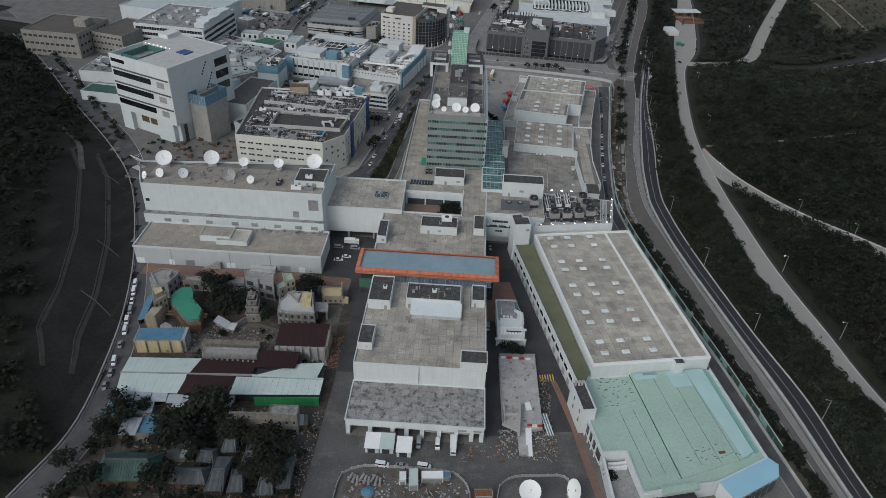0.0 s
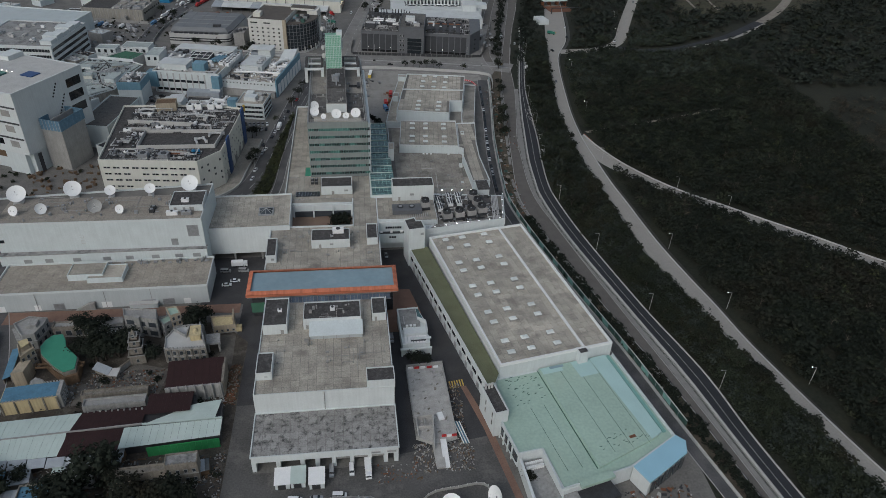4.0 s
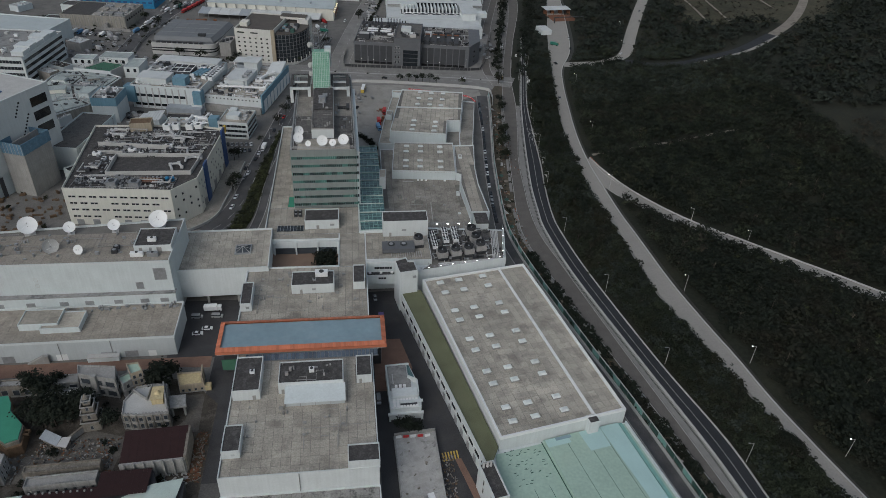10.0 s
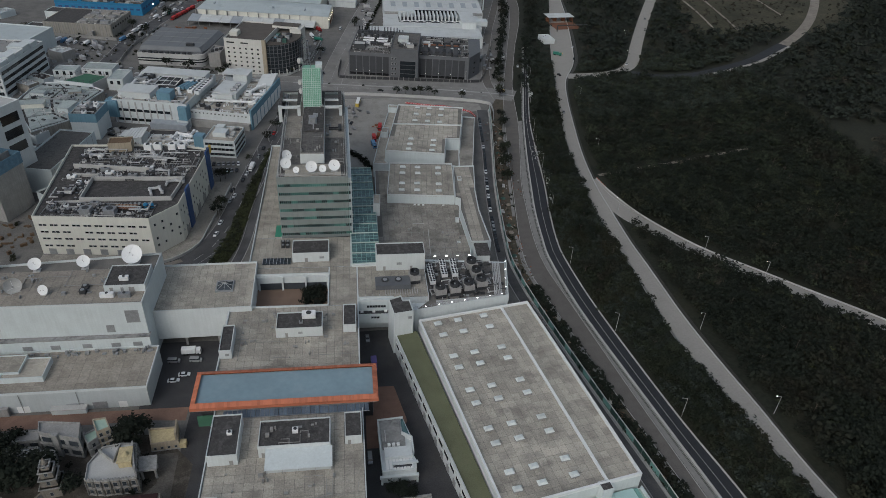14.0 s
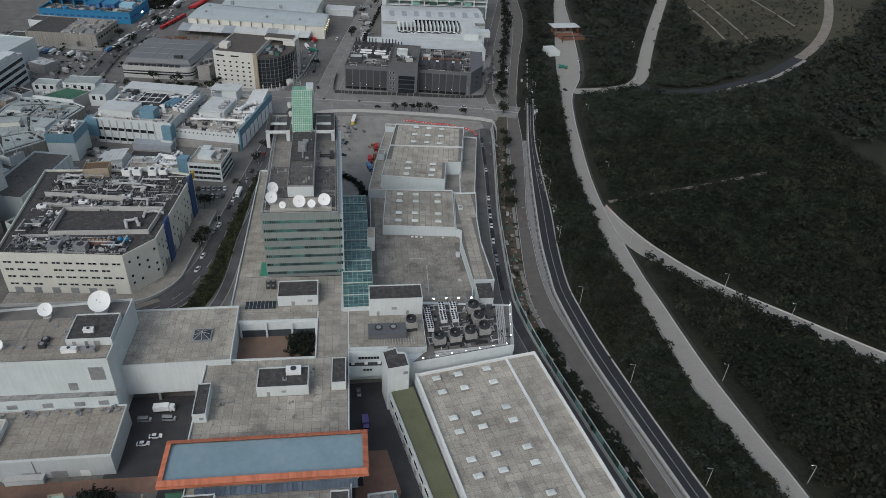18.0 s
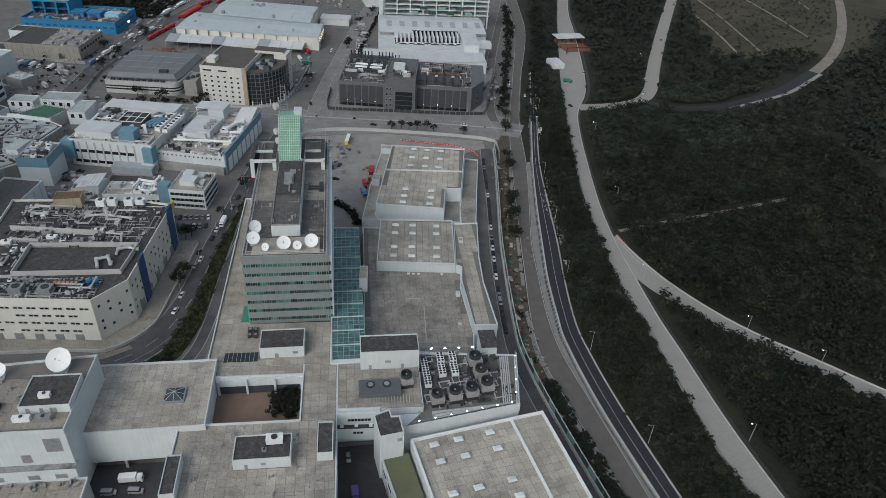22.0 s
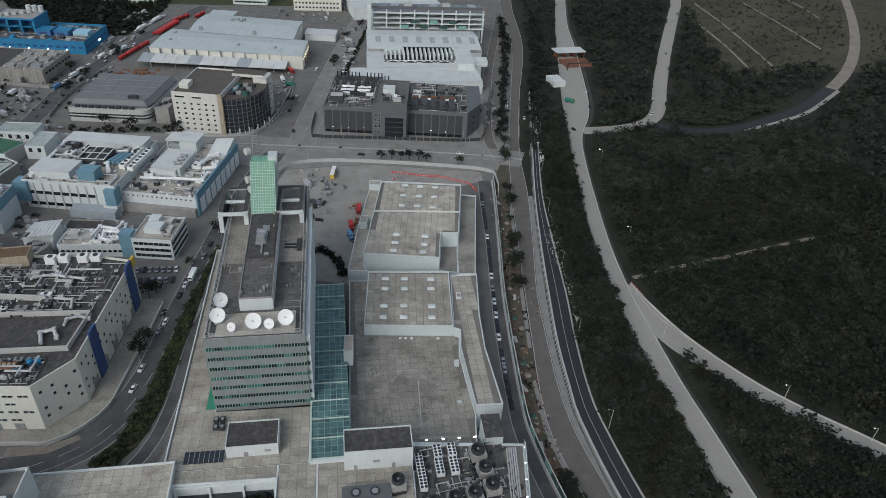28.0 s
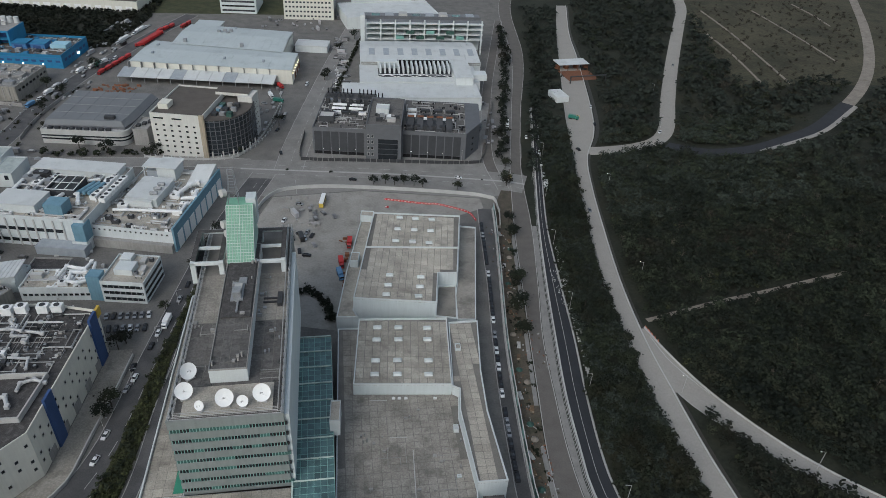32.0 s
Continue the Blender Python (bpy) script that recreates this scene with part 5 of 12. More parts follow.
    for k in range(6):
        a, b = Vector((96.5, 147.4)), Vector((113.2, 157.9))
        q, r = a.lerp(b, k / 6 + 0.02), a.lerp(b, k / 6 + 0.14)
        part("porch_glazing", G().wall(q - Vector((-0.1, 0.25)), r - Vector((-0.1, 0.25)), 0.6, 6.2, 0.2), "shop_glass", t)
    part("court_wall", G().prism([(54.2, 162.4), (55.2, 147), (60, 120), (61, 120), (56.2, 147.2), (55.1, 162.5)], 0, 5.2), "white_wall", t)
    part("court_floor", G().prism([(55.2, 162.4), (62.8, 164), (66, 147.4), (66, 135), (58.5, 135)], 0, 2.6), "slab_dirty", t)
    part("dark_court", G().prism([(66.2, 146.8), (71, 148.2), (72, 142.5), (67, 141.2)], 0, 4.6), "slab_dirty", t)
    part("lean_to", G().prism([(71.2, 148.2), (84, 151.6), (86, 145.5), (72.4, 142)], 0, 4.0), "dark_steel", t)
    part("fascia_step", G().prism([(71.5, 149.6), (84, 152.8), (84.8, 150.2), (72.2, 147)], 6.6, 7.9), "membrane", t)
    part("side_band", G().wall((50.5, 177), (53.6, 163.2), 2.2, 5.4, 0.4), "shop_glass", t)
    for k in range(4):
        a = Vector((50.4, 176.5)).lerp(Vector((53.5, 163.4)), k / 4)
        part("pilaster", G().cbox(a.x - 0.25, a.y, 0.5, 0.5, 0, 7), "white_wall", t)
    for k in range(9):
        a = Vector((56.5, 160.5)).lerp(Vector((62.5, 161.6)), k / 8)
        for dy in (0, 1.7):
            part("condenser", G().box(a.x - 0.3, a.y - dy, 2.6, a.x + 0.3, a.y - dy + 1.0, 3.9), "white_paint", t)


mint_hall()


def corner_stair():
    t = thing("stair_tower", "white corner stair tower with open top between hall and terrace", "building", (46.6, 183.4, 0), 11.4)
    part("wall", G().box(0, -6.5, 0, 5.2, 8, 11.6), "white_wall", t)
    part("parapet", G().rim([(0, -6.5), (5.2, -6.5), (5.2, 8), (0, 8)], 11.6, 12.6, 0.3), "white_wall", t)
    part("roof", G().box(0.3, -6.2, 11.6, 4.9, 7.7, 11.7), "bitumen", t)
    windows(t, [(0, y, z, 90 + 180) for y in (-4, 2.5) for z in (4, 8)], 0.7, 2.4)
    for x in (1.2, 2.6, 3.8):
        part("flue", G().cyl(x, 6.6, 11.7, 14.0, 0.45), "conc_light", t)


corner_stair()


def bridge():
    t = thing("bridge_wing", "pale blue wing bridging the lane with a strip of windows", "building", (10.8, 301.3, 0), -1)
    part("wall", G().box(0, 0, 5.6, 14.8, 5, 16.3), "pale_wall", t)
    part("ledge", G().box(0, -1.5, 11.0, 14.6, 0, 11.4), "dark_steel", t)
    part("lower_wall", G().box(0, -1.6, 5.6, 14.6, 0.1, 11.0), "pale_wall", t)
    part("parapet", G().box(0, -0.1, 16.3, 14.8, 0.4, 17.2), "white_wall", t)
    windows(t, [(4.2 + k * 1.15, 0, 13.2, 0) for k in range(7)], 0.9, 1.1, "dark_glass", "steel")
    windows(t, [(6 + k * 1.2, -1.6, 8.6, 0) for k in range(3)], 0.9, 0.9, "dark_glass", "steel")
    for k in range(3):
        part("air_unit", G().box(1 + k * 5, -1.2, 11.4, 2.2 + k * 5, -0.4, 12.2), "white_paint", t)


bridge()


def lshape():
    t = thing("stair_tower", "tall white stair tower with stepped black roof beside the plant deck", "building")
    poly = [(25.0, 286.9), (33.0, 288.4), (31.9, 295.6), (29.2, 295.6), (28.6, 298.6), (23.3, 296.5)]
    part("wall", G().prism(poly, 0, 20.6), "white_wall", t)
    part("parapet", G().rim(poly, 20.6, 21.3, 0.28), "white_wall", t)
    part("roof", G().prism([(p[0] * 0.96 + 1.14, p[1] * 0.96 + 11.7) for p in poly], 20.6, 20.7), "bitumen", t)
    part("louvre", G().cbox(31.6, 288.0, 1.5, 0.2, 17.4, 18.6, 10.5), "steel", t)


lshape()


def plant_deck():
    t = thing("plant_deck", "roof deck of cooling plant behind a pale screen wall", "building")
    poly = [(28.5, 298.4), (39.8, 296.8), (75.2, 303.6), (79.5, 330), (42, 333.2), (41, 304), (28.5, 303)]
    part("base", G().prism([(33, 294.5), (75.5, 302.8), (80, 331), (41, 335), (41, 303), (31, 303)], 0, 13.4), "white_wall", t)
    part("deck", G().prism([(34, 297), (74.8, 304), (79, 330), (42, 333), (41, 304)], 13.4, 13.5), "slab_joint", t)
    panels(t, 43, 306.5, 72, 331.5, 13.5, 3.0, "slab_stained", limit=30)
    part("screen_wall", G().wall((33.2, 294.8), (75.6, 303.0), 12.4, 16.2, 0.4), "white_wall", t)
    part("screen_wall_east", G().wall((75.6, 303.0), (80, 331), 12.4, 14.6, 0.4), "white_wall", t)
    rail = G()
    for a, b in (((33.5, 295.6), (75, 303.8)), ((75, 303.8), (79.2, 330)), ((42, 333.5), (66, 333))):
        n_ = int(math.dist(a, b) / 2.0)
        for z in (0.55, 1.1):
            rail.tube((*a, 16.0 + z), (*b, 16.0 + z), 0.05, 4)
        for k in range(n_ + 1):
            q = Vector(a).lerp(Vector(b), k / n_)
            rail.box(q.x - 0.05, q.y - 0.05, 13.5, q.x + 0.05, q.y + 0.05, 17.1)
    part("railing", rail, "steel", t)
    for k in range(4):
        part("roof_lamp", G().box(46.2 + k * 5.4, 332.6, 16.4, 47.0 + k * 5.4, 332.9, 16.7), "lamp_white", t, "lit flood lamp")
    for k in range(7):
        q = Vector((39, 297.4)).lerp(Vector((73, 304.0)), k / 6)
        part("roof_lamp", G().box(q.x - 0.3, q.y - 0.12, 15.9, q.x + 0.3, q.y + 0.12, 16.1), "lamp_white", t, "lit flood lamp")
    for k in range(4):
        q = Vector((75.2, 308)).lerp(Vector((78.6, 327)), k / 3)
        part("roof_lamp", G().box(q.x - 0.22, q.y - 0.12, 16.6, q.x + 0.22, q.y + 0.12, 16.8), "lamp_white", t, "lit flood lamp")
    for k in range(5):
        part("header_pipe", G().tube((70.2 + k * 0.75, 304.9, 14.2 + 0.2 * (k % 2)), (73.2 + k * 0.75, 329, 14.2 + 0.2 * (k % 2)), 0.27, 8), "pipe", t)
        part("header_pipe", G().tube((44, 299.6 + k * 0.75, 14.3 + 0.2 * (k % 2)), (70.2 + k * 0.75, 304.9 + 0.1 * k, 14.2 + 0.2 * (k % 2)), 0.25, 8), "pipe", t)
    for x, y, d in ((38.6, 304, 22), (39.5, 303.4, 22), (36.8, 305, 12), (37.7, 304.2, 12)):
        part("riser_pipe", G().tube((x, y, 14.0), (x + 0.2, y + d, 14.4), 0.25, 8), "pipe", t)
        part("riser_elbow", G().tube((x, y, 13.4), (x, y, 14.3), 0.28, 8), "pipe", t)
    part("dark_shed", G().box(66.5, 332, 0, 72.5, 341.5, 16.8), "white_wall", t)
    part("dark_shed_roof", G().box(66.2, 331.7, 16.8, 72.8, 341.8, 17.1), "bitumen", t)
    for k in range(14):
        part("pipe_rack_rung", G().box(22.5 + k * 1.05, 305.2, 16.4, 22.75 + k * 1.05, 309.4, 16.9), "conc_light", t)


plant_deck()


def cooling_tower(x, y, z, s=1.0):
    t = thing("cooling_tower", "pale cooling tower with a dark fan on its top", "cooling tower", (x, y, z), 8, "cooling towers on the plant deck")
    part("leg_frame", G().box(-2.3 * s, -2.3 * s, 0, 2.3 * s, 2.3 * s, 0.9), "dark_steel", t)
    part("casing", G().box(-2.35 * s, -2.35 * s, 1.7, 2.35 * s, 2.35 * s, 4.4), "conc", t)
    part("louvre_band", G().box(-2.25 * s, -2.25 * s, 0.9, 2.25 * s, 2.25 * s, 1.7), "dark_steel", t)
    part("mid_band", G().box(-2.45 * s, -2.45 * s, 2.9, 2.45 * s, 2.45 * s, 3.1), "conc", t)
    ring, n_ = G(), 20
    vs, fs = [], []
    for i in range(n_):
        a = 2 * math.pi * i / n_
        for r, zz in ((2.2, 4.4), (2.1, 5.8), (1.85, 5.8), (1.9, 4.4)):
            vs.append((r * s * math.cos(a), r * s * math.sin(a), zz))
    for i in range(n_):
        j = (i + 1) % n_
        fs += [(4 * i + k, 4 * j + k, 4 * j + (k + 1) % 4, 4 * i + (k + 1) % 4) for k in range(3)]
    ring = part("fan_ring", ring.add(vs, fs), "dark_steel", t)
    part("fan_well", G().cyl(0, 0, 4.41, 4.5, 1.88 * s, 20), "dark_steel", t)
    for i in range(6):
        a = i * math.pi / 3
        c, q = math.cos(a), math.sin(a)
        part("fan_blade", G().add([(0.2 * c + 0.2 * q, 0.2 * q - 0.2 * c, 5.0), (1.55 * s * c + 0.35 * q, 1.55 * s * q - 0.35 * c, 5.0), (1.55 * s * c - 0.25 * q, 1.55 * s * q + 0.25 * c, 5.25), (0.2 * c - 0.2 * q, 0.2 * q + 0.2 * c, 5.2)], [(0, 1, 2, 3)]), "dark_steel", ring)
    part("hub", G().cyl(0, 0, 4.9, 5.4, 0.35 * s, 10), "steel", ring)
    return t


for x, y, s in ((46.2, 307.6, 1), (52.7, 308.8, 1), (59.0, 310.1, 1), (65.0, 312.6, 1.05), (63.8, 319.2, 1.0), (62.6, 326.0, 1.05)):
    cooling_tower(x, y, 13.5, s)
cooling_tower(35.6, 314.5, 16.4, 0.95)


def chiller(x, y, z, n_, w):
    t = thing("air_chiller", "white air-cooled chiller with two rows of fans", "chiller", (x, y, z), 3, "chillers on the plant deck")
    part("skid", G().box(-w / 2, 0, 0, w / 2, n_ * 1.25, 0.5), "dark_steel", t)
    case = part("casing", G().box(-w / 2, 0.05, 0.5, w / 2, n_ * 1.25 - 0.05, 2.3), "white_paint", t)
    fan = mesh(G().cyl(0, 0, 0, 0.12, 0.5, 12), "dark_steel", "fan")
    for k in range(n_):
        for sx in (-w / 4, w / 4):
            part("fan", fan, None, case, at=(sx, 0.62 + k * 1.25, 2.31))
    part("coil", G().box(-w / 2 - 0.03, 0.3, 0.7, w / 2 + 0.03, n_ * 1.25 - 0.3, 1.9), "steel", t)


chiller(43.9, 314.5, 13.5, 11, 2.5), chiller(49.8, 319.5, 13.5, 5, 2.7), chiller(49.8, 326.4, 13.5, 4, 2.7), chiller(54.6, 319.8, 13.5, 5, 2.7), chiller(54.6, 326.6, 13.5, 4, 2.7)


def grey_chiller():
    t = thing("dry_cooler", "grey dry cooler bank with two large fans", "cooling unit", (19.5, 309.8, 16.4), 1)
    part("casing", G().box(-1.0, -1.6, 0.4, 14, 5.2, 2.6), "mid_clad", t)
    part("skid", G().box(0.2, 0.2, 0, 13.8, 5, 0.4), "dark_steel", t)
    for x in (3.2, 9.0):
        part("fan_ring", G().cyl(x, 2.6, 2.6, 2.95, 1.6, 18), "dark_steel", t)
        part("fan_guard", G().cyl(x, 2.6, 2.95, 3.0, 1.0, 12), "steel", t)


grey_chiller()


# ---- sound stages east of the tower ----
def stage(name, label, poly, z1, z0=0.0, wall="pale_wall", parapet=0.8, slab=True, mat_roof="slab", par="white_wall", limit=30):
    t = thing(name, label, "building")
    part("wall", G().prism(poly, z0, z1 - parapet), wall, t)
    part("parapet", G().rim(poly, z1 - parapet, z1, 0.4), par, t)
    part("roof", G().prism(poly, z1 - parapet - 0.05, z1 - parapet + 0.03), "slab_joint" if slab else mat_roof, t)
    if not slab:
        return t
    a, b = Vector(poly[0]), Vector(poly[1])
    rz = math.atan2(b.y - a.y, b.x - a.x)
    c, s_ = math.cos(rz), math.sin(rz)
    q = [local(x, y, a, math.degrees(rz)) for x, y in poly]

    def inside(u, v):
        hits = 0
        for (x0, y0), (x1, y1) in zip(q, q[1:] + q[:1]):
            if (y0 > v) != (y1 > v) and u < x0 + (v - y0) * (x1 - x0) / (y1 - y0):
                hits += 1
        return hits % 2 == 1

    size, count, rest = 3.0, 0, G()
    one_ = mesh(G().box(-1.42, -1.42, 0, 1.42, 1.42, 0.06), mat_roof, "slab")
    y0, y1, x0, x1 = min(p[1] for p in q), max(p[1] for p in q), min(p[0] for p in q), max(p[0] for p in q)
    for j in range(int((y1 - y0) / size) + 1):
        for i in range(int((x1 - x0) / size) + 1):
            u, v = x0 + 0.5 + (i + 0.5) * size, y0 + 0.5 + (j + 0.5) * size
            if not all(inside(u + du, v + dv) for du in (-1.5, 1.5) for dv in (-1.5, 1.5)):
                continue
            x, y, z = a.x + c * u - s_ * v, a.y + s_ * u + c * v, z1 - parapet + 0.035 + 0.01 * ((i + 2 * j) % 3)
            count += 1
            if count <= limit:
                part("slab", one_, None, t, at=(x, y, z), rz=rz)
            else:
                rest.cbox(x, y, 2.84, 2.84, z - 0.02, z + 0.06, math.degrees(rz))
    if rest.v:
        tagged(part("slab_field", rest, mat_roof, t), kind="stuff")
    return t


stage("stage_annex", "low flat annex roof with worn slabs between the sound stages", [(20.8, 333.2), (64.5, 333.2), (66.9, 350.5), (65.5, 381.5), (67, 392), (67.8, 431), (22.4, 434)], 7.8, parapet=0.4, mat_roof="slab_worn", wall="grey_wall", limit=34)
stage("sound_stage", "pale blue grey sound stage with skylights in its slab roof", [(27.8, 396.6), (64.3, 393.6), (67.5, 431.6), (31.1, 433.6)], 13.0, 6, limit=34)
stage("stage_wing", "long kinked wing with a slab roof and white end wall", [(66.6, 350.7), (76.7, 350.6), (75.5, 380.6), (76.7, 401.2), (80.4, 430.1), (68.0, 429.7), (64.5, 393.7), (67.0, 392.0), (65.5, 381.5)], 12.2, 0, limit=30)
t = stage("sound_stage", "large L-shaped sound stage with slab roof and skylights", [(29.1, 444.9), (64.2, 439.6), (67.4, 460.4), (76.2, 460.1), (84.7, 508.4), (41.3, 513.8), (35.7, 482.9)], 15.2, 0, limit=30)
part("roof_kerb", G().wall((35.9, 483), (80, 480), 14.4, 15.3, 0.4), "white_wall", t)
stage("stage_notch", "sunken flat roof in the corner of the sound stage", [(64, 439), (73, 437), (76, 460), (67.6, 460.2)], 8.0, 0, slab=False, mat_roof="slab_worn", wall="grey_wall")
stage("stage_aisle", "low flat aisle roof beside the sound stage", [(73, 435.9), (81, 435.3), (93.4, 508), (85.2, 509.8), (76.4, 460.1), (74.5, 452)], 8.2, 0, slab=False, mat_roof="slab_worn", wall="grey_wall")
stage("stage_passage", "low passage roof west of the sound stage", [(21.8, 440.1), (30.9, 439.5), (29.1, 445), (35.7, 483), (41.3, 514), (35.3, 519.4), (26.6, 473)], 9.0, 0, slab=False, mat_roof="slab", wall="pale_wall")
for k, (x, y) in enumerate([(38.4, 427.3), (46.9, 426.7), (58.6, 425.6), (37.7, 420.0), (46.3, 419.5), (57.9, 418.7), (36.7, 408.2), (45.0, 407.8), (56.9, 406.7), (36.0, 400.9), (44.4, 400.3), (56.1, 399.3),
                            (54.0, 507.7), (61.8, 506.2), (69.9, 505.0), (52.1, 497.1), (60.1, 495.9), (68.1, 494.7), (50.4, 486.8), (58.4, 485.8), (66.1, 484.2), (45.6, 459.6), (59.3, 457.3), (44.5, 452.5), (58.2, 450.4), (43.2, 445.9), (56.9, 443.9)]):
    zz = 12.3 if k < 12 else 14.5
    c_ = copy_thing(one, pose(x, y, zz - 0.1, 0, 0, -4 + k % 3))
    c_["group"], c_["label"] = "rooflights of the sound stages", "white domed rooflight on the sound stage"
hut("roof_hut", "small white escape stair head on the stage edge", (28.2, 476), 4, 7, -8, 8.5, 12.5, "pale_wall", "slab")
hut("roof_hut", "white stair head at the stage corner by the car park", (34.5, 516), 6.5, 5, -8, 0, 12.0, "pale_wall", "slab")
hut("vent_box", "small white vent housing on the annex roof", (62.6, 375.4), 1.8, 2.4, 0, 7.4, 9.2, "white_wall", "white_roof")
hut("vent_box", "tiny white vent box on the annex roof", (61.0, 356.2), 1.5, 1.3, 0, 7.4, 8.0, "white_wall", "white_roof")
hut("vent_box", "low white vent cover on the stage wing", (68.5, 413), 2.2, 3.2, -3, 11.4, 12.6, "white_wall", "slab")
for x in (42.5, 44.6, 47, 57.8):
    unit_ = thing("roof_bracket", "white spotlight bracket on the stage wall", "lamp", (x, 395.0 - (x - 28) * 0.08, 7.4), 0, "spotlights on the stage wall")
    part("arm", G().tube((0, 0, 0.4), (0, -1.2, 1.2), 0.12, 5), "pipe", unit_)
    part("head", G().box(-0.6, -1.7, 0.9, 0.6, -1.1, 1.5), "white_paint", unit_)
    part("foot", G().box(-0.3, -0.3, 0, 0.3, 0.3, 0.5), "steel", unit_)
for x0, y0, x1, y1 in ((47.5, 369, 46.5, 347), (34, 393, 40, 392.6), (40, 375.2, 46, 374.8)):
    t = thing("roof_pipe", "thin grey service pipe laid over the annex roof", "pipe")
    part("run", G().tube((x0, y0, 7.6), (x1, y1, 7.6), 0.16, 6), "conc_light", t)
    part("saddle", G().cbox((x0 + x1) / 2, (y0 + y1) / 2, 0.6, 0.6, 7.4, 7.6), "conc", t)


# ---- satellite dishes ----
def dish(x, y, z, r, tilt=48, turn=0, base=1.6, label="white satellite dish on a steel pedestal", material="dish_white"):
    t = thing("satellite_dish", label, "satellite dish", (x, y, z), turn, "satellite dishes")
    part("plinth", G().box(-r * 0.55, -r * 0.55, 0, r * 0.55, r * 0.55, 0.35), "conc_light", t)
    part("pedestal", G().cyl(0, 0, 0.35, base, 0.22 * r ** 0.5, 10), "steel", t)
    n_, k_ = 28, 6
    m = Matrix.Translation((0, 0, base + r * 0.45)) @ Matrix.Rotation(radians(tilt), 4, "X")
    vs, fs = [], []
    for layer in (0.0, -0.09):
        for i in range(k_ + 1):
            for j in range(n_):
                q = r * i / k_
                a = 2 * math.pi * j / n_
                vs.append(tuple(m @ Vector((q * math.cos(a), q * math.sin(a), 0.24 * q * q / r + layer))))
    for i in range(k_):
        for j in range(n_):
            a, b = i * n_ + j, i * n_ + (j + 1) % n_
            c, d = a + n_, b + n_
            o = (k_ + 1) * n_
            fs += [(a, c, d, b), (o + a, o + b, o + d, o + c)]
    for j in range(n_):
        a, b, o = k_ * n_ + j, k_ * n_ + (j + 1) % n_, (k_ + 1) * n_
        fs.append((a, o + a, o + b, b))
    bowl = part("reflector", G().add(vs, fs), material, t)
    f = m @ Vector((0, 0, r * 0.85))
    struts = G()
    for a in (90, 210, 330):
        struts.tube(tuple(m @ Vector((r * 0.75 * math.cos(radians(a)), r * 0.75 * math.sin(radians(a)), 0.15 * r))), tuple(f), 0.02 + 0.006 * r, 4)
    part("feed_strut", struts, "dish_white", bowl)
    part("feed_horn", G().cyl(f.x, f.y, f.z - 0.25, f.z + 0.25, 0.1 + 0.025 * r, 8), "conc_light", bowl)
    back = m @ Vector((0, 0, -0.1))
    part("back_frame", G().tube((0, 0, base), tuple(back), 0.2 * r ** 0.5, 8).tube(tuple(m @ Vector((-r * 0.5, 0, -0.12))), tuple(m @ Vector((r * 0.5, 0, -0.12))), 0.09, 4), "steel", t)
    return t


for x, y, r, turn in ((-168, 305, 4.3, 150), (-155.9, 309, 4.1, 15), (-132.6, 313, 3.9, 25), (-115.5, 312, 2.5, 10), (-97.6, 313, 2.5, 12), (-79.5, 316, 4.0, 0)):
    dish(x, y, 29.2, r, 42, turn, 2.2)
for x, y, r, turn in ((-160, 294, 1.9, -35), (-153.4, 297, 2.3, -15), (-142.3, 298, 2.5, 40), (-107.5, 296.5, 2.0, -10)):
    dish(x, y, 29.3, r, 62, turn, 1.2)
dish(-119.3, 299, 29.3, 3.2, 75, 35, 1.2, "weathered grey satellite dish turned on edge", "conc_light")
for x, y, r, turn, tilt in ((-20.6, 369.0, 2.5, 40, 58), (-20.4, 361.0, 2.5, 20, 52), (-15.2, 355.4, 1.5, -25, 60), (-8.6, 357.4, 2.6, 0, 50), (-3.5, 356.2, 1.7, -10, 58), (1.7, 358.6, 2.6, -8, 52)):
    dish(x, y, 47.8, r, tilt, turn, 1.6)
dish(28.2, 146.5, 0.1, 3.7, 28, 0, 2.6, "big white satellite dish facing the sky in a fenced yard")
dish(43.8, 148.5, 0.1, 3.7, 70, -70, 2.6, "big satellite dish turned on edge in a fenced yard")
dish(-8, 134, 0.1, 3.5, 30, 10, 2.4, "white satellite dish in the front compound")


# ---- the outdoor film sets west of the studio block ----
def sheet_roof(parent, nl, nr, fr, fl, z0, z1, material, pitch=1.0, name="roof_sheet", limit=14):
    """Lapped metal sheets running up a slope from the near edge (z0) to the far edge (z1)."""
    a, b, c, d = Vector((*nl, z0)), Vector((*nr, z0)), Vector((*fr, z1)), Vector((*fl, z1))
    n_ = max(2, min(limit, round((b - a).length / pitch)))
    for k in range(n_):
        u, v = k / n_, (k + 0.97) / n_
        p = [a.lerp(b, u), a.lerp(b, v), d.lerp(c, v), d.lerp(c, u)]
        lift = Vector((0, 0, 0.05 + 0.03 * (k % 2)))
        part(name, G().add([tuple(q) for q in p] + [tuple(q + lift) for q in p], [(3, 2, 1, 0), (4, 5, 6, 7), (0, 1, 5, 4), (1, 2, 6, 5), (2, 3, 7, 6), (3, 0, 4, 7)]), material, parent)


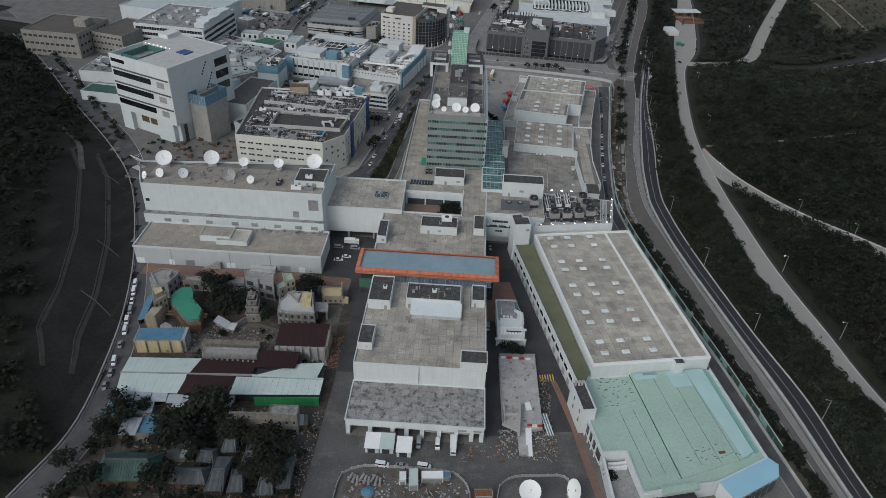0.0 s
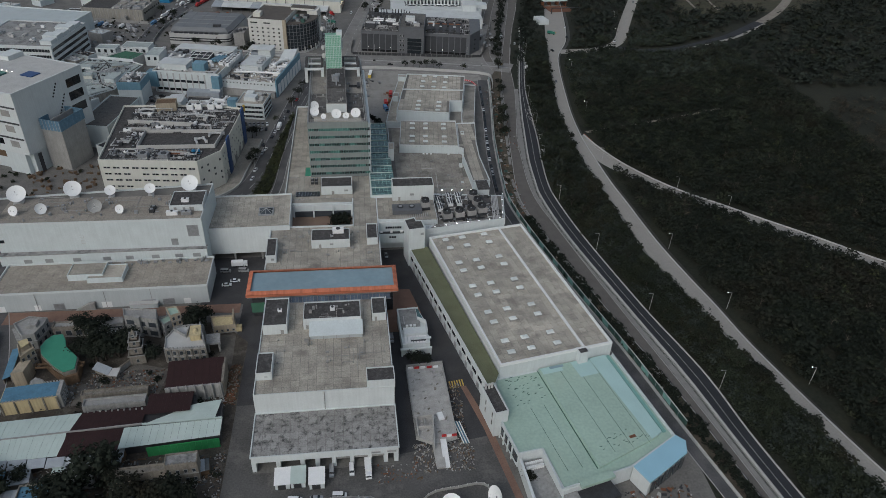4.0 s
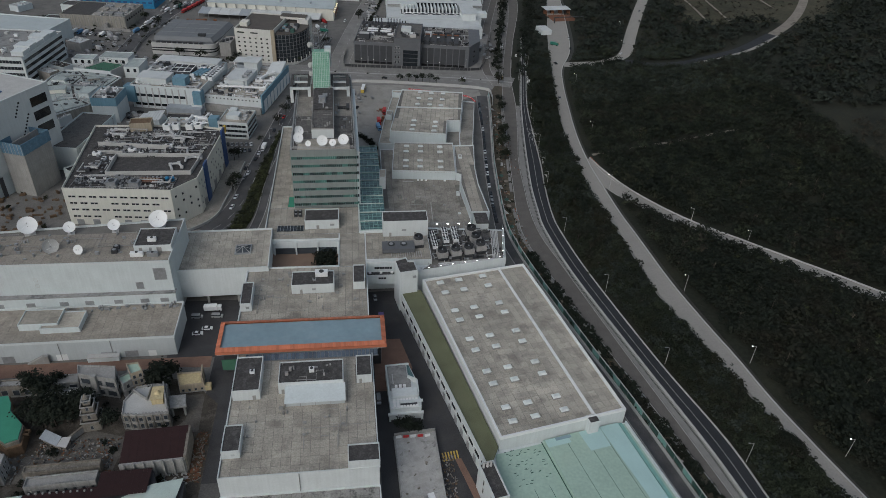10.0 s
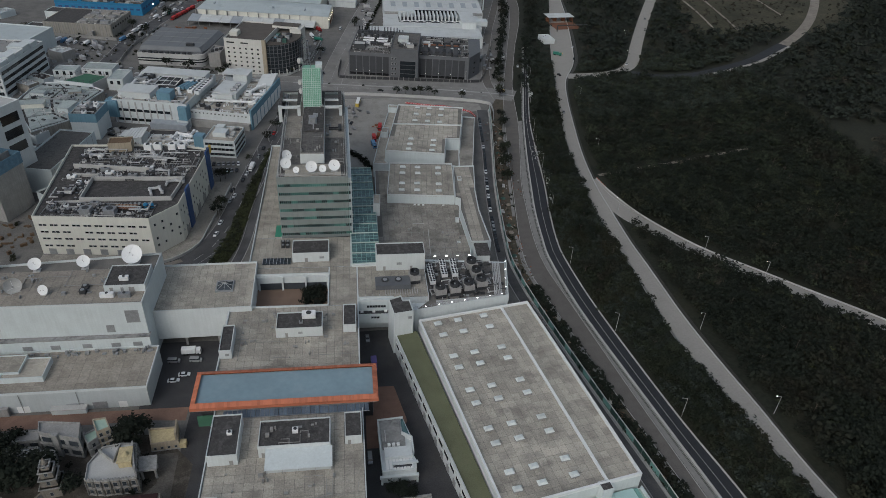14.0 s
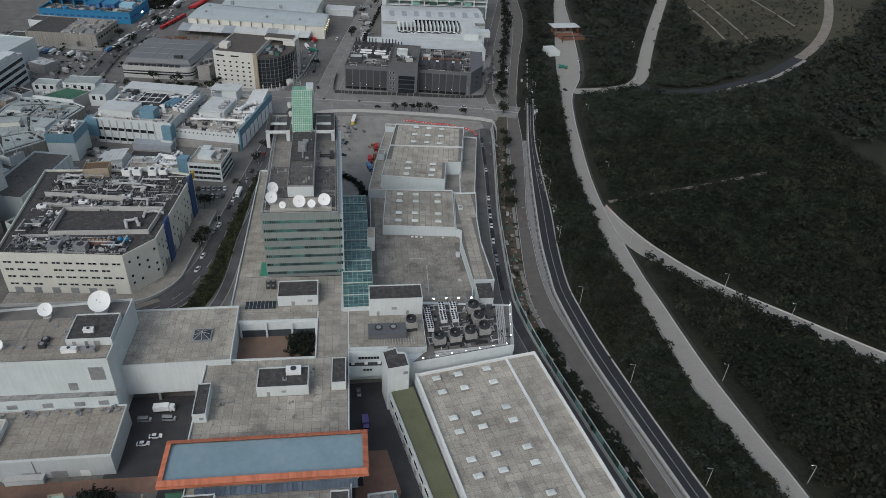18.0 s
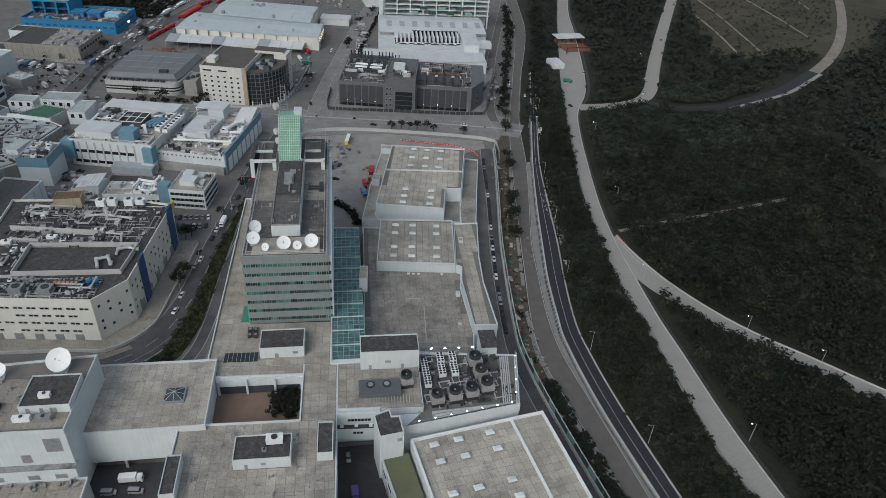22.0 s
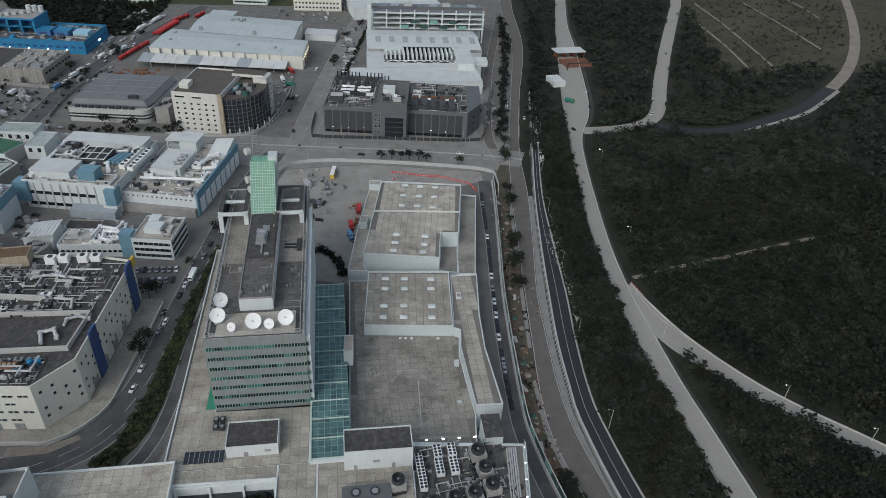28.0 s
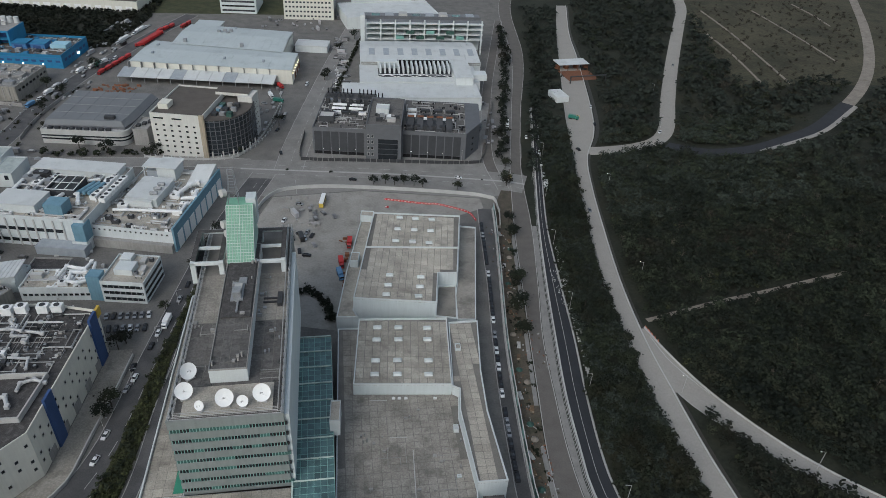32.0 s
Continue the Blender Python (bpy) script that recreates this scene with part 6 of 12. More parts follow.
def film_shed():
    t = thing("film_shed", "long metal shed with mint, pale and maroon sheet roofs", "shed")
    part("wall", G().prism([(-126.5, 177), (-50.5, 182.5), (-51.5, 198), (-60.5, 198), (-62.3, 203), (-78.5, 202.4), (-78.5, 197.5), (-128.3, 194)], 0, 4.4), "dark_steel", t)
    sheet_roof(t, (-128.3, 185.2), (-102.4, 187.4), (-100.6, 196.2), (-129, 194), 5.6, 5.2, "sheet_pale", 1.3)
    sheet_roof(t, (-102.3, 187.4), (-78.3, 189), (-78.1, 197.8), (-100.5, 196.2), 5.6, 5.2, "sheet_maroon", 1.3)
    sheet_roof(t, (-77.9, 192.5), (-62.3, 193.3), (-62.4, 203.1), (-78.5, 202.8), 6.4, 6.0, "sheet_maroon", 1.3)
    sheet_roof(t, (-78.2, 188.2), (-53, 189.3), (-51.8, 198.7), (-61.2, 197.2), 5.7, 5.4, "sheet_pale", 1.3)
    sheet_roof(t, (-126.5, 176.4), (-103.6, 177.5), (-102.5, 186.8), (-128.2, 185), 4.6, 5.6, "sheet_pale", 1.3)
    sheet_roof(t, (-103.5, 177.2), (-84.3, 178.4), (-84, 187.4), (-104.6, 186.7), 4.6, 5.6, "sheet_maroon", 1.3)
    sheet_roof(t, (-84.2, 178.9), (-50.3, 182.1), (-50.2, 189), (-83.9, 187.5), 4.7, 5.6, "sheet_pale", 1.3)
    for a, b, m in (((-128.6, 185.1), (-78.2, 188.9), "conc"), ((-78.2, 188.7), (-50.4, 189.6), "sheet_pale")):
        part("valley_gutter", G().wall(a, b, 5.2, 5.95, 0.5), m, t)
    for k in range(12):
        a = Vector((-74.8, 178.6)).lerp(Vector((-50.4, 180.9)), k / 12)
        b = Vector((-74.8, 178.6)).lerp(Vector((-50.4, 180.9)), (k + 0.97) / 12)
        part("green_panel", G().wall(a, b, 0.1, 4.6, 0.25), "sheet_green", t, "bright green corrugated sheet")
    for k in range(7):
        a = Vector((-125, 175.6 + 0.2 * (k % 3)))
        x = -125 + k * 6.2
        part("patched_eave", G().add([(x, 173.6 - 0.3 * (k % 2), 3.6), (x + 5.8, 173.9, 3.6), (x + 5.8, 177, 4.7), (x, 176.8, 4.7), (x, 173.6 - 0.3 * (k % 2), 3.75), (x + 5.8, 173.9, 3.75), (x + 5.8, 177, 4.85), (x, 176.8, 4.85)], [(3, 2, 1, 0), (4, 5, 6, 7), (0, 1, 5, 4), (1, 2, 6, 5), (2, 3, 7, 6), (3, 0, 4, 7)]), "sheet_grey", t, "rusty grey sheet eave")
    for k in range(10):
        part("ridge_stub", G().box(-99 + k * 2.1, 196, 5.2, -98.5 + k * 2.1, 196.5, 5.9), "set_white", t)


film_shed()


def battlement(g, pts, z, w=0.55, gap=0.55, th=0.35, tall=0.6):
    for a, b in zip(pts, pts[1:]):
        a, b = Vector(a), Vector(b)
        d = (b - a).normalized()
        n_ = max(1, int((b - a).length / (w + gap)))
        for k in range(n_):
            p = a + d * (k * (w + gap))
            g.wall(p, p + d * w, z, z + tall, th)
    return g


def castle_house():
    t = thing("set_house", "yellow film set house with battlements and a blue sheet roof", "set building", (-131, 202.0, 0), 6.2)
    part("wall", G().box(0, 0, 0, 19.3, 8.2, 6.3), "set_yellow", t)
    part("blue_roof", G().box(0.4, 0.5, 6.3, 18.9, 7.8, 6.6), "sheet_blue", t)
    tagged(part("battlement", battlement(G(), [(0, 0.2), (19.3, 0.2), (19.3, 8.2), (12, 8.2)], 6.3), "set_white", t), kind="stuff")
    for x in (0, 4.8, 9.6, 14.4, 18.9):
        part("pilaster", G().box(x, -0.35, 0, x + 0.5, 0, 6.3), "set_stone", t)
    part("gable", G().add([(8.3, 8, 6.3), (14, 8, 6.3), (13.2, 8, 8), (11.2, 8, 9.4), (9, 8, 8), (8.3, 8.5, 6.3), (14, 8.5, 6.3), (13.2, 8.5, 8), (11.2, 8.5, 9.4), (9, 8.5, 8)], [(0, 1, 2, 3, 4), (9, 8, 7, 6, 5), (1, 6, 7, 2), (2, 7, 8, 3), (3, 8, 9, 4)]), "set_white", t)
    part("side_front", G().box(19.3, 0.4, 0, 20.6, 7.8, 7.2), "set_white", t)
    windows(t, [(20.62, y, z, 90) for y in (2, 4.2, 6.2) for z in (1, 4)], 0.8, 1.6)


castle_house()


def church_barn():
    t = thing("set_barn", "grey set barn with maroon roof and buttresses", "set building", (-73.4, 204.4, 0), 3.5)
    part("wall", G().box(0, 0, 0, 21, 13.2, 5.8), "set_stone", t)
    for k in range(8):
        part("roof_sheet", G().add([(0.1 + k * 2.6, 0.7, 6.6), (2.66 + k * 2.6, 0.7, 6.6), (2.66 + k * 2.6, 13.2, 8.2), (0.1 + k * 2.6, 13.2, 8.2), (0.1 + k * 2.6, 0.7, 6.8), (2.66 + k * 2.6, 0.7, 6.8), (2.66 + k * 2.6, 13.2, 8.4), (0.1 + k * 2.6, 13.2, 8.4)], [(3, 2, 1, 0), (4, 5, 6, 7), (0, 1, 5, 4), (1, 2, 6, 5), (2, 3, 7, 6), (3, 0, 4, 7)]), "sheet_maroon", t)
    part("front_wall", G().box(0, -0.2, 0, 21, 0.6, 6.8), "set_white", t)
    part("gable_end", G().box(20.6, 0, 0, 21.5, 13.4, 8.0), "set_stone", t)
    for k in range(7):
        part("buttress", G().box(1.2 + k * 3.1, -1.0, 0, 1.9 + k * 3.1, 0, 6.9), "set_white", t)
        part("pinnacle", G().cyl(1.55 + k * 3.1, -0.5, 6.9, 8.2, 0.4, 6, 0.05), "set_white", t)


church_barn()


def set_house(label, nl, w, l, rz, h, wall="set_stone", roof="slab_dirty", storeys=2, tops=True, balcony=False, name="set_house"):
    t = thing(name, label, "set building", (nl[0], nl[1], 0), rz)
    part("wall", G().box(0, 0, 0, w, l, h - 0.5), wall, t)
    part("parapet", G().rim([(0, 0), (w, 0), (w, l), (0, l)], h - 0.5, h + 0.3, 0.3), wall, t)
    part("roof", G().box(0.3, 0.3, h - 0.5, w - 0.3, l - 0.3, h - 0.35), roof, t)
    n_ = max(1, int(w / 2.6))
    for s in range(storeys):
        z = 1.0 + s * (h - 1) / storeys
        windows(t, [((k + 0.5) * w / n_, 0, z, 0) for k in range(n_)], 1.0, 1.5, "shop_glass", "set_white")
        part("string_course", G().box(-0.15, -0.2, z - 0.7, w + 0.15, 0, z - 0.4), "set_white", t)
        if balcony and s:
            part("balcony", G().box(0.4, -1.2, z - 0.5, w - 0.4, 0, z - 0.3).box(0.4, -1.2, z - 0.3, w - 0.4, -1.05, z + 0.5), "set_white", t)
    if tops:
        tagged(part("battlement", battlement(G(), [(0.2, 0.2), (w - 0.2, 0.2)], h + 0.3, 0.4, 0.8, 0.3, 0.5), wall, t), kind="stuff")
    return t


def set_block(label, poly, h, wall="set_stone", roof="conc", storeys=2, win=(1.0, 1.5), crenel=False, base=0.0, name="set_house", column=False):
    """A set building on any outline (counter-clockwise): walls, string courses, parapet, framed openings on the fronts that face the lanes."""
    t = thing(name, label, "set building")
    part("wall", G().prism(poly, base, h - 0.5), wall, t)
    part("parapet", G().rim(poly, h - 0.5, h + 0.25, 0.35), "set_white" if column else wall, t)
    cx, cy = sum(p[0] for p in poly) / len(poly), sum(p[1] for p in poly) / len(poly)
    part("roof", G().prism([(cx + (x - cx) * 0.96, cy + (y - cy) * 0.96) for x, y in poly], h - 0.52, h - 0.4), roof, t)
    for a, b in zip(poly, poly[1:] + poly[:1]):
        a, b = Vector(a), Vector(b)
        d = (b - a).normalized()
        o = Vector((d.y, -d.x))
        run = (b - a).length
        if o.y > 0.5 or run < 2.2:
            continue
        turn = math.degrees(math.atan2(d.y, d.x))
        n_ = max(1, int(run / (win[0] + 1.1)))
        for k in range(storeys):
            z = base + 0.9 + k * (h - base - 0.6) / storeys
            windows(t, [(*(a + d * ((i + 0.5) * run / n_) + o * 0.02), z, turn) for i in range(n_)], win[0], min(win[1], (h - base) / storeys - 1.2), "shop_glass", "set_white")
            part("string_course", G().wall(a + o * 0.12, b + o * 0.12, z - 0.75, z - 0.5, 0.3), "set_white", t)
            if column:
                for i in range(n_ + 1):
                    p = a + d * (i * run / n_) + o * 0.15
                    part("pilaster", G().cbox(p.x, p.y, 0.35, 0.35, base, h - 0.4, turn), "set_white", t)
        if crenel:
            tagged(part("battlement", battlement(G(), [tuple(a), tuple(b)], h + 0.25, 0.5, 0.7, 0.3, 0.55), wall, t), kind="stuff")
    return t


t = set_block("tan Mediterranean set tower with stepped top", [(-130.3, 222.6), (-127.0, 228.2), (-129.9, 232), (-134.1, 230.4)], 9.6, "tan_wall", "tan_wall", 3)
part("top_room", G().prism([(-130.6, 226.4), (-128.8, 228.8), (-130.2, 231.2), (-132.8, 229.9)], 9.2, 11.4), "tan_wall", t)
part("top_cornice", G().prism([(-130.5, 226.1), (-128.5, 228.8), (-130.1, 231.5), (-133.1, 230)], 11.4, 11.7), "set_yellow", t)
part("lower_wing", G().prism([(-132.4, 216.8), (-128.2, 217.6), (-127.4, 224), (-131.4, 223.4)], 0, 7.0), "tan_wall", t)
t = thing("lean_to", "blue sheet lean-to roof behind the tan set tower", "shed", (-137.2, 218.5, 0), 8)
part("roof", G().add([(0, 0, 2.6), (3.4, 0, 3.6), (3.4, 17, 3.6), (0, 17, 2.6), (0, 0, 2.75), (3.4, 0, 3.75), (3.4, 17, 3.75), (0, 17, 2.75)], BOXF), "sheet_blue", t)
part("wall", G().box(2.9, 0.3, 0, 3.3, 16.7, 2.9).box(0.1, 0.3, 0, 0.4, 16.7, 2.5), "set_stone", t)
t = set_block("weathered white set house with stepped flat roofs by the perimeter road", [(-135.2, 237.3), (-131, 238.5), (-129.2, 244.5), (-129.1, 248.4), (-136.7, 249.8), (-141.4, 245.4)], 8.0, "set_white", "conc", 2, (1.4, 2.0))
part("side_wing", G().prism([(-138.6, 238.5), (-135.4, 237.6), (-141.3, 245.6), (-142.6, 245.2)], 0, 5.6), "set_white", t)
part("roof_room", G().prism([(-135, 242), (-131.5, 242.6), (-131.3, 246), (-135.4, 246.2)], 7.5, 9.4), "set_white", t)
t = set_block("row of dark stone coloured set fronts with a dome", [(-127, 244.8), (-111, 245.2), (-110.6, 249), (-127.2, 248.8)], 5.2, "set_stone", "slab_dirty", 1, (2.2, 2.6), True)
part("dome", G().cyl(-116.5, 247, 5.2, 6.4, 1.6, 14, 1.2).cyl(-116.5, 247, 6.4, 7.4, 1.2, 14, 0.2), "set_white", t)
t = set_block("low white set hall with a colonnade and pale roof", [(-107.4, 236.2), (-96.2, 237.2), (-98.2, 243.4), (-108.9, 243.4)], 4.8, "set_white", "conc_light", 1, (2.2, 2.6), False, 0.0, "set_house", True)
part("annex", G().prism([(-97, 237.4), (-91.6, 239.4), (-92.6, 242.4), (-98, 242.6)], 0, 4.2), "set_white", t)
t = set_block("low white set verandah behind the hall", [(-107.7, 246.1), (-99, 246.6), (-100.6, 251), (-108.9, 250.6)], 4.6, "set_white", "conc", 1, (2.6, 2.6))
t = set_block("white set house with balconies and wide dark openings", [(-97.7, 245.4), (-83.6, 241.6), (-85.2, 248.7), (-99.3, 250.3)], 9.8, "set_white", "conc", 2, (3.4, 2.4))
for x, y, w in ((-95.6, 244.9, 4.4), (-87.6, 242.8, 5.2)):
    part("balcony", G().cbox(x, y, w, 1.6, 4.6, 4.8, -15).cbox(x, y - 0.7, w, 0.2, 4.8, 5.8, -15), "set_white", t)
part("front_pier", G().cbox(-91.6, 243.4, 2.0, 1.4, 0, 10.6, -15), "set_white", t)
t = set_block("cream set tower house with a mint green cap", [(-78.8, 244.4), (-75, 246.4), (-77.6, 251), (-82, 250.4)], 9.2, "tan_wall", "membrane", 3, (0.9, 1.5))
set_block("cream lower half of the mint capped set house", [(-81.4, 241.6), (-78.9, 244.2), (-80.1, 248.9), (-84.2, 245.8)], 6.8, "set_white", "membrane", 2, (1.0, 1.6))
t = set_block("ornate stone set mansion with tracery windows and bowed roof terrace", [(-77.8, 226.2), (-72.8, 225.4), (-61.6, 225.9), (-63.4, 233), (-65, 240.3), (-70.1, 240.7), (-75.8, 239.5), (-78.8, 232.8)], 7.4, "set_stone", "conc_light", 2, (1.2, 2.0), False, 0.0, "set_house", True)
tagged(part("battlement", battlement(G(), [(-77.8, 226.3), (-72.8, 225.6), (-61.8, 226), (-63.5, 233), (-65.2, 240)], 7.6, 0.5, 0.6, 0.35, 0.7), "set_white", t), kind="stuff")
part("turret", G().prism([(-68.4, 230.6), (-64.4, 230.8), (-65.2, 236.8), (-68.9, 236.5)], 7.0, 9.6), "set_yellow", t)
part("turret_cap", G().prism([(-68.7, 230.2), (-64.1, 230.5), (-65, 237.1), (-69.2, 236.8)], 9.6, 9.9).cyl(-66.6, 233.6, 9.9, 11.2, 1.2, 12, 0.3), "set_yellow", t)
part("fin_wall", G().wall((-66, 239.6), (-62.6, 228), 7.2, 9.6, 0.5), "set_white", t)
part("roof_screen", G().wall((-76.4, 237.6), (-70.5, 232.8), 7.0, 8.6, 0.4).wall((-70.5, 232.8), (-70.2, 239.8), 7.0, 8.4, 0.4), "set_white", t)
for x, y in ((-57.8, 231.4), (-58.6, 235.4), (-62, 230.9)):
    part("porch_column", G().cyl(x, y, 0, 4.6, 0.45, 10), "set_white", t)
part("porch_roof", G().prism([(-63, 230.2), (-56.9, 230.6), (-58.0, 236.6), (-64, 236.2)], 4.6, 5.4), "set_white", t)
set_block("plain yellow tan set wall building with a tall end pier", [(-61.7, 242.4), (-52.6, 243.3), (-53.8, 249.9), (-64, 249.6)], 3.8, "tan_wall", "set_yellow", 1, (0.8, 1.0))
t = thing("set_wall", "tall tan end pier and wall of the set street", "wall")
part("pier", G().wall((-53.4, 244), (-54.2, 250.4), 0, 7.0, 0.6), "tan_wall", t), part("pier_block", G().box(-52.6, 243.2, 0, -50.4, 245.4, 2.4), "set_yellow", t)
t = thing("set_wall", "pale diagonal garden wall between the sets", "wall")
part("wall", G().wall((-95, 221.6), (-89.6, 229.6), 0, 2.6, 0.5), "set_white", t), part("cap", G().wall((-95.1, 221.5), (-89.5, 229.7), 2.6, 2.8, 0.8), "set_stone", t)
set_house("low ruined stone set front", (-104.5, 205.5), 24, 3, 3, 4.2, "set_stone", "set_stone", 1)
set_house("patched white set front with red sign bars", (-102, 199.5), 22, 4, 3, 4.6, "set_white", "conc", 1)
set_house("stone set gatehouse above the bridge", (-65.5, 166), 10.5, 5, 4, 9.5, "set_stone", "slab_dirty", 2)
set_house("sandstone arcade of the set bridge", (-84, 166), 18, 3.2, 4, 6.0, "set_stone", "set_stone", 1, False)
set_house("small blue roofed set house", (-110.5, 157), 13, 9, 5, 5, "set_stone", "sheet_blue", 1, False)
set_house("pale roofed set storehouse", (-98, 166), 9, 7, 6, 4.2, "set_white", "conc_light", 1, False)
t = thing("tin_shed", "grey corrugated tin lean-to roof among the sets", "shed")
sheet_roof(t, (-105.3, 221.9), (-98.3, 217.9), (-97.3, 221.3), (-104, 225.3), 2.4, 3.2, "sheet_grey", 1.0)
sheet_roof(t, (-98.2, 217.8), (-94.7, 217), (-94.2, 221.4), (-97.2, 221.2), 2.4, 3.0, "conc_light", 1.0)
part("wall", G().prism([(-104.6, 222.3), (-98.4, 218.6), (-95.2, 217.6), (-94.8, 220.8), (-97.5, 220.8), (-103.8, 224.6)], 0, 2.3), "set_stone", t)


def pool_stage():
    t = thing("pool_stage", "raised set platform with a green painted top on brown rockwork", "set building")
    poly = [(-127.2, 232.6), (-126.4, 236.6), (-124.3, 239.5), (-121, 239.8), (-118.8, 236.4), (-117.4, 232.3), (-111.1, 225.6), (-110.2, 219.1), (-113.9, 217.6), (-118.7, 221.4), (-125.2, 228.2)]
    part("rock_base", G().prism([(x * 1.0 + (x + 119) * 0.14, y + (y - 229) * 0.14) for x, y in poly], 0, 4.2), "wood_brown", t)
    part("rock_upper", G().prism([(x + (x + 119) * 0.06, y + (y - 229) * 0.06) for x, y in poly], 4.2, 5.6), "set_stone", t)
    part("green_top", G().prism(poly, 5.6, 6.0), "pool_green", t)
    part("rail", G().rim([(-126, 222), (-108, 222), (-108, 224), (-126, 224)], 4.0, 5.0, 0.2), "wood_brown", t)


pool_stage()


def pagoda():
    t = thing("set_pagoda", "weathered stone set belfry in three tiers", "set building", (-89.3, 229, 0), 8)
    for k, (s, z0, z1) in enumerate(((3.0, 0, 4.8), (2.4, 4.8, 8.4), (1.9, 8.4, 11.4), (1.2, 11.4, 13.6))):
        part("tier", G().box(-s, -s, z0, s, s, z1), "set_stone", t)
        part("cornice", G().box(-s - 0.4, -s - 0.4, z1 - 0.3, s + 0.4, s + 0.4, z1), "set_white", t)
        windows(t, [(0, -s, z0 + 1, 0)], 0.9, 1.7, "shop_glass", "set_white")
    part("spire", G().cyl(0, 0, 13.6, 16, 1.1, 8, 0.05), "set_stone", t)


pagoda()


def tiled_hall(label, nl, w, l, rz, eave, ridge, roof="tile_green", wall="wood_brown"):
    """A Chinese style hall: walls, sweeping hipped roof with tile ridges."""
    t = thing("tiled_hall", label, "set building", (nl[0], nl[1], 0), rz)
    part("wall", G().box(1.2, 1.2, 0, w - 1.2, l - 1.2, eave), wall, t)
    ry, rx = l / 2, w * 0.16
    base = [(0, 0, eave + 0.5), (w, 0, eave + 0.5), (w, l, eave + 0.5), (0, l, eave + 0.5)]
    g = G()
    for k in range(int(w / 0.9)):
        x0, x1 = k * 0.9, min(w, k * 0.9 + 0.8)
        for s in (0, 1):
            yb = 0 if s == 0 else l
            f = lambda x: min(1.0, min(x, w - x) / rx)  # noqa: E731
            za, zb = eave + (ridge - eave) * f(x0), eave + (ridge - eave) * f(x1)
            ya, yc = yb + (ry - yb) * f(x0), yb + (ry - yb) * f(x1)
            q = [(x0, yb, eave), (x1, yb, eave), (x1, yc, zb), (x0, ya, za)]
            if s:
                q = q[::-1]
            g.add(q + [(a, b, c + 0.12) for a, b, c in q], [(3, 2, 1, 0), (4, 5, 6, 7), (0, 1, 5, 4), (1, 2, 6, 5), (2, 3, 7, 6), (3, 0, 4, 7)])
    tagged(part("roof_tiles", g, roof, t), kind="stuff")
    for x0, x1 in ((0, rx), (w, w - rx)):
        part("hip_end", G().add([(x0, 0, eave + 0.05), (x0, l, eave + 0.05), (x1, ry, ridge + 0.05)], [(0, 1, 2) if x0 > 0 else (2, 1, 0)]), roof, t)
    part("ridge", G().box(rx, ry - 0.25, ridge, w - rx, ry + 0.25, ridge + 0.7), "tile_grey", t)
    for x in (rx, w - rx):
        for y in (0, l):
            part("hip_ridge", G().tube((x, ry, ridge + 0.3), (0 if x == rx else w, y, eave + 0.3), 0.22, 5), "tile_grey", t)
    part("eave_board", G().rim([(0, 0), (w, 0), (w, l), (0, l)], eave - 0.25, eave + 0.05, 0.25), "tile_grey", t)
    for k in range(5):
        part("column", G().cyl(1 + k * (w - 2) / 4, 0.8, 0, eave, 0.22, 8), "wood_brown", t)


tiled_hall("large set temple hall with a green tiled roof", (-116, 136.4), 20, 11.5, 5, 5.5, 9.0)
tiled_hall("grey tiled set hall among trees", (-91.5, 138.5), 12, 7, 4, 4.2, 6.8, "tile_grey")
for k, (x, y, w, l, rz) in enumerate(((-79, 137, 6, 14, 4), (-71.5, 137, 5, 9, 6), (-70, 147.5, 6, 9, 3), (-62, 137, 5.5, 10, 5), (-56, 140, 4.5, 13, 4), (-78.5, 152.5, 5, 7, 4), (-86, 148, 6, 6, 2), (-120, 120, 9, 8, 5), (-80, 122, 8, 10, 5), (-66, 122, 8, 10, 5))):
    tiled_hall("old street set house with grey tiled roof", (x, y), w, l, rz, 4.0 + 0.3 * (k % 3), 5.8 + 0.3 * (k % 3), "tile_grey", "set_stone")


def rubble(name, label, x0, y0, x1, y1, n_, seed, mats, big=1.6, category="rubble", poly=None):
    """Loose building debris: separate pieces, joined as one heap of stuff for each material."""
    rng = random.Random(seed)
    root = thing(name, label, category)
    for m in mats:
        g = G()
        for k in range(n_ // len(mats)):
            x, y = rng.uniform(x0, x1), rng.uniform(y0, y1)
            w, d, h = rng.uniform(0.25, big), rng.uniform(0.2, big * 0.6), rng.uniform(0.1, 0.6)
            if rng.random() < 0.2:
                w *= 2.2
                d *= 0.4
            g.cbox(x, y, w, d, 0.0, h, rng.uniform(0, 180))
        tagged(part("debris", g, m, root), kind="stuff")


rubble("set_debris", "timber, panels and rubble strewn among the film sets", -106, 206, -78, 222, 520, 3, ["set_stone", "wood_brown", "conc", "rust", "dark_steel", "tile_grey"], 1.0)
rubble("set_debris", "stacked flats and scrap beside the sets", -52, 201, -48.4, 222, 240, 5, ["rust", "wood_brown", "wood_brown", "set_stone"], 1.7)
rubble("set_debris", "scattered props on the dark set street", -112, 136, -50, 178, 900, 6, ["set_stone", "wood_brown", "conc", "tile_grey"], 1.4)
t = thing("tarp_heap", "blue tarpaulin thrown over a heap in the compound", "tarpaulin", (-26.2, 144.4, 0.08), 20)
part("sheet", G().cyl(0, 0, 0, 0.7, 2.4, 11, 1.7).cyl(0.3, 0, 0.7, 1.2, 1.7, 11, 0.5), "sheet_blue", t)
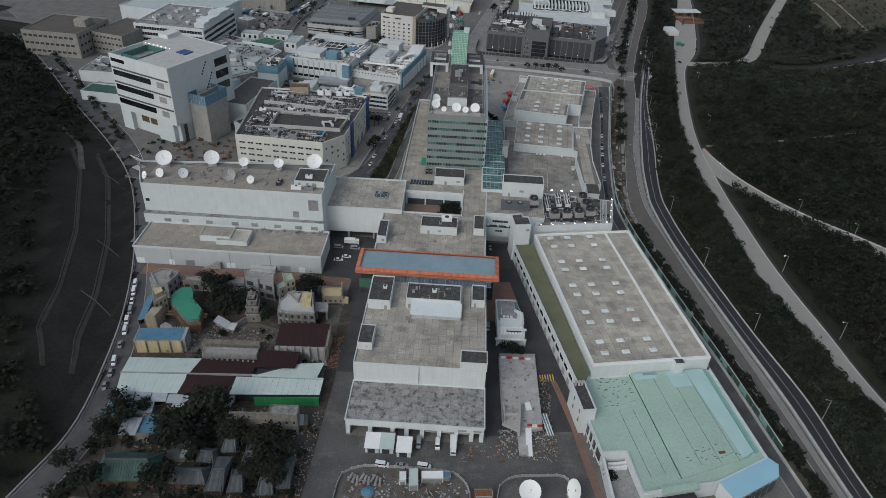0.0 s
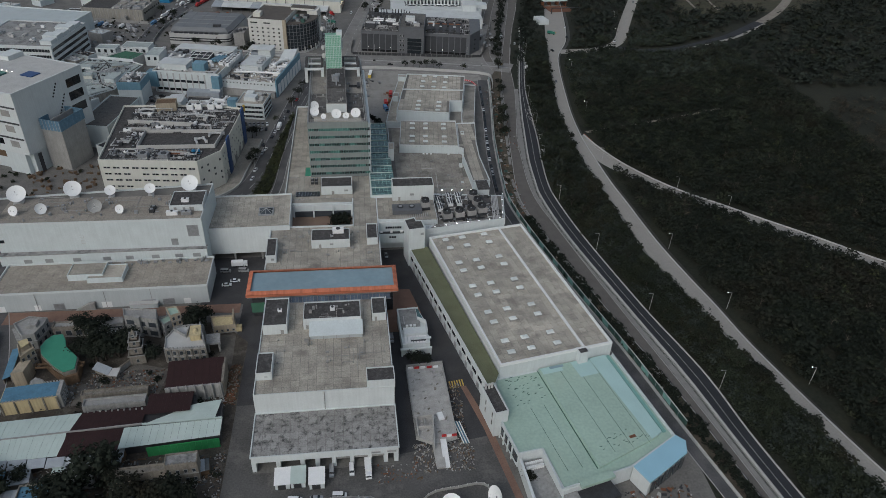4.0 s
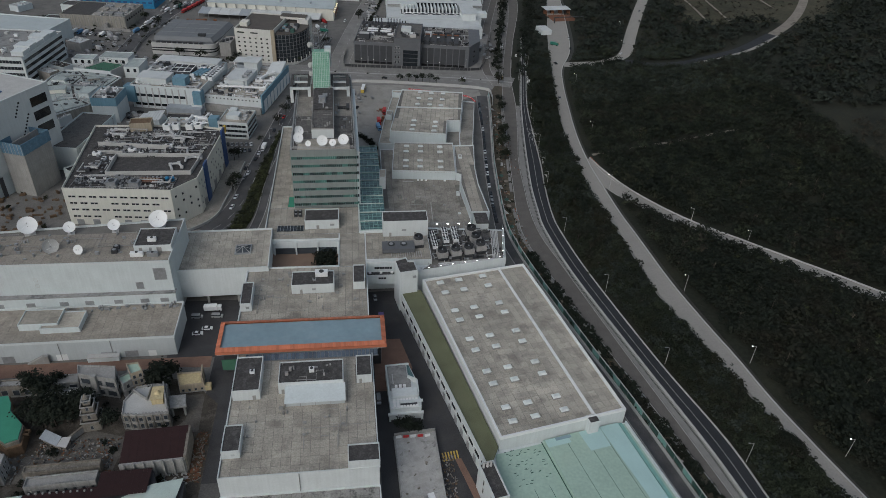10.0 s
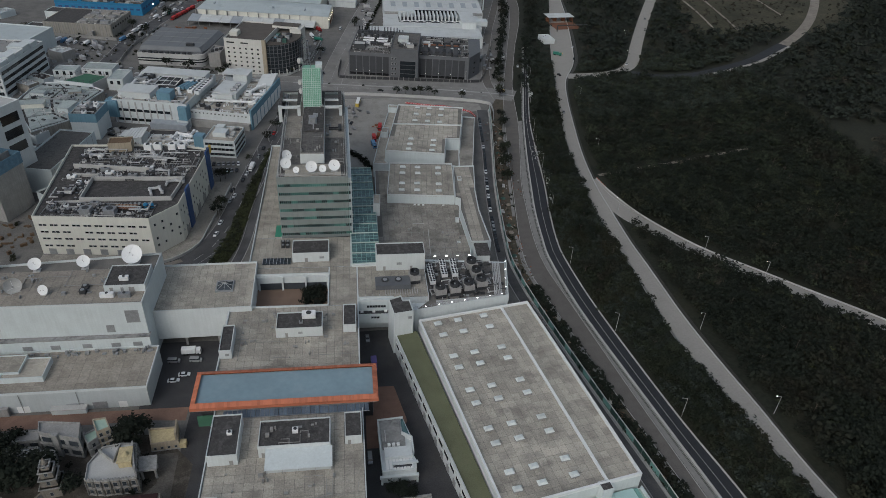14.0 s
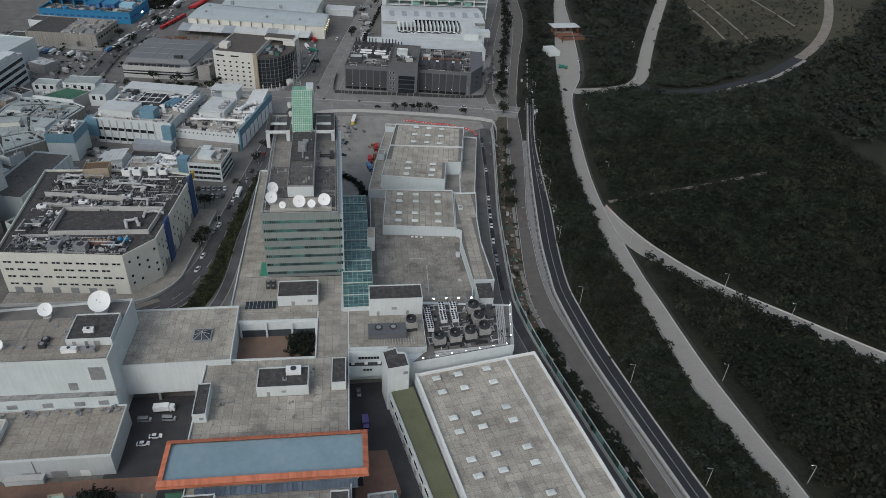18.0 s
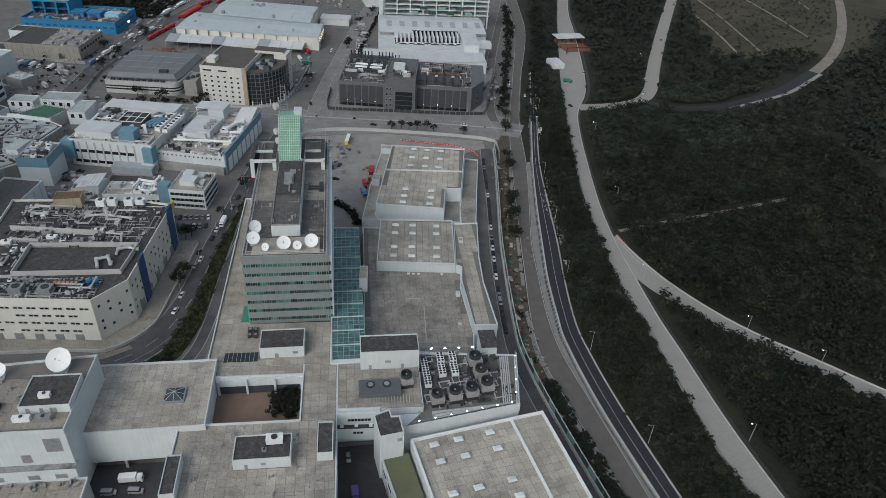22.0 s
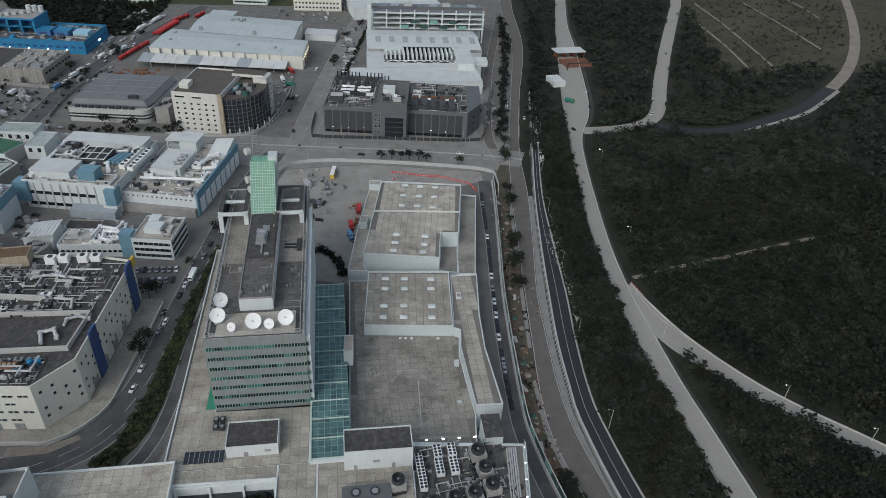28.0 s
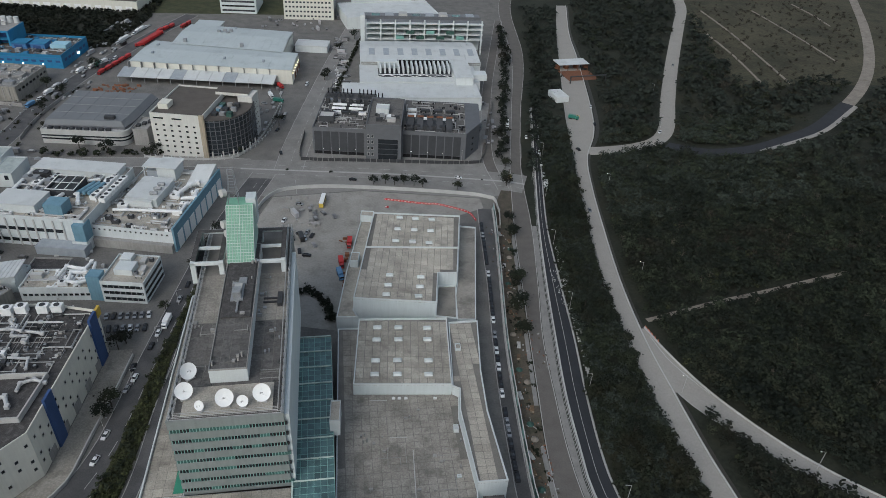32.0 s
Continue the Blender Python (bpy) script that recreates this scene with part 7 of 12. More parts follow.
for k in range(9):
    t = thing("concrete_pipe", "stacked grey concrete pipe in the front compound", "pipe", (-33 + k * 1.3, 149.6 - 0.6 * (k % 3), 0.08), 70 + 12 * (k % 3), "concrete pipes in the compound")
    part("pipe", G().tube((-1.6, 0, 0.5), (1.6, 0, 0.5), 0.48, 12), "conc", t)
rubble("front_debris", "stacked building material in the front compound", -34, 128, 8, 152, 600, 7, ["conc", "sheet_grey", "wood_brown", "conc_light", "dark_steel", "rust"], 1.1)
rubble("lane_debris", "crushed rubble on the demolition plot", 34.6, 166, 38.6, 205, 260, 8, ["set_stone", "wood_brown", "dark_steel", "conc"], 0.7)
rubble("lane_debris", "crushed rubble before the demolition plot", 18, 163, 40, 176, 320, 81, ["chalk", "set_stone", "wood_brown", "conc"], 0.8)
rubble("yard_debris", "scrap and planters beside the lane", 5, 160, 20, 168, 60, 9, ["wood_brown", "rust", "conc"], 0.8)
for k, (y0, y1) in enumerate(((190, 236), (262, 318), (330, 372), (392, 436), (452, 520))):
    line = [(interp(q, [(p[1], p[0]) for p in OLD_L[::-1]]) - 1.5, q) for q in range(y0, y1 + 1, 6)]
    l_, r_ = sides(line, 1.7)
    setting("footway_%d" % (k + 1), ribbon(G(), l_, r_, 0.2), "pave", "unfinished pale footway beside the old road", "pavement")
rng = random.Random(301)
for k in range(46):
    q = 196 + k * 7.2
    a_, b_ = interp(q, [(p[1], p[0]) for p in PERIM_R[::-1]]) + 2.2, interp(q, [(p[1], p[0]) for p in OLD_L[::-1]]) - 3.0
    x = rng.uniform(a_, max(a_ + 0.2, b_))
    kind = k % 4
    t = thing(("pipe_stack", "sand_heap", "tarp_heap", "crate_stack")[kind], ("stacked grey drain pipes on the works strip", "heap of pale sand on the works strip", "heap under a dark green tarpaulin on the works strip", "stacked timber formwork on the works strip")[kind], "site material", (x, q, 0.05), rng.uniform(-20, 20), "site material on the works strip")
    if kind == 0:
        for i in range(4):
            part("pipe", G().tube((-0.6 + 0.4 * i, -2, 0.3), (-0.6 + 0.4 * i, 2, 0.3), 0.19, 8), "conc_light", t)
    elif kind == 3:
        for i in range(4):
            part("board", G().box(-0.7, -1.6 + 0.1 * i, 0.2 * i, 0.7, 1.6 - 0.1 * i, 0.2 * i + 0.17), "wood_brown" if i % 2 else "tan_wall", t)
    else:
        part("heap", G().cyl(0, 0, 0, 0.5, 1.5, 9, 1.0).cyl(0, 0, 0.5, 1.0, 1.0, 9, 0.25), "dirt_road" if kind == 1 else "tile_green", t)
rubble("works_debris", "spoil and stacked pipes along the works strip", 90, 300, 97, 410, 200, 10, ["earth", "conc", "rust", "wood_brown"], 1.0)
rubble("works_debris", "spoil and weeds on the far works strip", 99, 410, 110, 520, 140, 11, ["earth", "conc", "rust"], 1.0)
rubble("yard_debris", "scrap stacked behind the mint hall", 88, 138, 112, 150, 110, 12, ["rust", "wood_brown", "conc_light", "dark_steel"], 2.0)
rubble("roadside_debris", "white sacks and stones along the verge", 126, 430, 133, 480, 90, 13, ["chalk", "conc_light"], 0.9)
rng = random.Random(88)
g_ = G()
for k in range(420):
    q = rng.uniform(404, 500)
    g_.cbox(interp(q, [(p[1], p[0]) for p in DARK_R[::-1]]) + rng.uniform(1.3, 4.6), q, rng.uniform(0.3, 1.1), rng.uniform(0.3, 0.9), 0.0, rng.uniform(0.25, 0.7), rng.uniform(0, 90))
tagged(new("verge_stones", mesh(g_, "conc_light", "verge_stones")), "pale broken stones heaped along the new road", "rubble", "", "stuff")


# ---- demolition plot and small white house between the lanes ----
def demolition():
    t = thing("demolished_floor", "broken white floor slab of a demolished house", "ruin")
    part("slab", G().prism([(18.2, 214), (33.6, 215.5), (34.5, 177), (26.5, 174.5), (19.5, 178)], 0, 1.6), "chalk", t)
    part("step", G().prism([(25, 176), (28.8, 176), (28.8, 164.5), (25.6, 164.5)], 0, 1.0), "chalk", t)
    part("rear_wall", G().wall((18.4, 214), (33.4, 215.4), 1.6, 3.0, 0.4), "set_white", t)
    part("side_wall", G().wall((18.4, 213.5), (19.6, 178.5), 1.6, 2.3, 0.35), "set_white", t)
    part("ramp", G().add([(28.2, 164.5, 0.1), (30.4, 164.5, 0.1), (30.2, 176, 1.7), (28, 176, 1.7), (28.2, 164.5, 0.4), (30.4, 164.5, 0.4), (30.2, 176, 2.0), (28, 176, 2.0)], [(3, 2, 1, 0), (4, 5, 6, 7), (0, 1, 5, 4), (1, 2, 6, 5), (2, 3, 7, 6), (3, 0, 4, 7)]), "white_paint", t)
    for a, b, h in (((26.4, 186.8), (25.4, 171.8), 2.6), ((19.4, 186), (26.2, 186.8), 2.0), ((20, 181.5), (25.6, 182), 1.6), ((20.2, 178), (20, 186), 1.8), ((23, 182), (23, 186), 1.4), ((34.2, 178), (33, 214), 0.9)):
        part("broken_wall", G().wall(a, b, 1.5, 1.5 + h, 0.45), "chalk", t)
    part("fallen_slab", G().cbox(29.4, 187, 2.2, 3.6, 1.6, 2.1, 12), "white_paint", t)
    for k in range(3):
        part("road_barrier", G().cbox(29.6 + k * 1.9, 177.4, 1.7, 0.5, 1.6, 2.5, 4), "white_paint" if k == 1 else "red_paint", t)
    rng = random.Random(21)
    for k in range(70):
        part("broken_piece", G().cbox(rng.uniform(20, 33), rng.uniform(179, 212), rng.uniform(0.3, 1.5), rng.uniform(0.2, 0.7), 1.6, 1.6 + rng.uniform(0.1, 0.5), rng.uniform(0, 90)), ("chalk", "conc_light", "conc", "chalk", "set_stone")[k % 5], t)
    for k in range(5):
        part("road_barrier", G().cbox(20 + k * 2.6, 213.2, 2.0, 0.5, 1.6, 2.5, 5), "red_paint" if k % 2 else "white_paint", t)


demolition()
for k in range(5):
    p = thing("pipe_bundle", "blue plastic pipe lying on the rubble", "pipe", (34.2 + k * 0.5, 184.5, 1.2), 0, "blue pipes on the plot")
    part("pipe", G().tube((0, 0, 0), (2.3, -10.5, 0), 0.22), "sheet_blue" if k % 2 else "white_paint", p)


def white_house():
    t = thing("set_villa", "small white modernist house with grey roof and ribbed terrace", "house", (17.2, 220, 0), 2)
    part("wall", G().prism([(0.6, 3), (12, 3), (12.4, 6.5), (11.6, 9), (11.8, 17), (9.6, 25.5), (0.4, 25)], 0, 6.0), "white_wall", t)
    part("roof", G().prism([(1.2, 12), (9.2, 12), (9.4, 16.5), (8.2, 17.8), (8.4, 25), (1, 24.6)], 6.0, 6.7), "slab_dirty", t)
    part("parapet", G().wall((0.5, 3), (0.4, 25), 6.0, 7.3, 0.4).wall((0.4, 25), (9.6, 25.4), 6.0, 7.1, 0.4).wall((8.4, 17.8), (11.7, 15.4), 6.0, 8.0, 0.5).wall((11.7, 15.4), (11.6, 9), 6.0, 8.0, 0.5), "white_wall", t)
    part("glazed_side", G().prism([(8.7, 18.4), (11.2, 16.8), (9.5, 25), (8.7, 25)], 6.0, 6.4), "atrium_glass", t)
    part("upper_room", G().box(1.6, 7.6, 6.0, 11.2, 11.8, 7.6), "white_wall", t)
    for k in range(8):
        part("roof_rib", G().box(1.8 + k * 1.18, 3.4, 6.0, 2.7 + k * 1.18, 7.4, 6.5 + 0.08 * (k % 2)), "white_paint", t)
    part("porch_beam", G().box(-0.4, 2.0, 3.2, 12.8, 3.0, 4.0).box(4, 5.0, 6.5, 12.8, 6.0, 7.0), "white_wall", t)
    part("porch_shade", G().box(4.2, 4.0, 6.05, 10.6, 4.8, 6.6), "dark_clad", t)
    for x in (0, 12):
        part("porch_column", G().box(x, 2.1, 0, x + 0.7, 2.9, 3.2), "white_wall", t)
    windows(t, [(x, 3, 2.4, 0) for x in (2.5, 5.5, 8.5)], 1.3, 1.4, "shop_glass", "white_wall")
    for k in range(3):
        part("air_unit", G().box(3.0 + k * 1.6, 12.6, 6.7, 4.0 + k * 1.6, 13.6, 7.6), "white_paint", t)
    part("roof_pipe", G().box(2.4, 15, 6.7, 2.7, 20, 7.1), "pipe", t)


white_house()


# ---- front yard: tents, compound, fences ----
for x, y, w, m, lab in ((-29.8, 160.6, 5, "white_paint", "white roofed site cabin"), (-24.6, 160.8, 5, "sheet_pale", "mint roofed site cabin"), (-18.4, 159.8, 5.2, "white_paint", "white frame tent with open side")):
    t = thing("site_cabin", lab + " before the loading bays", "cabin", (x, y, 0), 1)
    part("wall", G().box(0.1, 0.1, 0, w - 0.1, 5.8, 3.0), "pale_wall", t)
    part("roof", G().add([(-0.2, -0.4, 3.0), (w + 0.2, -0.4, 3.0), (w + 0.2, 6.2, 3.9), (-0.2, 6.2, 3.9), (-0.2, -0.4, 3.15), (w + 0.2, -0.4, 3.15), (w + 0.2, 6.2, 4.05), (-0.2, 6.2, 4.05)], [(3, 2, 1, 0), (4, 5, 6, 7), (0, 1, 5, 4), (1, 2, 6, 5), (2, 3, 7, 6), (3, 0, 4, 7)]), m, t)
    part("door", G().box(1, -0.02, 0.05, w - 1.4, 0.12, 2.3), "dark_steel", t)
for nm, pts in (("compound_wall", [(-38, 120), (-37, 147), (-35, 151.5), (-31, 154), (-24, 155.0), (-2, 155), (4, 153.5), (7.5, 149), (8.5, 142), (8, 120)]), ("dish_yard_wall", [(17, 120), (17.6, 146), (19.5, 152), (24, 155), (32, 156), (41, 156.5), (43.6, 149), (48, 120)])):
    t = thing(nm, "low rendered wall with railings round a yard", "wall")
    c = smooth(pts, 3.0)
    for a, b in zip(c, c[1:]):
        part("wall_panel", G().wall(a, b, 0, 0.9, 0.3), "conc", t)
        part("rail", G().wall(a, b, 1.2, 1.3, 0.08), "conc_light", t)
        part("post", G().cbox(a.x, a.y, 0.25, 0.25, 0, 1.5), "conc_light", t)
for x, y, w, l, h, m in ((-12.5, 146, 3.2, 7, 3, "sheet_pale"), (-8.5, 149.5, 7.5, 3.2, 2.6, "white_paint"), (-16, 148, 2.4, 4, 2.4, "white_paint"), (10, 144, 6, 3, 2.6, "rust"), (-1, 151, 2.4, 2.4, 2.2, "sheet_blue")):
    t = thing("site_container", "painted steel container in the front compound", "container", (x, y, 0), 6)
    part("body", G().box(0, 0, 0.1, w, l, h), m, t)
    part("roof_rim", G().rim([(0, 0), (w, 0), (w, l), (0, l)], h, h + 0.12, 0.12), "conc_light", t)
    part("door", G().box(0.3, -0.05, 0.2, w - 0.3, 0, h - 0.3), "steel", t)
rubble("set_debris", "flats, frames and props stacked behind the set fronts", -127, 205, -108, 217, 160, 41, ["set_stone", "wood_brown", "conc", "tile_grey"], 1.2)
rubble("set_debris", "broken set pieces beside the metal shed", -80, 198, -52, 206, 160, 42, ["set_white", "steel", "conc", "sheet_pale"], 1.4)
rubble("lane_debris", "stacked material along the lane beside the sets", -52, 140, -48, 178, 160, 43, ["conc", "dark_steel", "wood_brown", "conc"], 0.8)
for k, (x, y, w, l, rz, m) in enumerate(((-127, 166.5, 9, 6, 5, "sheet_blue"), (-117, 168, 7, 5, 8, "sheet_grey"), (-92, 176.2, 10, 4, 4, "sheet_grey"), (-104, 172, 8, 5, 6, "sheet_pale"), (-118, 158, 10, 7, 4, "sheet_grey"), (-66, 153, 8, 5, -3, "tile_grey"), (-58, 168, 6, 4, 10, "tile_grey"), (-97, 150, 9, 6, 5, "tile_grey"))):
    t = thing("prop_store", "low patched prop store with a sheet metal roof", "shed", (x, y, 0), rz)
    part("wall", G().box(0.2, 0.2, 0, w - 0.2, l - 0.2, 2.8), "old_wall" if k % 2 else "wood_brown", t)
    for i in range(4):
        part("roof_sheet", G().add([(i * w / 4, -0.3, 2.8), ((i + 0.97) * w / 4, -0.3, 2.8), ((i + 0.97) * w / 4, l + 0.3, 3.5), (i * w / 4, l + 0.3, 3.5), (i * w / 4, -0.3, 2.92), ((i + 0.97) * w / 4, -0.3, 2.92), ((i + 0.97) * w / 4, l + 0.3, 3.62), (i * w / 4, l + 0.3, 3.62)], BOXF), m if i != 2 else "sheet_grey", t)


# ---- the industrial estate west and north of the studios ----
UNIT = {}


def unit(x, y, z, w, d, h, rz, kind, group):
    """A roof-top machine: casing on skids with a fan, louvre or duct stub."""
    lab, body = {"air": ("white air handling unit on a flat roof", "white_paint"), "grey": ("grey ventilation unit on a flat roof", "steel"), "dark": ("dark fan condenser on a flat roof", "dark_steel"), "tank": ("blue water tank on a flat roof", "sheet_blue"), "pale": ("pale concrete rooftop plinth box", "conc_light")}[kind]
    key = (kind, round(w, 1), round(d, 1), round(h, 1))
    if key not in UNIT:
        UNIT[key] = (mesh(G().box(-w / 2, -d / 2, 0, w / 2, d / 2, h).box(-w / 2 - 0.06, -d / 2 - 0.06, h - 0.12, w / 2 + 0.06, d / 2 + 0.06, h + 0.02), body, "casing"), mesh(G().cyl(0, 0, h, h + 0.25, min(w, d) * 0.36, 10), "dark_steel" if kind != "dark" else "steel", "fan"))
    if kind == "pale" or y >= 600:
        ob = new("rooftop_unit", UNIT[key][0])
        ob.matrix_basis = pose(x, y, z, 0, 0, rz)
        return tagged(ob, lab, "rooftop unit", group)
    t = thing("rooftop_unit", lab, "rooftop unit", (x, y, z), rz, group)
    part("fan", UNIT[key][1], None, part("casing", UNIT[key][0], None, t))


def duct(pts, z, r, label="white rooftop duct on trestles", m="pipe", square=False):
    t = thing("roof_duct", label, "duct")
    legs = G()
    for a, b in zip(pts, pts[1:]):
        if square:
            part("duct_run", G().wall(a, b, z - r, z + r, 2 * r).cbox(b[0], b[1], 2.1 * r, 2.1 * r, z - r, z + r), m, t)
        else:
            part("duct_run", G().tube((*a, z), (*b, z), r, 8).cbox(b[0], b[1], 2.1 * r, 2.1 * r, z - r, z + r), m, t)
    for a in pts:
        legs.cbox(a[0], a[1], 0.3, 0.3, z - r - 1.2, z - r)
    part("trestle", legs, "dark_steel", t)


def clutter(seed, at, rz, x0, y0, x1, y1, z, n_units, n_ducts, group, kinds=("air", "grey", "dark", "pale"), keep=(), size=1.0):
    """Machines and ducts spread over a stretch of roof, clear of the places in keep."""
    rng = random.Random(seed)
    c, s = math.cos(radians(rz)), math.sin(radians(rz))
    put = []
    go = lambda u, v: (at[0] + c * u - s * v, at[1] + s * u + c * v)  # noqa: E731
    for k in range(n_units * 6):
        if len(put) >= n_units:
            break
        w, d, h = rng.choice(((1.6, 1.6, 1.5), (2.6, 2.0, 1.8), (3.6, 2.2, 2.0), (2.2, 4.2, 1.7), (5.0, 2.4, 2.3)))
        w, d, h = w * size, d * size, h * size
        u, v = rng.uniform(x0 + w / 2, x1 - w / 2), rng.uniform(y0 + d / 2, y1 - d / 2)
        if any(abs(u - a) < (w + p) / 2 + 0.3 and abs(v - b) < (d + q) / 2 + 0.3 for a, b, p, q in put) or any(a - w / 2 < u < p + w / 2 and b - d / 2 < v < q + d / 2 for a, b, p, q in keep):
            continue
        put.append((u, v, w, d))
        unit(*go(u, v), z, w, d, h, rz, rng.choice(kinds), group)
    for k in range(n_ducts):
        u, v = rng.uniform(x0 + 1, x1 - 1), rng.uniform(y0 + 1, y1 - 1)
        a, b = rng.uniform(4, 16) * rng.choice((-1, 1)), rng.uniform(3, 10) * rng.choice((-1, 1))
        u2, v2 = min(x1 - 0.8, max(x0 + 0.8, u + a)), min(y1 - 0.8, max(y0 + 0.8, v + b))
        if any(p < u < q_ and q < v < r for p, q, q_, r in keep):
            continue
        duct([go(u, v), go(u2, v), go(u2, v2)], z + rng.uniform(1.3, 2.6), rng.choice((0.22, 0.3, 0.45)) * size, square=rng.random() < 0.35)


def pipework(seed, label, at, rz, x0, y0, x1, y1, z, n_, material="pipe", thick=(0.07, 0.2), boxes=0, box_material="conc_light", reach=14):
    """Fine pipes, cable trays and small vents over a roof, too small to tell apart: one joined mass a colour."""
    rng = random.Random(seed)
    c, s = math.cos(radians(rz)), math.sin(radians(rz))
    go = lambda u, v: (at[0] + c * u - s * v, at[1] + s * u + c * v)  # noqa: E731
    g = G()
    for k in range(n_):
        u, v, up = rng.uniform(x0, x1), rng.uniform(y0, y1), z + rng.uniform(0.15, 0.9)
        r = rng.uniform(*thick)
        flip = rng.random() < 0.5
        for leg in range(rng.choice((1, 2, 3))):
            d = rng.uniform(2, reach) * rng.choice((-1, 1))
            u2, v2 = (min(x1, max(x0, u + d)), v) if (leg % 2 == 0) != flip else (u, min(y1, max(y0, v + d * 0.7)))
            if abs(u2 - u) + abs(v2 - v) > 0.5:
                g.tube((*go(u, v), up), (*go(u2, v2), up), r, 5)
                p = go(u2, v2)
                g.cbox(p[0], p[1], 2.4 * r, 2.4 * r, z - 0.05, up + r, rz)
            u, v = u2, v2
    if g.v:
        tagged(new("roof_pipework", mesh(g, material, "roof_pipework")), label, "pipework", "", "stuff")
    g = G()
    for k in range(boxes):
        p = go(rng.uniform(x0, x1), rng.uniform(y0, y1))
        w, d, h = rng.uniform(0.4, 1.6), rng.uniform(0.4, 1.3), rng.uniform(0.3, 1.3)
        g.cbox(p[0], p[1], w, d, z - 0.05, z + h, rz)
        if k % 3 == 0:
            g.cyl(p[0] + 1.2, p[1] + 0.3, z - 0.05, z + h * 1.4, 0.3, 8)
    if boxes:
        tagged(new("roof_vents", mesh(g, box_material, "roof_vents")), label + " with small vents", "pipework", "", "stuff")


def block(name, label, nl, w, l, rz, h, wall, roof="slab_dirty", parapet=0.9, par=None, category="building"):
    t = thing(name, label, category, (nl[0], nl[1], 0), rz)
    part("wall", G().box(0, 0, 0, w, l, h - parapet), wall, t)
    part("parapet", G().rim([(0, 0), (w, 0), (w, l), (0, l)], h - parapet, h, 0.35), par or wall, t)
    part("roof", G().box(0.35, 0.35, h - parapet, w - 0.35, l - 0.35, h - parapet + 0.06), roof, t)
    return t


def bands(t, w, l, h, rows, z_first, pitch, tall, material="dark_glass", faces="f", inset=1.5, name="strip_window"):
    """Ribbon windows: one long pane a storey on the front (f), right (r) or left (l) side, divided by mullions."""
    for k in range(rows):
        z = z_first + k * pitch
        for f in faces:
            if f == "f":
                part(name, G().box(inset, -0.1, z, w - inset, 0.02, z + tall), material, t)
                g = G()
                for i in range(int((w - 2 * inset) / 2.4) + 1):
                    g.box(inset + i * 2.4, -0.18, z, inset + 0.15 + i * 2.4, -0.09, z + tall)
                tagged(part("mullion_grid", g, "conc_light", t), kind="stuff")
            else:
                x0, x1 = (w - 0.02, w + 0.1) if f == "r" else (-0.1, 0.02)
                part(name, G().box(x0, inset, z, x1, l - inset, z + tall), material, t)
    return t


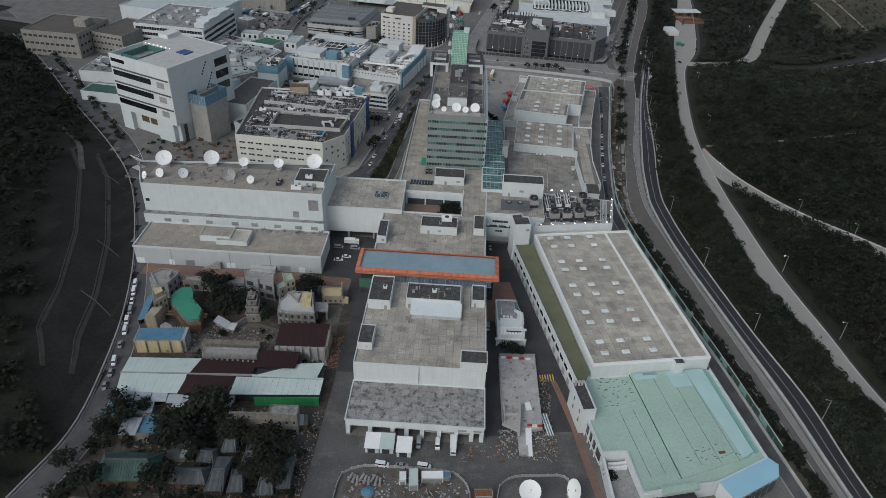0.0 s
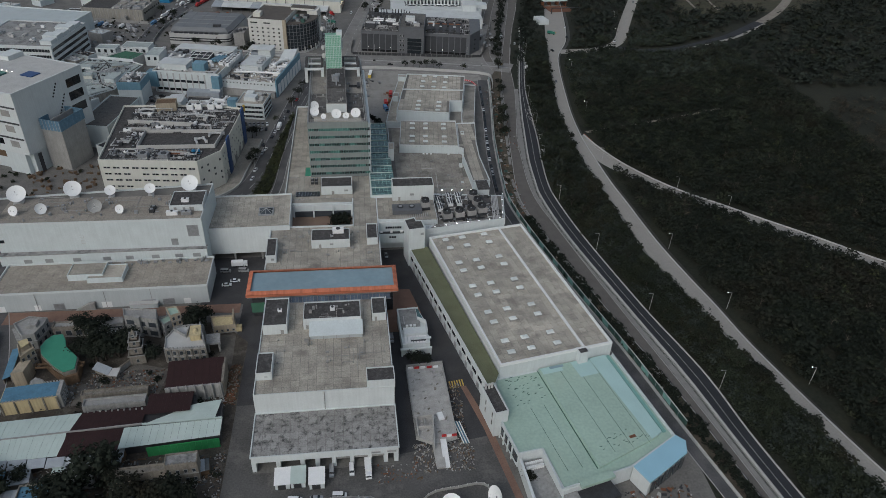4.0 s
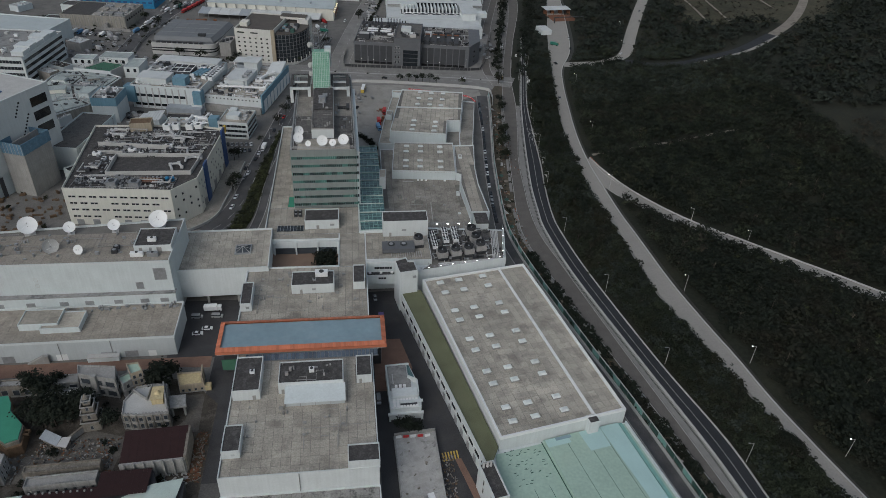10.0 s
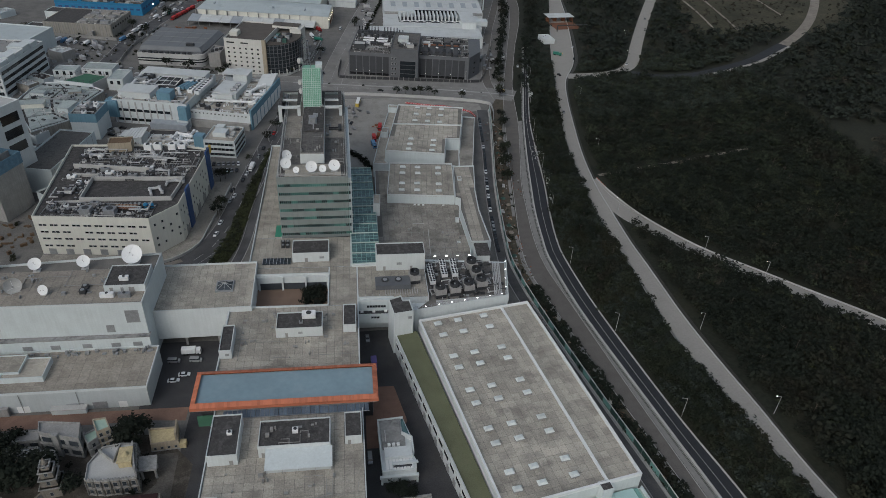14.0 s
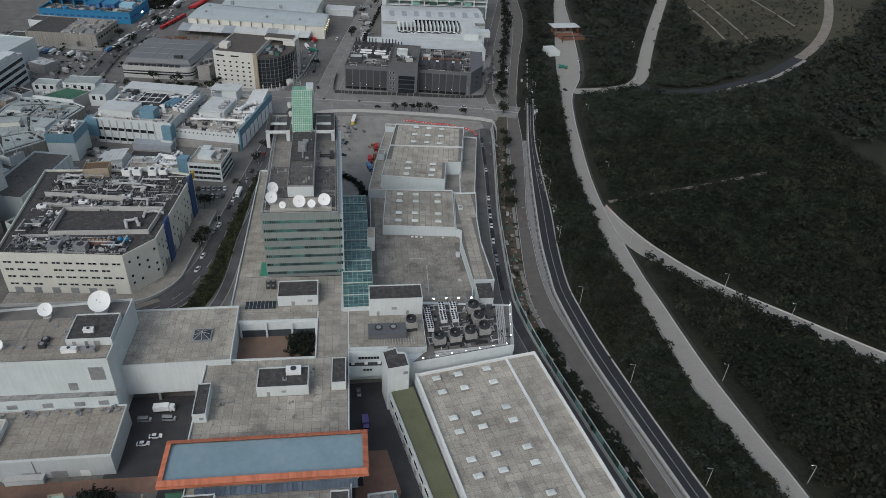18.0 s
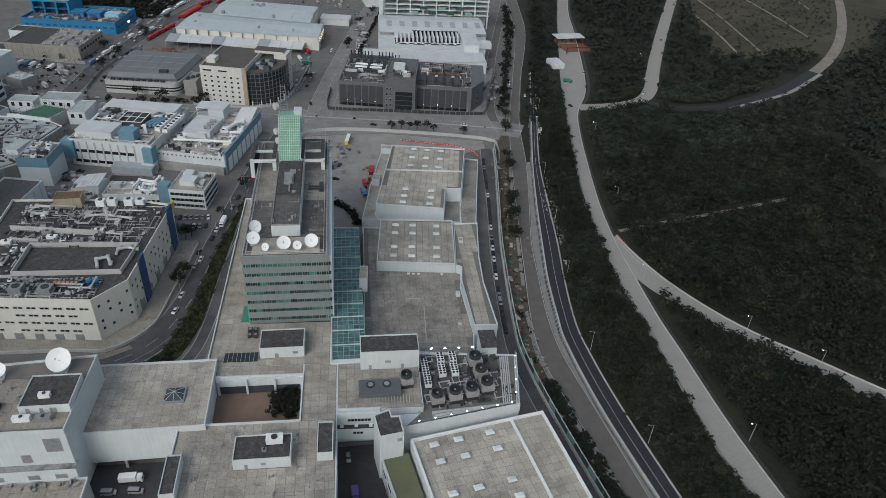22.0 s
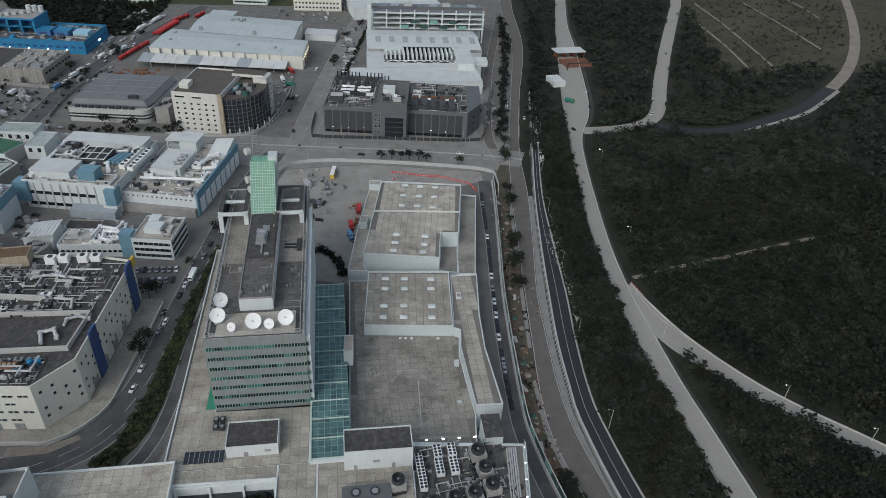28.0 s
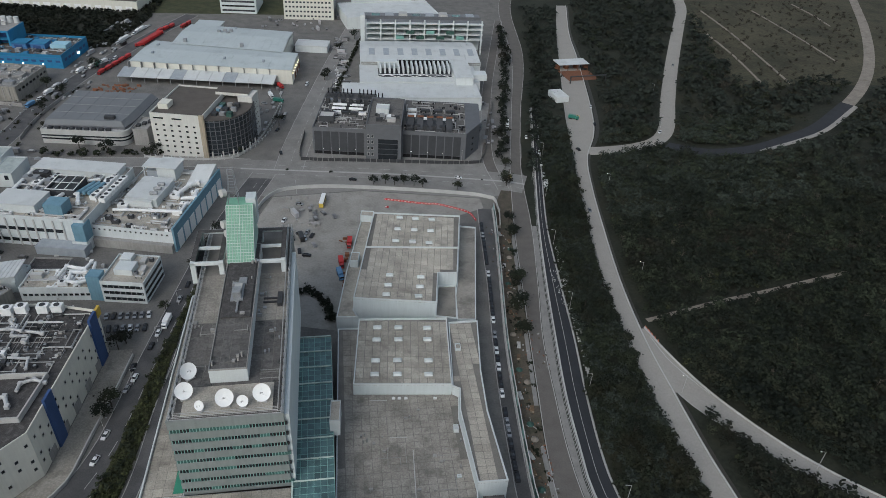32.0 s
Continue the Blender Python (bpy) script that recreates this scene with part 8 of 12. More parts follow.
def cream_factory():
    t = thing("cream_factory", "cream factory with small windows, navy corner strips and a cluttered roof", "factory")
    poly = [(-139, 366.8), (-85.9, 362.6), (-74.9, 375.6), (-69.6, 436), (-88.5, 441.5), (-144, 442)]
    H = 21.4
    part("wall", G().prism(poly, 0, H - 1.2), "cream_wall", t)
    part("parapet", G().rim(poly, H - 1.2, H, 0.4), "cream_wall", t)
    part("roof", G().prism([(x * 0.985 - 1.6, y * 0.995 + 2) for x, y in poly], H - 1.25, H - 1.1), "bitumen", t)
    a, b = Vector(poly[0]), Vector(poly[1])
    d = (b - a).normalized()
    o = Vector((d.y, -d.x))
    turn = math.degrees(math.atan2(d.y, d.x))
    for z, step, w, h in ((16.2, 1, 1.5, 0.9), (12.4, 2, 1.5, 0.9), (8.6, 1, 1.5, 0.9), (4.6, 2, 1.5, 0.9)):
        pl = []
        for k in range(10):
            if (k * 3 + int(z)) % step == 0 or k % 3:
                q = a + d * (3.0 + k * 5.1) + o * 0.02
                pl += [(q.x, q.y, z, turn), ((q + d * 1.9).x, (q + d * 1.9).y, z, turn)]
        windows(t, pl, w, h)
    for k in range(6):
        q = a + d * (5 + k * 8) + o * 0.05
        part("ground_door", G().cbox(q.x, q.y, 3.4, 0.3, 0, 3.2, turn), "steel", t)
    for (p, q_), zs, n_ in (((1, 2), (4.6, 8.4, 12.2, 16), 4), ((2, 3), (4.6, 8.4, 12.2, 16), 15)):
        a, b = Vector(poly[p]), Vector(poly[q_])
        d = (b - a).normalized()
        o = Vector((d.y, -d.x))
        tn = math.degrees(math.atan2(d.y, d.x))
        windows(t, [(*(a + d * ((k + 0.6) * (b - a).length / n_) + o * 0.02), z, tn) for k in range(n_) for z in zs if (k + int(z)) % 3], 1.0, 1.2)
        if n_ > 5:
            for s, w, top in ((0.24, 5.5, 23), (0.9, 6.0, 23.6)):
                m_ = a + d * ((b - a).length * s) + o * 0.35
                part("navy_strip", G().cbox(m_.x, m_.y, w, 0.9, 0, top, tn), "navy", t, "navy blue vertical strip")
            m_ = a + d * ((b - a).length * 0.98) + o * 0.5
            part("sign_board", G().cbox(m_.x, m_.y, 3.2, 1.0, 19.5, 23.5, tn), "yellow_paint", t, "yellow sign board")
            for k in range(5):
                m_ = a + d * (8 + k * 10.5) + o * 0.1
                part("shutter", G().cbox(m_.x, m_.y, 4.6, 0.3, 0, 4.2, tn), "conc", t)
    part("sunk_wall", G().rim([(-122, 381), (-79, 381), (-76.5, 401.5), (-122, 402.5)], H - 1.2, H + 1.2, 0.5), "conc_light", t)
    part("sunk_floor", G().prism([(-121.3, 381.7), (-79.7, 381.7), (-77.4, 400.9), (-121.3, 401.8)], H - 1.1, H - 0.95), "bitumen", t)
    part("screen_wall", G().wall((-135, 416), (-96, 411), H - 1.2, H + 1.6, 0.5), "conc_light", t)
    part("screen_wall", G().wall((-133, 407), (-120, 406), H - 1.2, H + 0.8, 0.4), "conc_light", t)


cream_factory()
hut("roof_hut", "tan lift house on the cream factory roof", (-122.3, 434), 12, 8, 6, 20.3, 25.6, "tan_wall", "wood_brown")
for x, y, z, w, d, h, kind in ((-8.6, 288.2, 20.5, 5.2, 3.0, 1.9, "air"), (-11.5, 284.4, 20.5, 1.4, 1.2, 0.9, "grey"), (-23, 346.6, 16.4, 1.6, 2.0, 1.2, "dark"), (-20.9, 346.5, 16.4, 1.6, 2.0, 1.2, "dark"), (-22.8, 343.4, 16.4, 1.6, 2.0, 1.2, "dark"), (-20.7, 343.3, 16.4, 1.6, 2.0, 1.2, "dark"),
                              (-31.5, 230.5, 20.7, 1.6, 1.4, 1.0, "air"), (-10.5, 229.4, 21.2, 1.8, 1.6, 1.4, "air"), (-79, 300.5, 32.2, 3.4, 1.6, 1.6, "air"), (-76.4, 306, 29.3, 2.4, 3.4, 1.8, "grey"), (-84, 293.6, 29.3, 5.0, 1.6, 1.9, "air"), (-77.6, 293.4, 29.3, 4.4, 1.6, 1.9, "grey"), (-93.6, 296.5, 29.3, 2.2, 2.0, 1.6, "dark"), (-93.4, 299.2, 29.3, 2.2, 2.0, 1.6, "dark")):
    unit(x, y, z, w, d, h, 1, kind, "machines on the studio roofs")
clutter(31, (-137, 367.5), -4, 2, 1, 50, 13, 20.2, 20, 3, "machines on the cream factory", ("grey", "dark", "dark", "grey", "tank", "air"), size=0.8)
clutter(32, (-138, 402), -3, 1, 2, 60, 34, 20.2, 26, 7, "machines on the cream factory", ("grey", "dark", "air", "pale"), keep=((15, 30, 29, 42), (0, 5, 16, 14)), size=0.85)
clutter(33, (-137, 381), -2, 0, 0, 14, 22, 20.2, 8, 3, "machines on the cream factory", ("grey", "dark", "air"), size=0.85)
for z, r, pts in ((21.7, 0.6, [(-106, 424), (-104.8, 425.7), (-98.4, 426.6), (-85.3, 423.2)]), (21.6, 0.5, [(-99, 431), (-96.9, 428.6), (-96, 424)]), (21.8, 0.7, [(-89.1, 384), (-91.2, 390.1), (-87, 391.7), (-84.6, 387)]), (21.6, 0.6, [(-84.3, 394), (-84.3, 397.6), (-80.4, 399.3), (-76.4, 397.4)]),
                  (21.7, 0.7, [(-129.7, 426), (-129.7, 428.3), (-123.7, 428.2)]), (21.5, 0.7, [(-132, 430), (-130.7, 435.6), (-124, 434.6)]), (21.4, 0.45, [(-136, 388), (-128, 388), (-127, 398)]), (21.5, 0.5, [(-93, 411), (-86, 410), (-85, 405)])):
    duct(pts, z, r, "fat pale duct on the cream factory roof", "pipe")
for k, x in enumerate((-97.5, -89.7, -84.4, -102.4)):
    unit(x, 438.2 - k * 0.3, 20.2, 4.0, 3.0, 3.4, -3, "air", "machines on the cream factory")
for x, y in ((-115.7, 370.3), (-104.5, 369.4)):
    unit(x, y, 20.2, 5.0, 4.4, 3.2, -4, "grey", "machines on the cream factory")
t = thing("fan_bank", "rusty bank of six roof fans", "cooling unit", (-103.4, 372.6, 20.2), -4)
part("casing", G().box(0, 0, 0.6, 10, 2.6, 2.0), "rust", t)
for k in range(6):
    part("fan", G().cyl(0.9 + k * 1.64, 1.3, 2.0, 2.3, 0.6, 12), "tan_wall", t)
for x in (-89.8, -87.2):
    t = thing("water_tank", "round blue plastic water tank", "water tank", (x, 374.9, 20.2), 0, "blue tanks on the cream factory")
    part("tank", G().cyl(0, 0, 0, 2.0, 1.1, 16).cyl(0, 0, 2.0, 2.4, 1.0, 16, 0.4), "crane_blue", t)
for k, (m, th) in enumerate((("conc_light", (0.08, 0.22)), ("steel", (0.08, 0.2)), ("conc", (0.08, 0.22)), ("dark_steel", (0.1, 0.3)))):
    pipework(300 + k, "crowded thin pipes over the cream factory roof", (-138, 367.5), -4, 2, 1, 52, 13, 20.3, 12, m, th, 22, ("conc", "steel", "dark_steel", "pipe")[k], 18)
    pipework(320 + k, "crowded thin pipes over the cream factory roof", (-138, 402), -3, 1, 1, 64, 36, 20.3, 20, m, th, 40, ("conc", "steel", "dark_steel", "pipe")[k], 18)
t = thing("roof_parapet", "low white parapet walls dividing the cream factory roof", "wall")
for a, b in (((-137, 380.5), (-122, 381)), ((-121, 404), (-96, 404.5)), ((-96, 404.5), (-95, 437)), ((-134, 394), (-122, 394))):
    part("wall_panel", G().wall(a, b, 20.1, 21.2, 0.35), "conc_light", t)


def white_depot():
    t = thing("white_depot", "tall white industrial building with black ribbon windows and roof court", "factory", (-229.3, 411.0, 0), -25)
    W, L, H = 50.4, 52, 50
    part("ground_wall", G().box(2, 3, 0, W - 1, L, 13), "pale_wall", t)
    part("wall", G().box(0, 0, 13, W, L, H - 3.5), "white_wall", t)
    part("parapet", G().rim([(0, 0), (W, 0), (W, L), (0, L)], H - 3.5, H, 0.8), "white_wall", t)
    part("roof_near", G().box(24, 0.6, H - 3.6, W - 0.6, L - 0.6, H - 0.3), "conc_light", t)
    part("roof_far", G().box(0.6, 26, H - 3.6, 24, L - 0.6, H - 0.3), "conc_light", t)
    part("court_floor", G().box(0.8, 0.8, H - 3.6, 24, 26, H - 3.4), "slab_dirty", t)
    part("court_glass", G().rim([(8, 3), (23.5, 3), (23.5, 24), (8, 24)], H - 3.4, H + 0.4, 0.4), "teal_glass", t)
    part("solar_panel", G().box(33, 24, H - 0.2, 41, 31, H + 0.3), "navy", t)
    for k in range(3):
        z = 17.5 + k * 9.4
        part("strip_window", G().box(1.2, -0.12, z, 34, 0.05, z + 3.6), "dark_glass", t)
        part("ledge_strip", G().box(0.6, -0.3, z + 4.6, W - 0.8, 0.05, z + 5.5), "dark_clad", t)
        part("shutter", G().box(39, -0.1, z - 0.6, 45, 0.05, z + 3.2), "conc", t)
    part("strip_window", G().box(1.2, -0.12, 45.2, 13, 0.05, 47.4), "dark_glass", t)
    for x in (15, 23):
        part("ground_opening", G().box(x, 2.8, 7, x + 6.5, 3.05, 12), "wood_brown", t)
    part("ground_pier", G().box(0, 0, 0, 9, 3, 13), "pale_wall", t), part("ground_pier", G().box(W - 18, 0, 0, W - 4, 3, 13), "pale_wall", t)
    for z in (24, 32, 40):
        part("side_window", G().box(W - 0.02, L - 14, z, W + 0.15, L - 3, z + 5), "dark_glass", t)
    for k in range(14):
        part("port_window", G().box(W - 0.02, L - 26 + (k * 37 % 9), 24 + k * 1.6, W + 0.12, L - 25 + (k * 37 % 9), 25 + k * 1.6), "dark_glass", t)
    part("side_recess", G().box(W - 0.02, 5, 0.2, W + 0.2, 7.5, 12), "dark_clad", t)
    for k in range(7):
        part("roof_lamp", G().box(2.8 + k * 3.6, 26.5, H - 0.2, 3.2 + k * 3.6, 26.7, H + 0.1), "lamp_white", t, "lit roof lamp")
    part("roof_block", G().box(0.5, L - 12, H - 0.3, 9, L - 0.6, H + 2.5), "white_wall", t)


white_depot()


def grey_silo():
    t = thing("grey_silo", "plain grey tower block topped with blue hoarding", "building", (-178, 400.4, 0), -20)
    part("wall", G().box(0, 0, 0, 13.0, 20, 24.8), "conc", t)
    part("hoarding", G().rim([(-0.3, -0.3), (13.3, -0.3), (13.3, 20.3), (-0.3, 20.3)], 24.8, 31, 0.4), "hoarding_blue", t)
    part("roof", G().box(0.3, 0.3, 24.8, 12.7, 19.7, 27), "brown_roof", t)
    part("cross_wall", G().box(6.2, 0.2, 27, 6.7, 19.8, 30.6), "conc", t)
    for k in range(7):
        part("hoarding_post", G().box(k * 2.1, -0.5, 24.8, k * 2.1 + 0.25, -0.3, 31), "sheet_grey", t)


grey_silo()
t = block("slate_shed", "long grey industrial shed with pale side wall and flat dark roof", (-171, 428), 20.5, 49, -10, 15, "pale_wall", "slab_stained")
for k in range(8):
    part("wall_joint", G().box(20.5, 3 + k * 6, 0.2, 20.56, 3.25 + k * 6, 13.8), "conc", t)
t = block("small_shed", "small pale shed beside the grey tower", (-155.5, 412), 17, 16, -40, 9, "pale_wall", "dark_steel")
t = block("blue_box_building", "pale boxy plant building with a blue upper band", (-163, 494), 16, 20, -4, 17, "pale_wall", "slab_dirty")
part("blue_band", G().rim([(-0.1, -0.1), (16.1, -0.1), (16.1, 20.1), (-0.1, 20.1)], 11.5, 17.1, 0.3), "lab_blue", t)
clutter(41, (-163, 494), -4, 1, 1, 15, 19, 16.2, 8, 3, "machines on the blue plant building")


def workshop_complex():
    t = thing("workshop_complex", "sprawling low workshops with pale grey green flat roofs", "factory")
    plan = [(-211, 538.5), (-196, 507), (-185, 488), (-168.6, 505), (-166, 535), (-160.5, 555), (-169.5, 562), (-194, 569), (-204, 570), (-209.6, 557)]
    part("wall", G().prism(plan, 0, 7.2), "old_wall", t)
    part("parapet", G().rim(plan, 7.2, 8.1, 0.5), "white_wall", t)
    part("gutter_floor", G().prism(plan, 7.2, 7.3), "bitumen", t)
    rows = [((-194, 509), (-186.5, 491), (-171, 506.5), (-181, 515)), ((-209, 538), (-195.2, 510.5), (-182, 516.5), (-191, 541)), ((-189.6, 541), (-180.6, 517), (-169.5, 508), (-168, 535)),
            ((-208, 555), (-208.6, 541), (-191, 543), (-189, 558)), ((-187.6, 558), (-189.4, 543), (-168, 537.5), (-163, 554.5)), ((-203, 568.6), (-207.6, 557.4), (-189, 560.4), (-194.4, 567.6)), ((-192.6, 567), (-187.4, 560.2), (-164, 556), (-170, 560.8))]
    for q in rows:
        a, b, c, d = [Vector(p) for p in q]
        for k in range(3):
            u, v = k / 3, (k + 0.96) / 3
            part("roof_sheet", G().prism([tuple(a.lerp(d, u)), tuple(b.lerp(c, u)), tuple(b.lerp(c, v)), tuple(a.lerp(d, v))], 7.3, 7.75 + 0.12 * (k % 2)), "estate_roof", t)
            m = a.lerp(d, (u + v) / 2).lerp(b.lerp(c, (u + v) / 2), 0.35 + 0.15 * k)
            part("roof_hatch", G().cbox(m.x, m.y, 2.4, 1.2, 7.7, 8.5, -25), "dark_steel", t)
    for x, y, w, l, h, rz, m in ((-206, 524, 16, 7, 10.4, 8, "cream_wall"), (-177, 516, 7, 13, 11, -12, "pale_wall"), (-205, 545, 9, 6, 9.6, -4, "white_wall"), (-182, 548, 8, 5, 9.4, 12, "old_wall")):
        g = G().cbox(x + w / 2, y + l / 2, w, l, 7.3, h, rz)
        room = part("roof_room", g, m, t)
        part("room_roof", G().cbox(x + w / 2, y + l / 2, w + 0.5, l + 0.5, h, h + 0.3, rz), "estate_roof", room)
    pipework(410, "pipes and racks over the workshop roofs", (-205, 540), -8, 0, 0, 36, 16, 7.8, 26, "steel", (0.12, 0.3), 30, "dark_steel")
    pipework(411, "pipes and low vents over the workshop roofs", (-192, 512), -8, 0, 0, 22, 22, 7.8, 10, "pipe", (0.1, 0.25), 20, "conc_light")


workshop_complex()


def ball_court():
    t = thing("ball_court", "green rooftop ball court with a wire fence", "sports court")
    q = [(-194.5, 572), (-172.5, 565), (-164.5, 582), (-182, 589)]
    part("wall", G().prism(q, 0, 7.6), "conc_light", t)
    part("playing_surface", G().prism([(-193.4, 572.4), (-173, 566.2), (-165.8, 581.4), (-181.6, 587.7)], 7.6, 7.7), "court_green", t)
    part("kerb", G().rim(q, 7.6, 8.1, 0.5), "conc_light", t)
    for a, b in zip(q, q[1:] + q[:1]):
        a, b = Vector(a), Vector(b)
        for k in range(5):
            m = a.lerp(b, k / 5)
            part("fence_post", G().cbox(m.x, m.y, 0.15, 0.15, 8.1, 10.6), "dark_steel", t)
        part("fence_rail", G().wall(a, b, 10.5, 10.6, 0.1), "dark_steel", t)
    part("white_beam", G().wall((-198, 570.8), (-169.5, 562.4), 7.6, 9.4, 1.0), "white_wall", t)


ball_court()
for x, y, w, l, h in ((-187, 594.5, 22, 14, 9), (-207, 594, 16, 11, 8), (-164, 575, 11, 20, 8.6)):
    t = block("court_house", "white flat-roofed house beside the ball court", (x, y), w, l, -5, h, "white_wall", "estate_roof", 0.5)
    for k in range(int(w / 5)):
        part("doorway", G().box(2 + k * 5, -0.1, 4.6, 4 + k * 5, 0.05, 7.2), "dark_glass", t)
t = thing("slatted_roof_house", "small white house with a sloping slatted roof", "building")
part("wall", G().prism([(-128, 476.4), (-118, 478), (-116.2, 487), (-125, 485.2)], 0, 8.4), "white_wall", t)
for k in range(6):
    a, b = Vector((-128.8, 475.6)).lerp(Vector((-117.4, 477.4)), k / 6), Vector((-128.8, 475.6)).lerp(Vector((-117.4, 477.4)), (k + 0.88) / 6)
    c, d = Vector((-125.4, 486)).lerp(Vector((-115.5, 488)), (k + 0.88) / 6), Vector((-125.4, 486)).lerp(Vector((-115.5, 488)), k / 6)
    part("roof_slat", G().add([(*a, 8.4), (*b, 8.4), (*c, 10.6), (*d, 10.6), (*a, 8.8), (*b, 8.8), (*c, 11.0), (*d, 11.0)], BOXF), "white_roof", t)
t = block("white_office", "white office block with black window bands", (-287.5, 565), 62, 62, -6.5, 21, "white_wall", "slab_dirty")
for k in range(5):
    part("roof_room", G().box(52 - 3 * (k % 2), 5 + k * 10.6, 20.1, 60.5, 14.6 + k * 10.6, 23.4 + 0.8 * (k % 2)), "white_wall", t)
bands(t, 62, 62, 21, 4, 2.5, 4.6, 2.2, faces="fr")
clutter(61, (-287.5, 565), -6.5, 3, 3, 47, 58, 20.1, 16, 4, "machines on the white office", ("air", "pale", "grey"))
t = block("old_factory", "weathered brown factory with mullioned floors", (-366, 534), 48, 46, -5, 20, "old_wall", "brown_roof")
windows(t, [(3 + k * 4.4, 0, z, 0) for k in range(10) for z in (3, 9, 15)], 3.2, 1.8, "shop_glass", "old_wall")
windows(t, [(48, 4 + k * 5, z, 90) for k in range(8) for z in (3, 9, 15)], 3.2, 1.8, "shop_glass", "old_wall")
part("stair_block", G().box(34, 20, 19, 44, 30, 25), "old_wall", t)
t = block("old_factory", "low brown annex of the old factory", (-316, 548), 30, 44, -15, 17, "old_wall", "brown_roof")
windows(t, [(2 + k * 3.6, 0, z, 0) for k in range(8) for z in (3, 8, 13)], 2.2, 1.6, "shop_glass", "old_wall")
t = block("shed_low", "low white shed with cluttered roof", (-296, 484), 34, 32, -2, 8.5, "white_wall", "slab_dirty")
clutter(65, (-296, 484), -2, 2, 2, 32, 30, 7.7, 12, 4, "machines on the low shed")
t = block("shed_low", "low shed with green tinged roof", (-278, 450), 34, 16, -6, 7, "pale_wall", "tile_green")
t = block("pale_factory", "distant pale blue flat factory", (-330, 630), 90, 60, -12, 16, "pale_wall", "ware_roof")


def lab():
    t = block("laboratory", "white laboratory with blue trim and crowded roof plant", (-144.5, 519.5), 49, 55, -11, 16.5, "white_wall", "slab")
    for k in range(2):
        part("strip_window", G().box(2, -0.12, 2.0 + k * 6.5, 38, 0.05, 3.8 + k * 6.5), "dark_glass", t)
    for k in range(9):
        part("pier", G().box(1 + k * 4.6, -0.4, 0, 1.8 + k * 4.6, 0, 15), "conc_light", t)
    part("blue_corner", G().box(44, -2.6, 6, 49.6, 4, 15.0), "lab_blue", t)
    part("glass_porch", G().box(26, -7, 0, 50, -0.2, 4.6), "sheet_grey", t)
    part("corner_base", G().box(42.4, -2.8, 0, 49.6, 3.8, 6), "white_wall", t)
    part("blue_stair", G().box(-4, -1.8, 4.5, 3.5, 5, 15.6), "lab_blue", t)
    part("blue_tank", G().box(29, 3, 16, 38, 11, 22), "lab_blue", t)
    part("white_block", G().box(3, 4, 15.6, 24, 18, 20), "white_wall", t)
    part("white_block_roof", G().box(2.8, 3.8, 20, 24.2, 18.2, 20.3), "white_roof", t)
    part("long_roof", G().box(2, 42, 15.6, 46, 53, 19), "white_wall", t)
    part("long_roof_top", G().box(1.5, 41.5, 19, 46.5, 53.5, 19.4), "white_roof", t)
    for k in range(3):
        part("blue_vessel", G().tube((36 + k * 2.6, 22, 18.2), (39 + k * 2.6, 33, 18.2), 1.1, 10), "lab_blue", t)
    clutter(71, (-144.5, 519.5), -11, 1, 19, 47, 41, 15.7, 20, 7, "machines on the laboratory", ("air", "air", "grey", "dark", "pale"), keep=((35, 20, 46, 34),), size=1.5)
    pipework(401, "white ducts and pipes over the laboratory roof", (-144.5, 519.5), -11, 1, 1, 47, 53, 15.8, 40, "pipe", (0.2, 0.55), 60, "white_paint")
    pipework(402, "grey pipes over the laboratory roof", (-144.5, 519.5), -11, 1, 1, 47, 53, 15.8, 30, "steel", (0.1, 0.25), 40, "dark_steel")
    t2 = block("laboratory_wing", "white wing with a blue fin wall and ductwork", (-96.3, 515.5), 41.5, 62, -13, 11, "white_wall", "slab")
    part("blue_fin", G().box(41.2, -0.2, 0, 42.2, 62, 13.5), "lab_blue", t2)
    for k in range(8):
        part("bay_shutter", G().box(42.2, 3 + k * 7.4, 0.2, 42.4, 8.6 + k * 7.4, 8.8), "white_paint", t2)
    windows(t2, [(2 + k * 2.6, 0, 8.6, 0) for k in range(15)], 0.8, 0.8)
    part("plinth_band", G().box(0, -2.5, 0, 41, 0, 4.6), "conc", t2)
    part("white_room", G().box(8, 22, 10, 24, 44, 14.6), "white_wall", t2), part("white_room_roof", G().box(7.7, 21.7, 14.6, 24.3, 44.3, 15), "white_roof", t2)
    part("tall_room", G().box(12, 50, 10, 22, 61, 17.5), "white_wall", t2), part("tall_roof", G().box(11, 49, 17.5, 23, 62, 18), "white_roof", t2)
    part("sloped_roof", G().add([(30, 46, 10), (41, 46, 10), (41, 61, 10), (30, 61, 10), (30, 46, 12), (41, 46, 13), (41, 61, 17), (30, 61, 15.5)], [(3, 2, 1, 0), (4, 5, 6, 7), (0, 1, 5, 4), (1, 2, 6, 5), (2, 3, 7, 6), (3, 0, 4, 7)]), "white_roof", t2)
    clutter(72, (-96.3, 515.5), -13, 1, 1, 40, 20, 10.2, 10, 3, "machines on the laboratory wing", ("dark", "grey", "air"))
    pipework(403, "white ducts and pipes over the laboratory wing", (-96.3, 515.5), -13, 1, 1, 40, 60, 10.4, 34, "pipe", (0.2, 0.6), 50, "white_paint")
    pipework(404, "grey pipes over the laboratory wing", (-96.3, 515.5), -13, 1, 1, 40, 60, 10.4, 26, "steel", (0.1, 0.25), 30, "dark_steel")
    clutter(73, (-96.3, 515.5), -13, 25, 20, 40, 46, 10.2, 8, 4, "machines on the laboratory wing", ("air", "pale", "grey"))


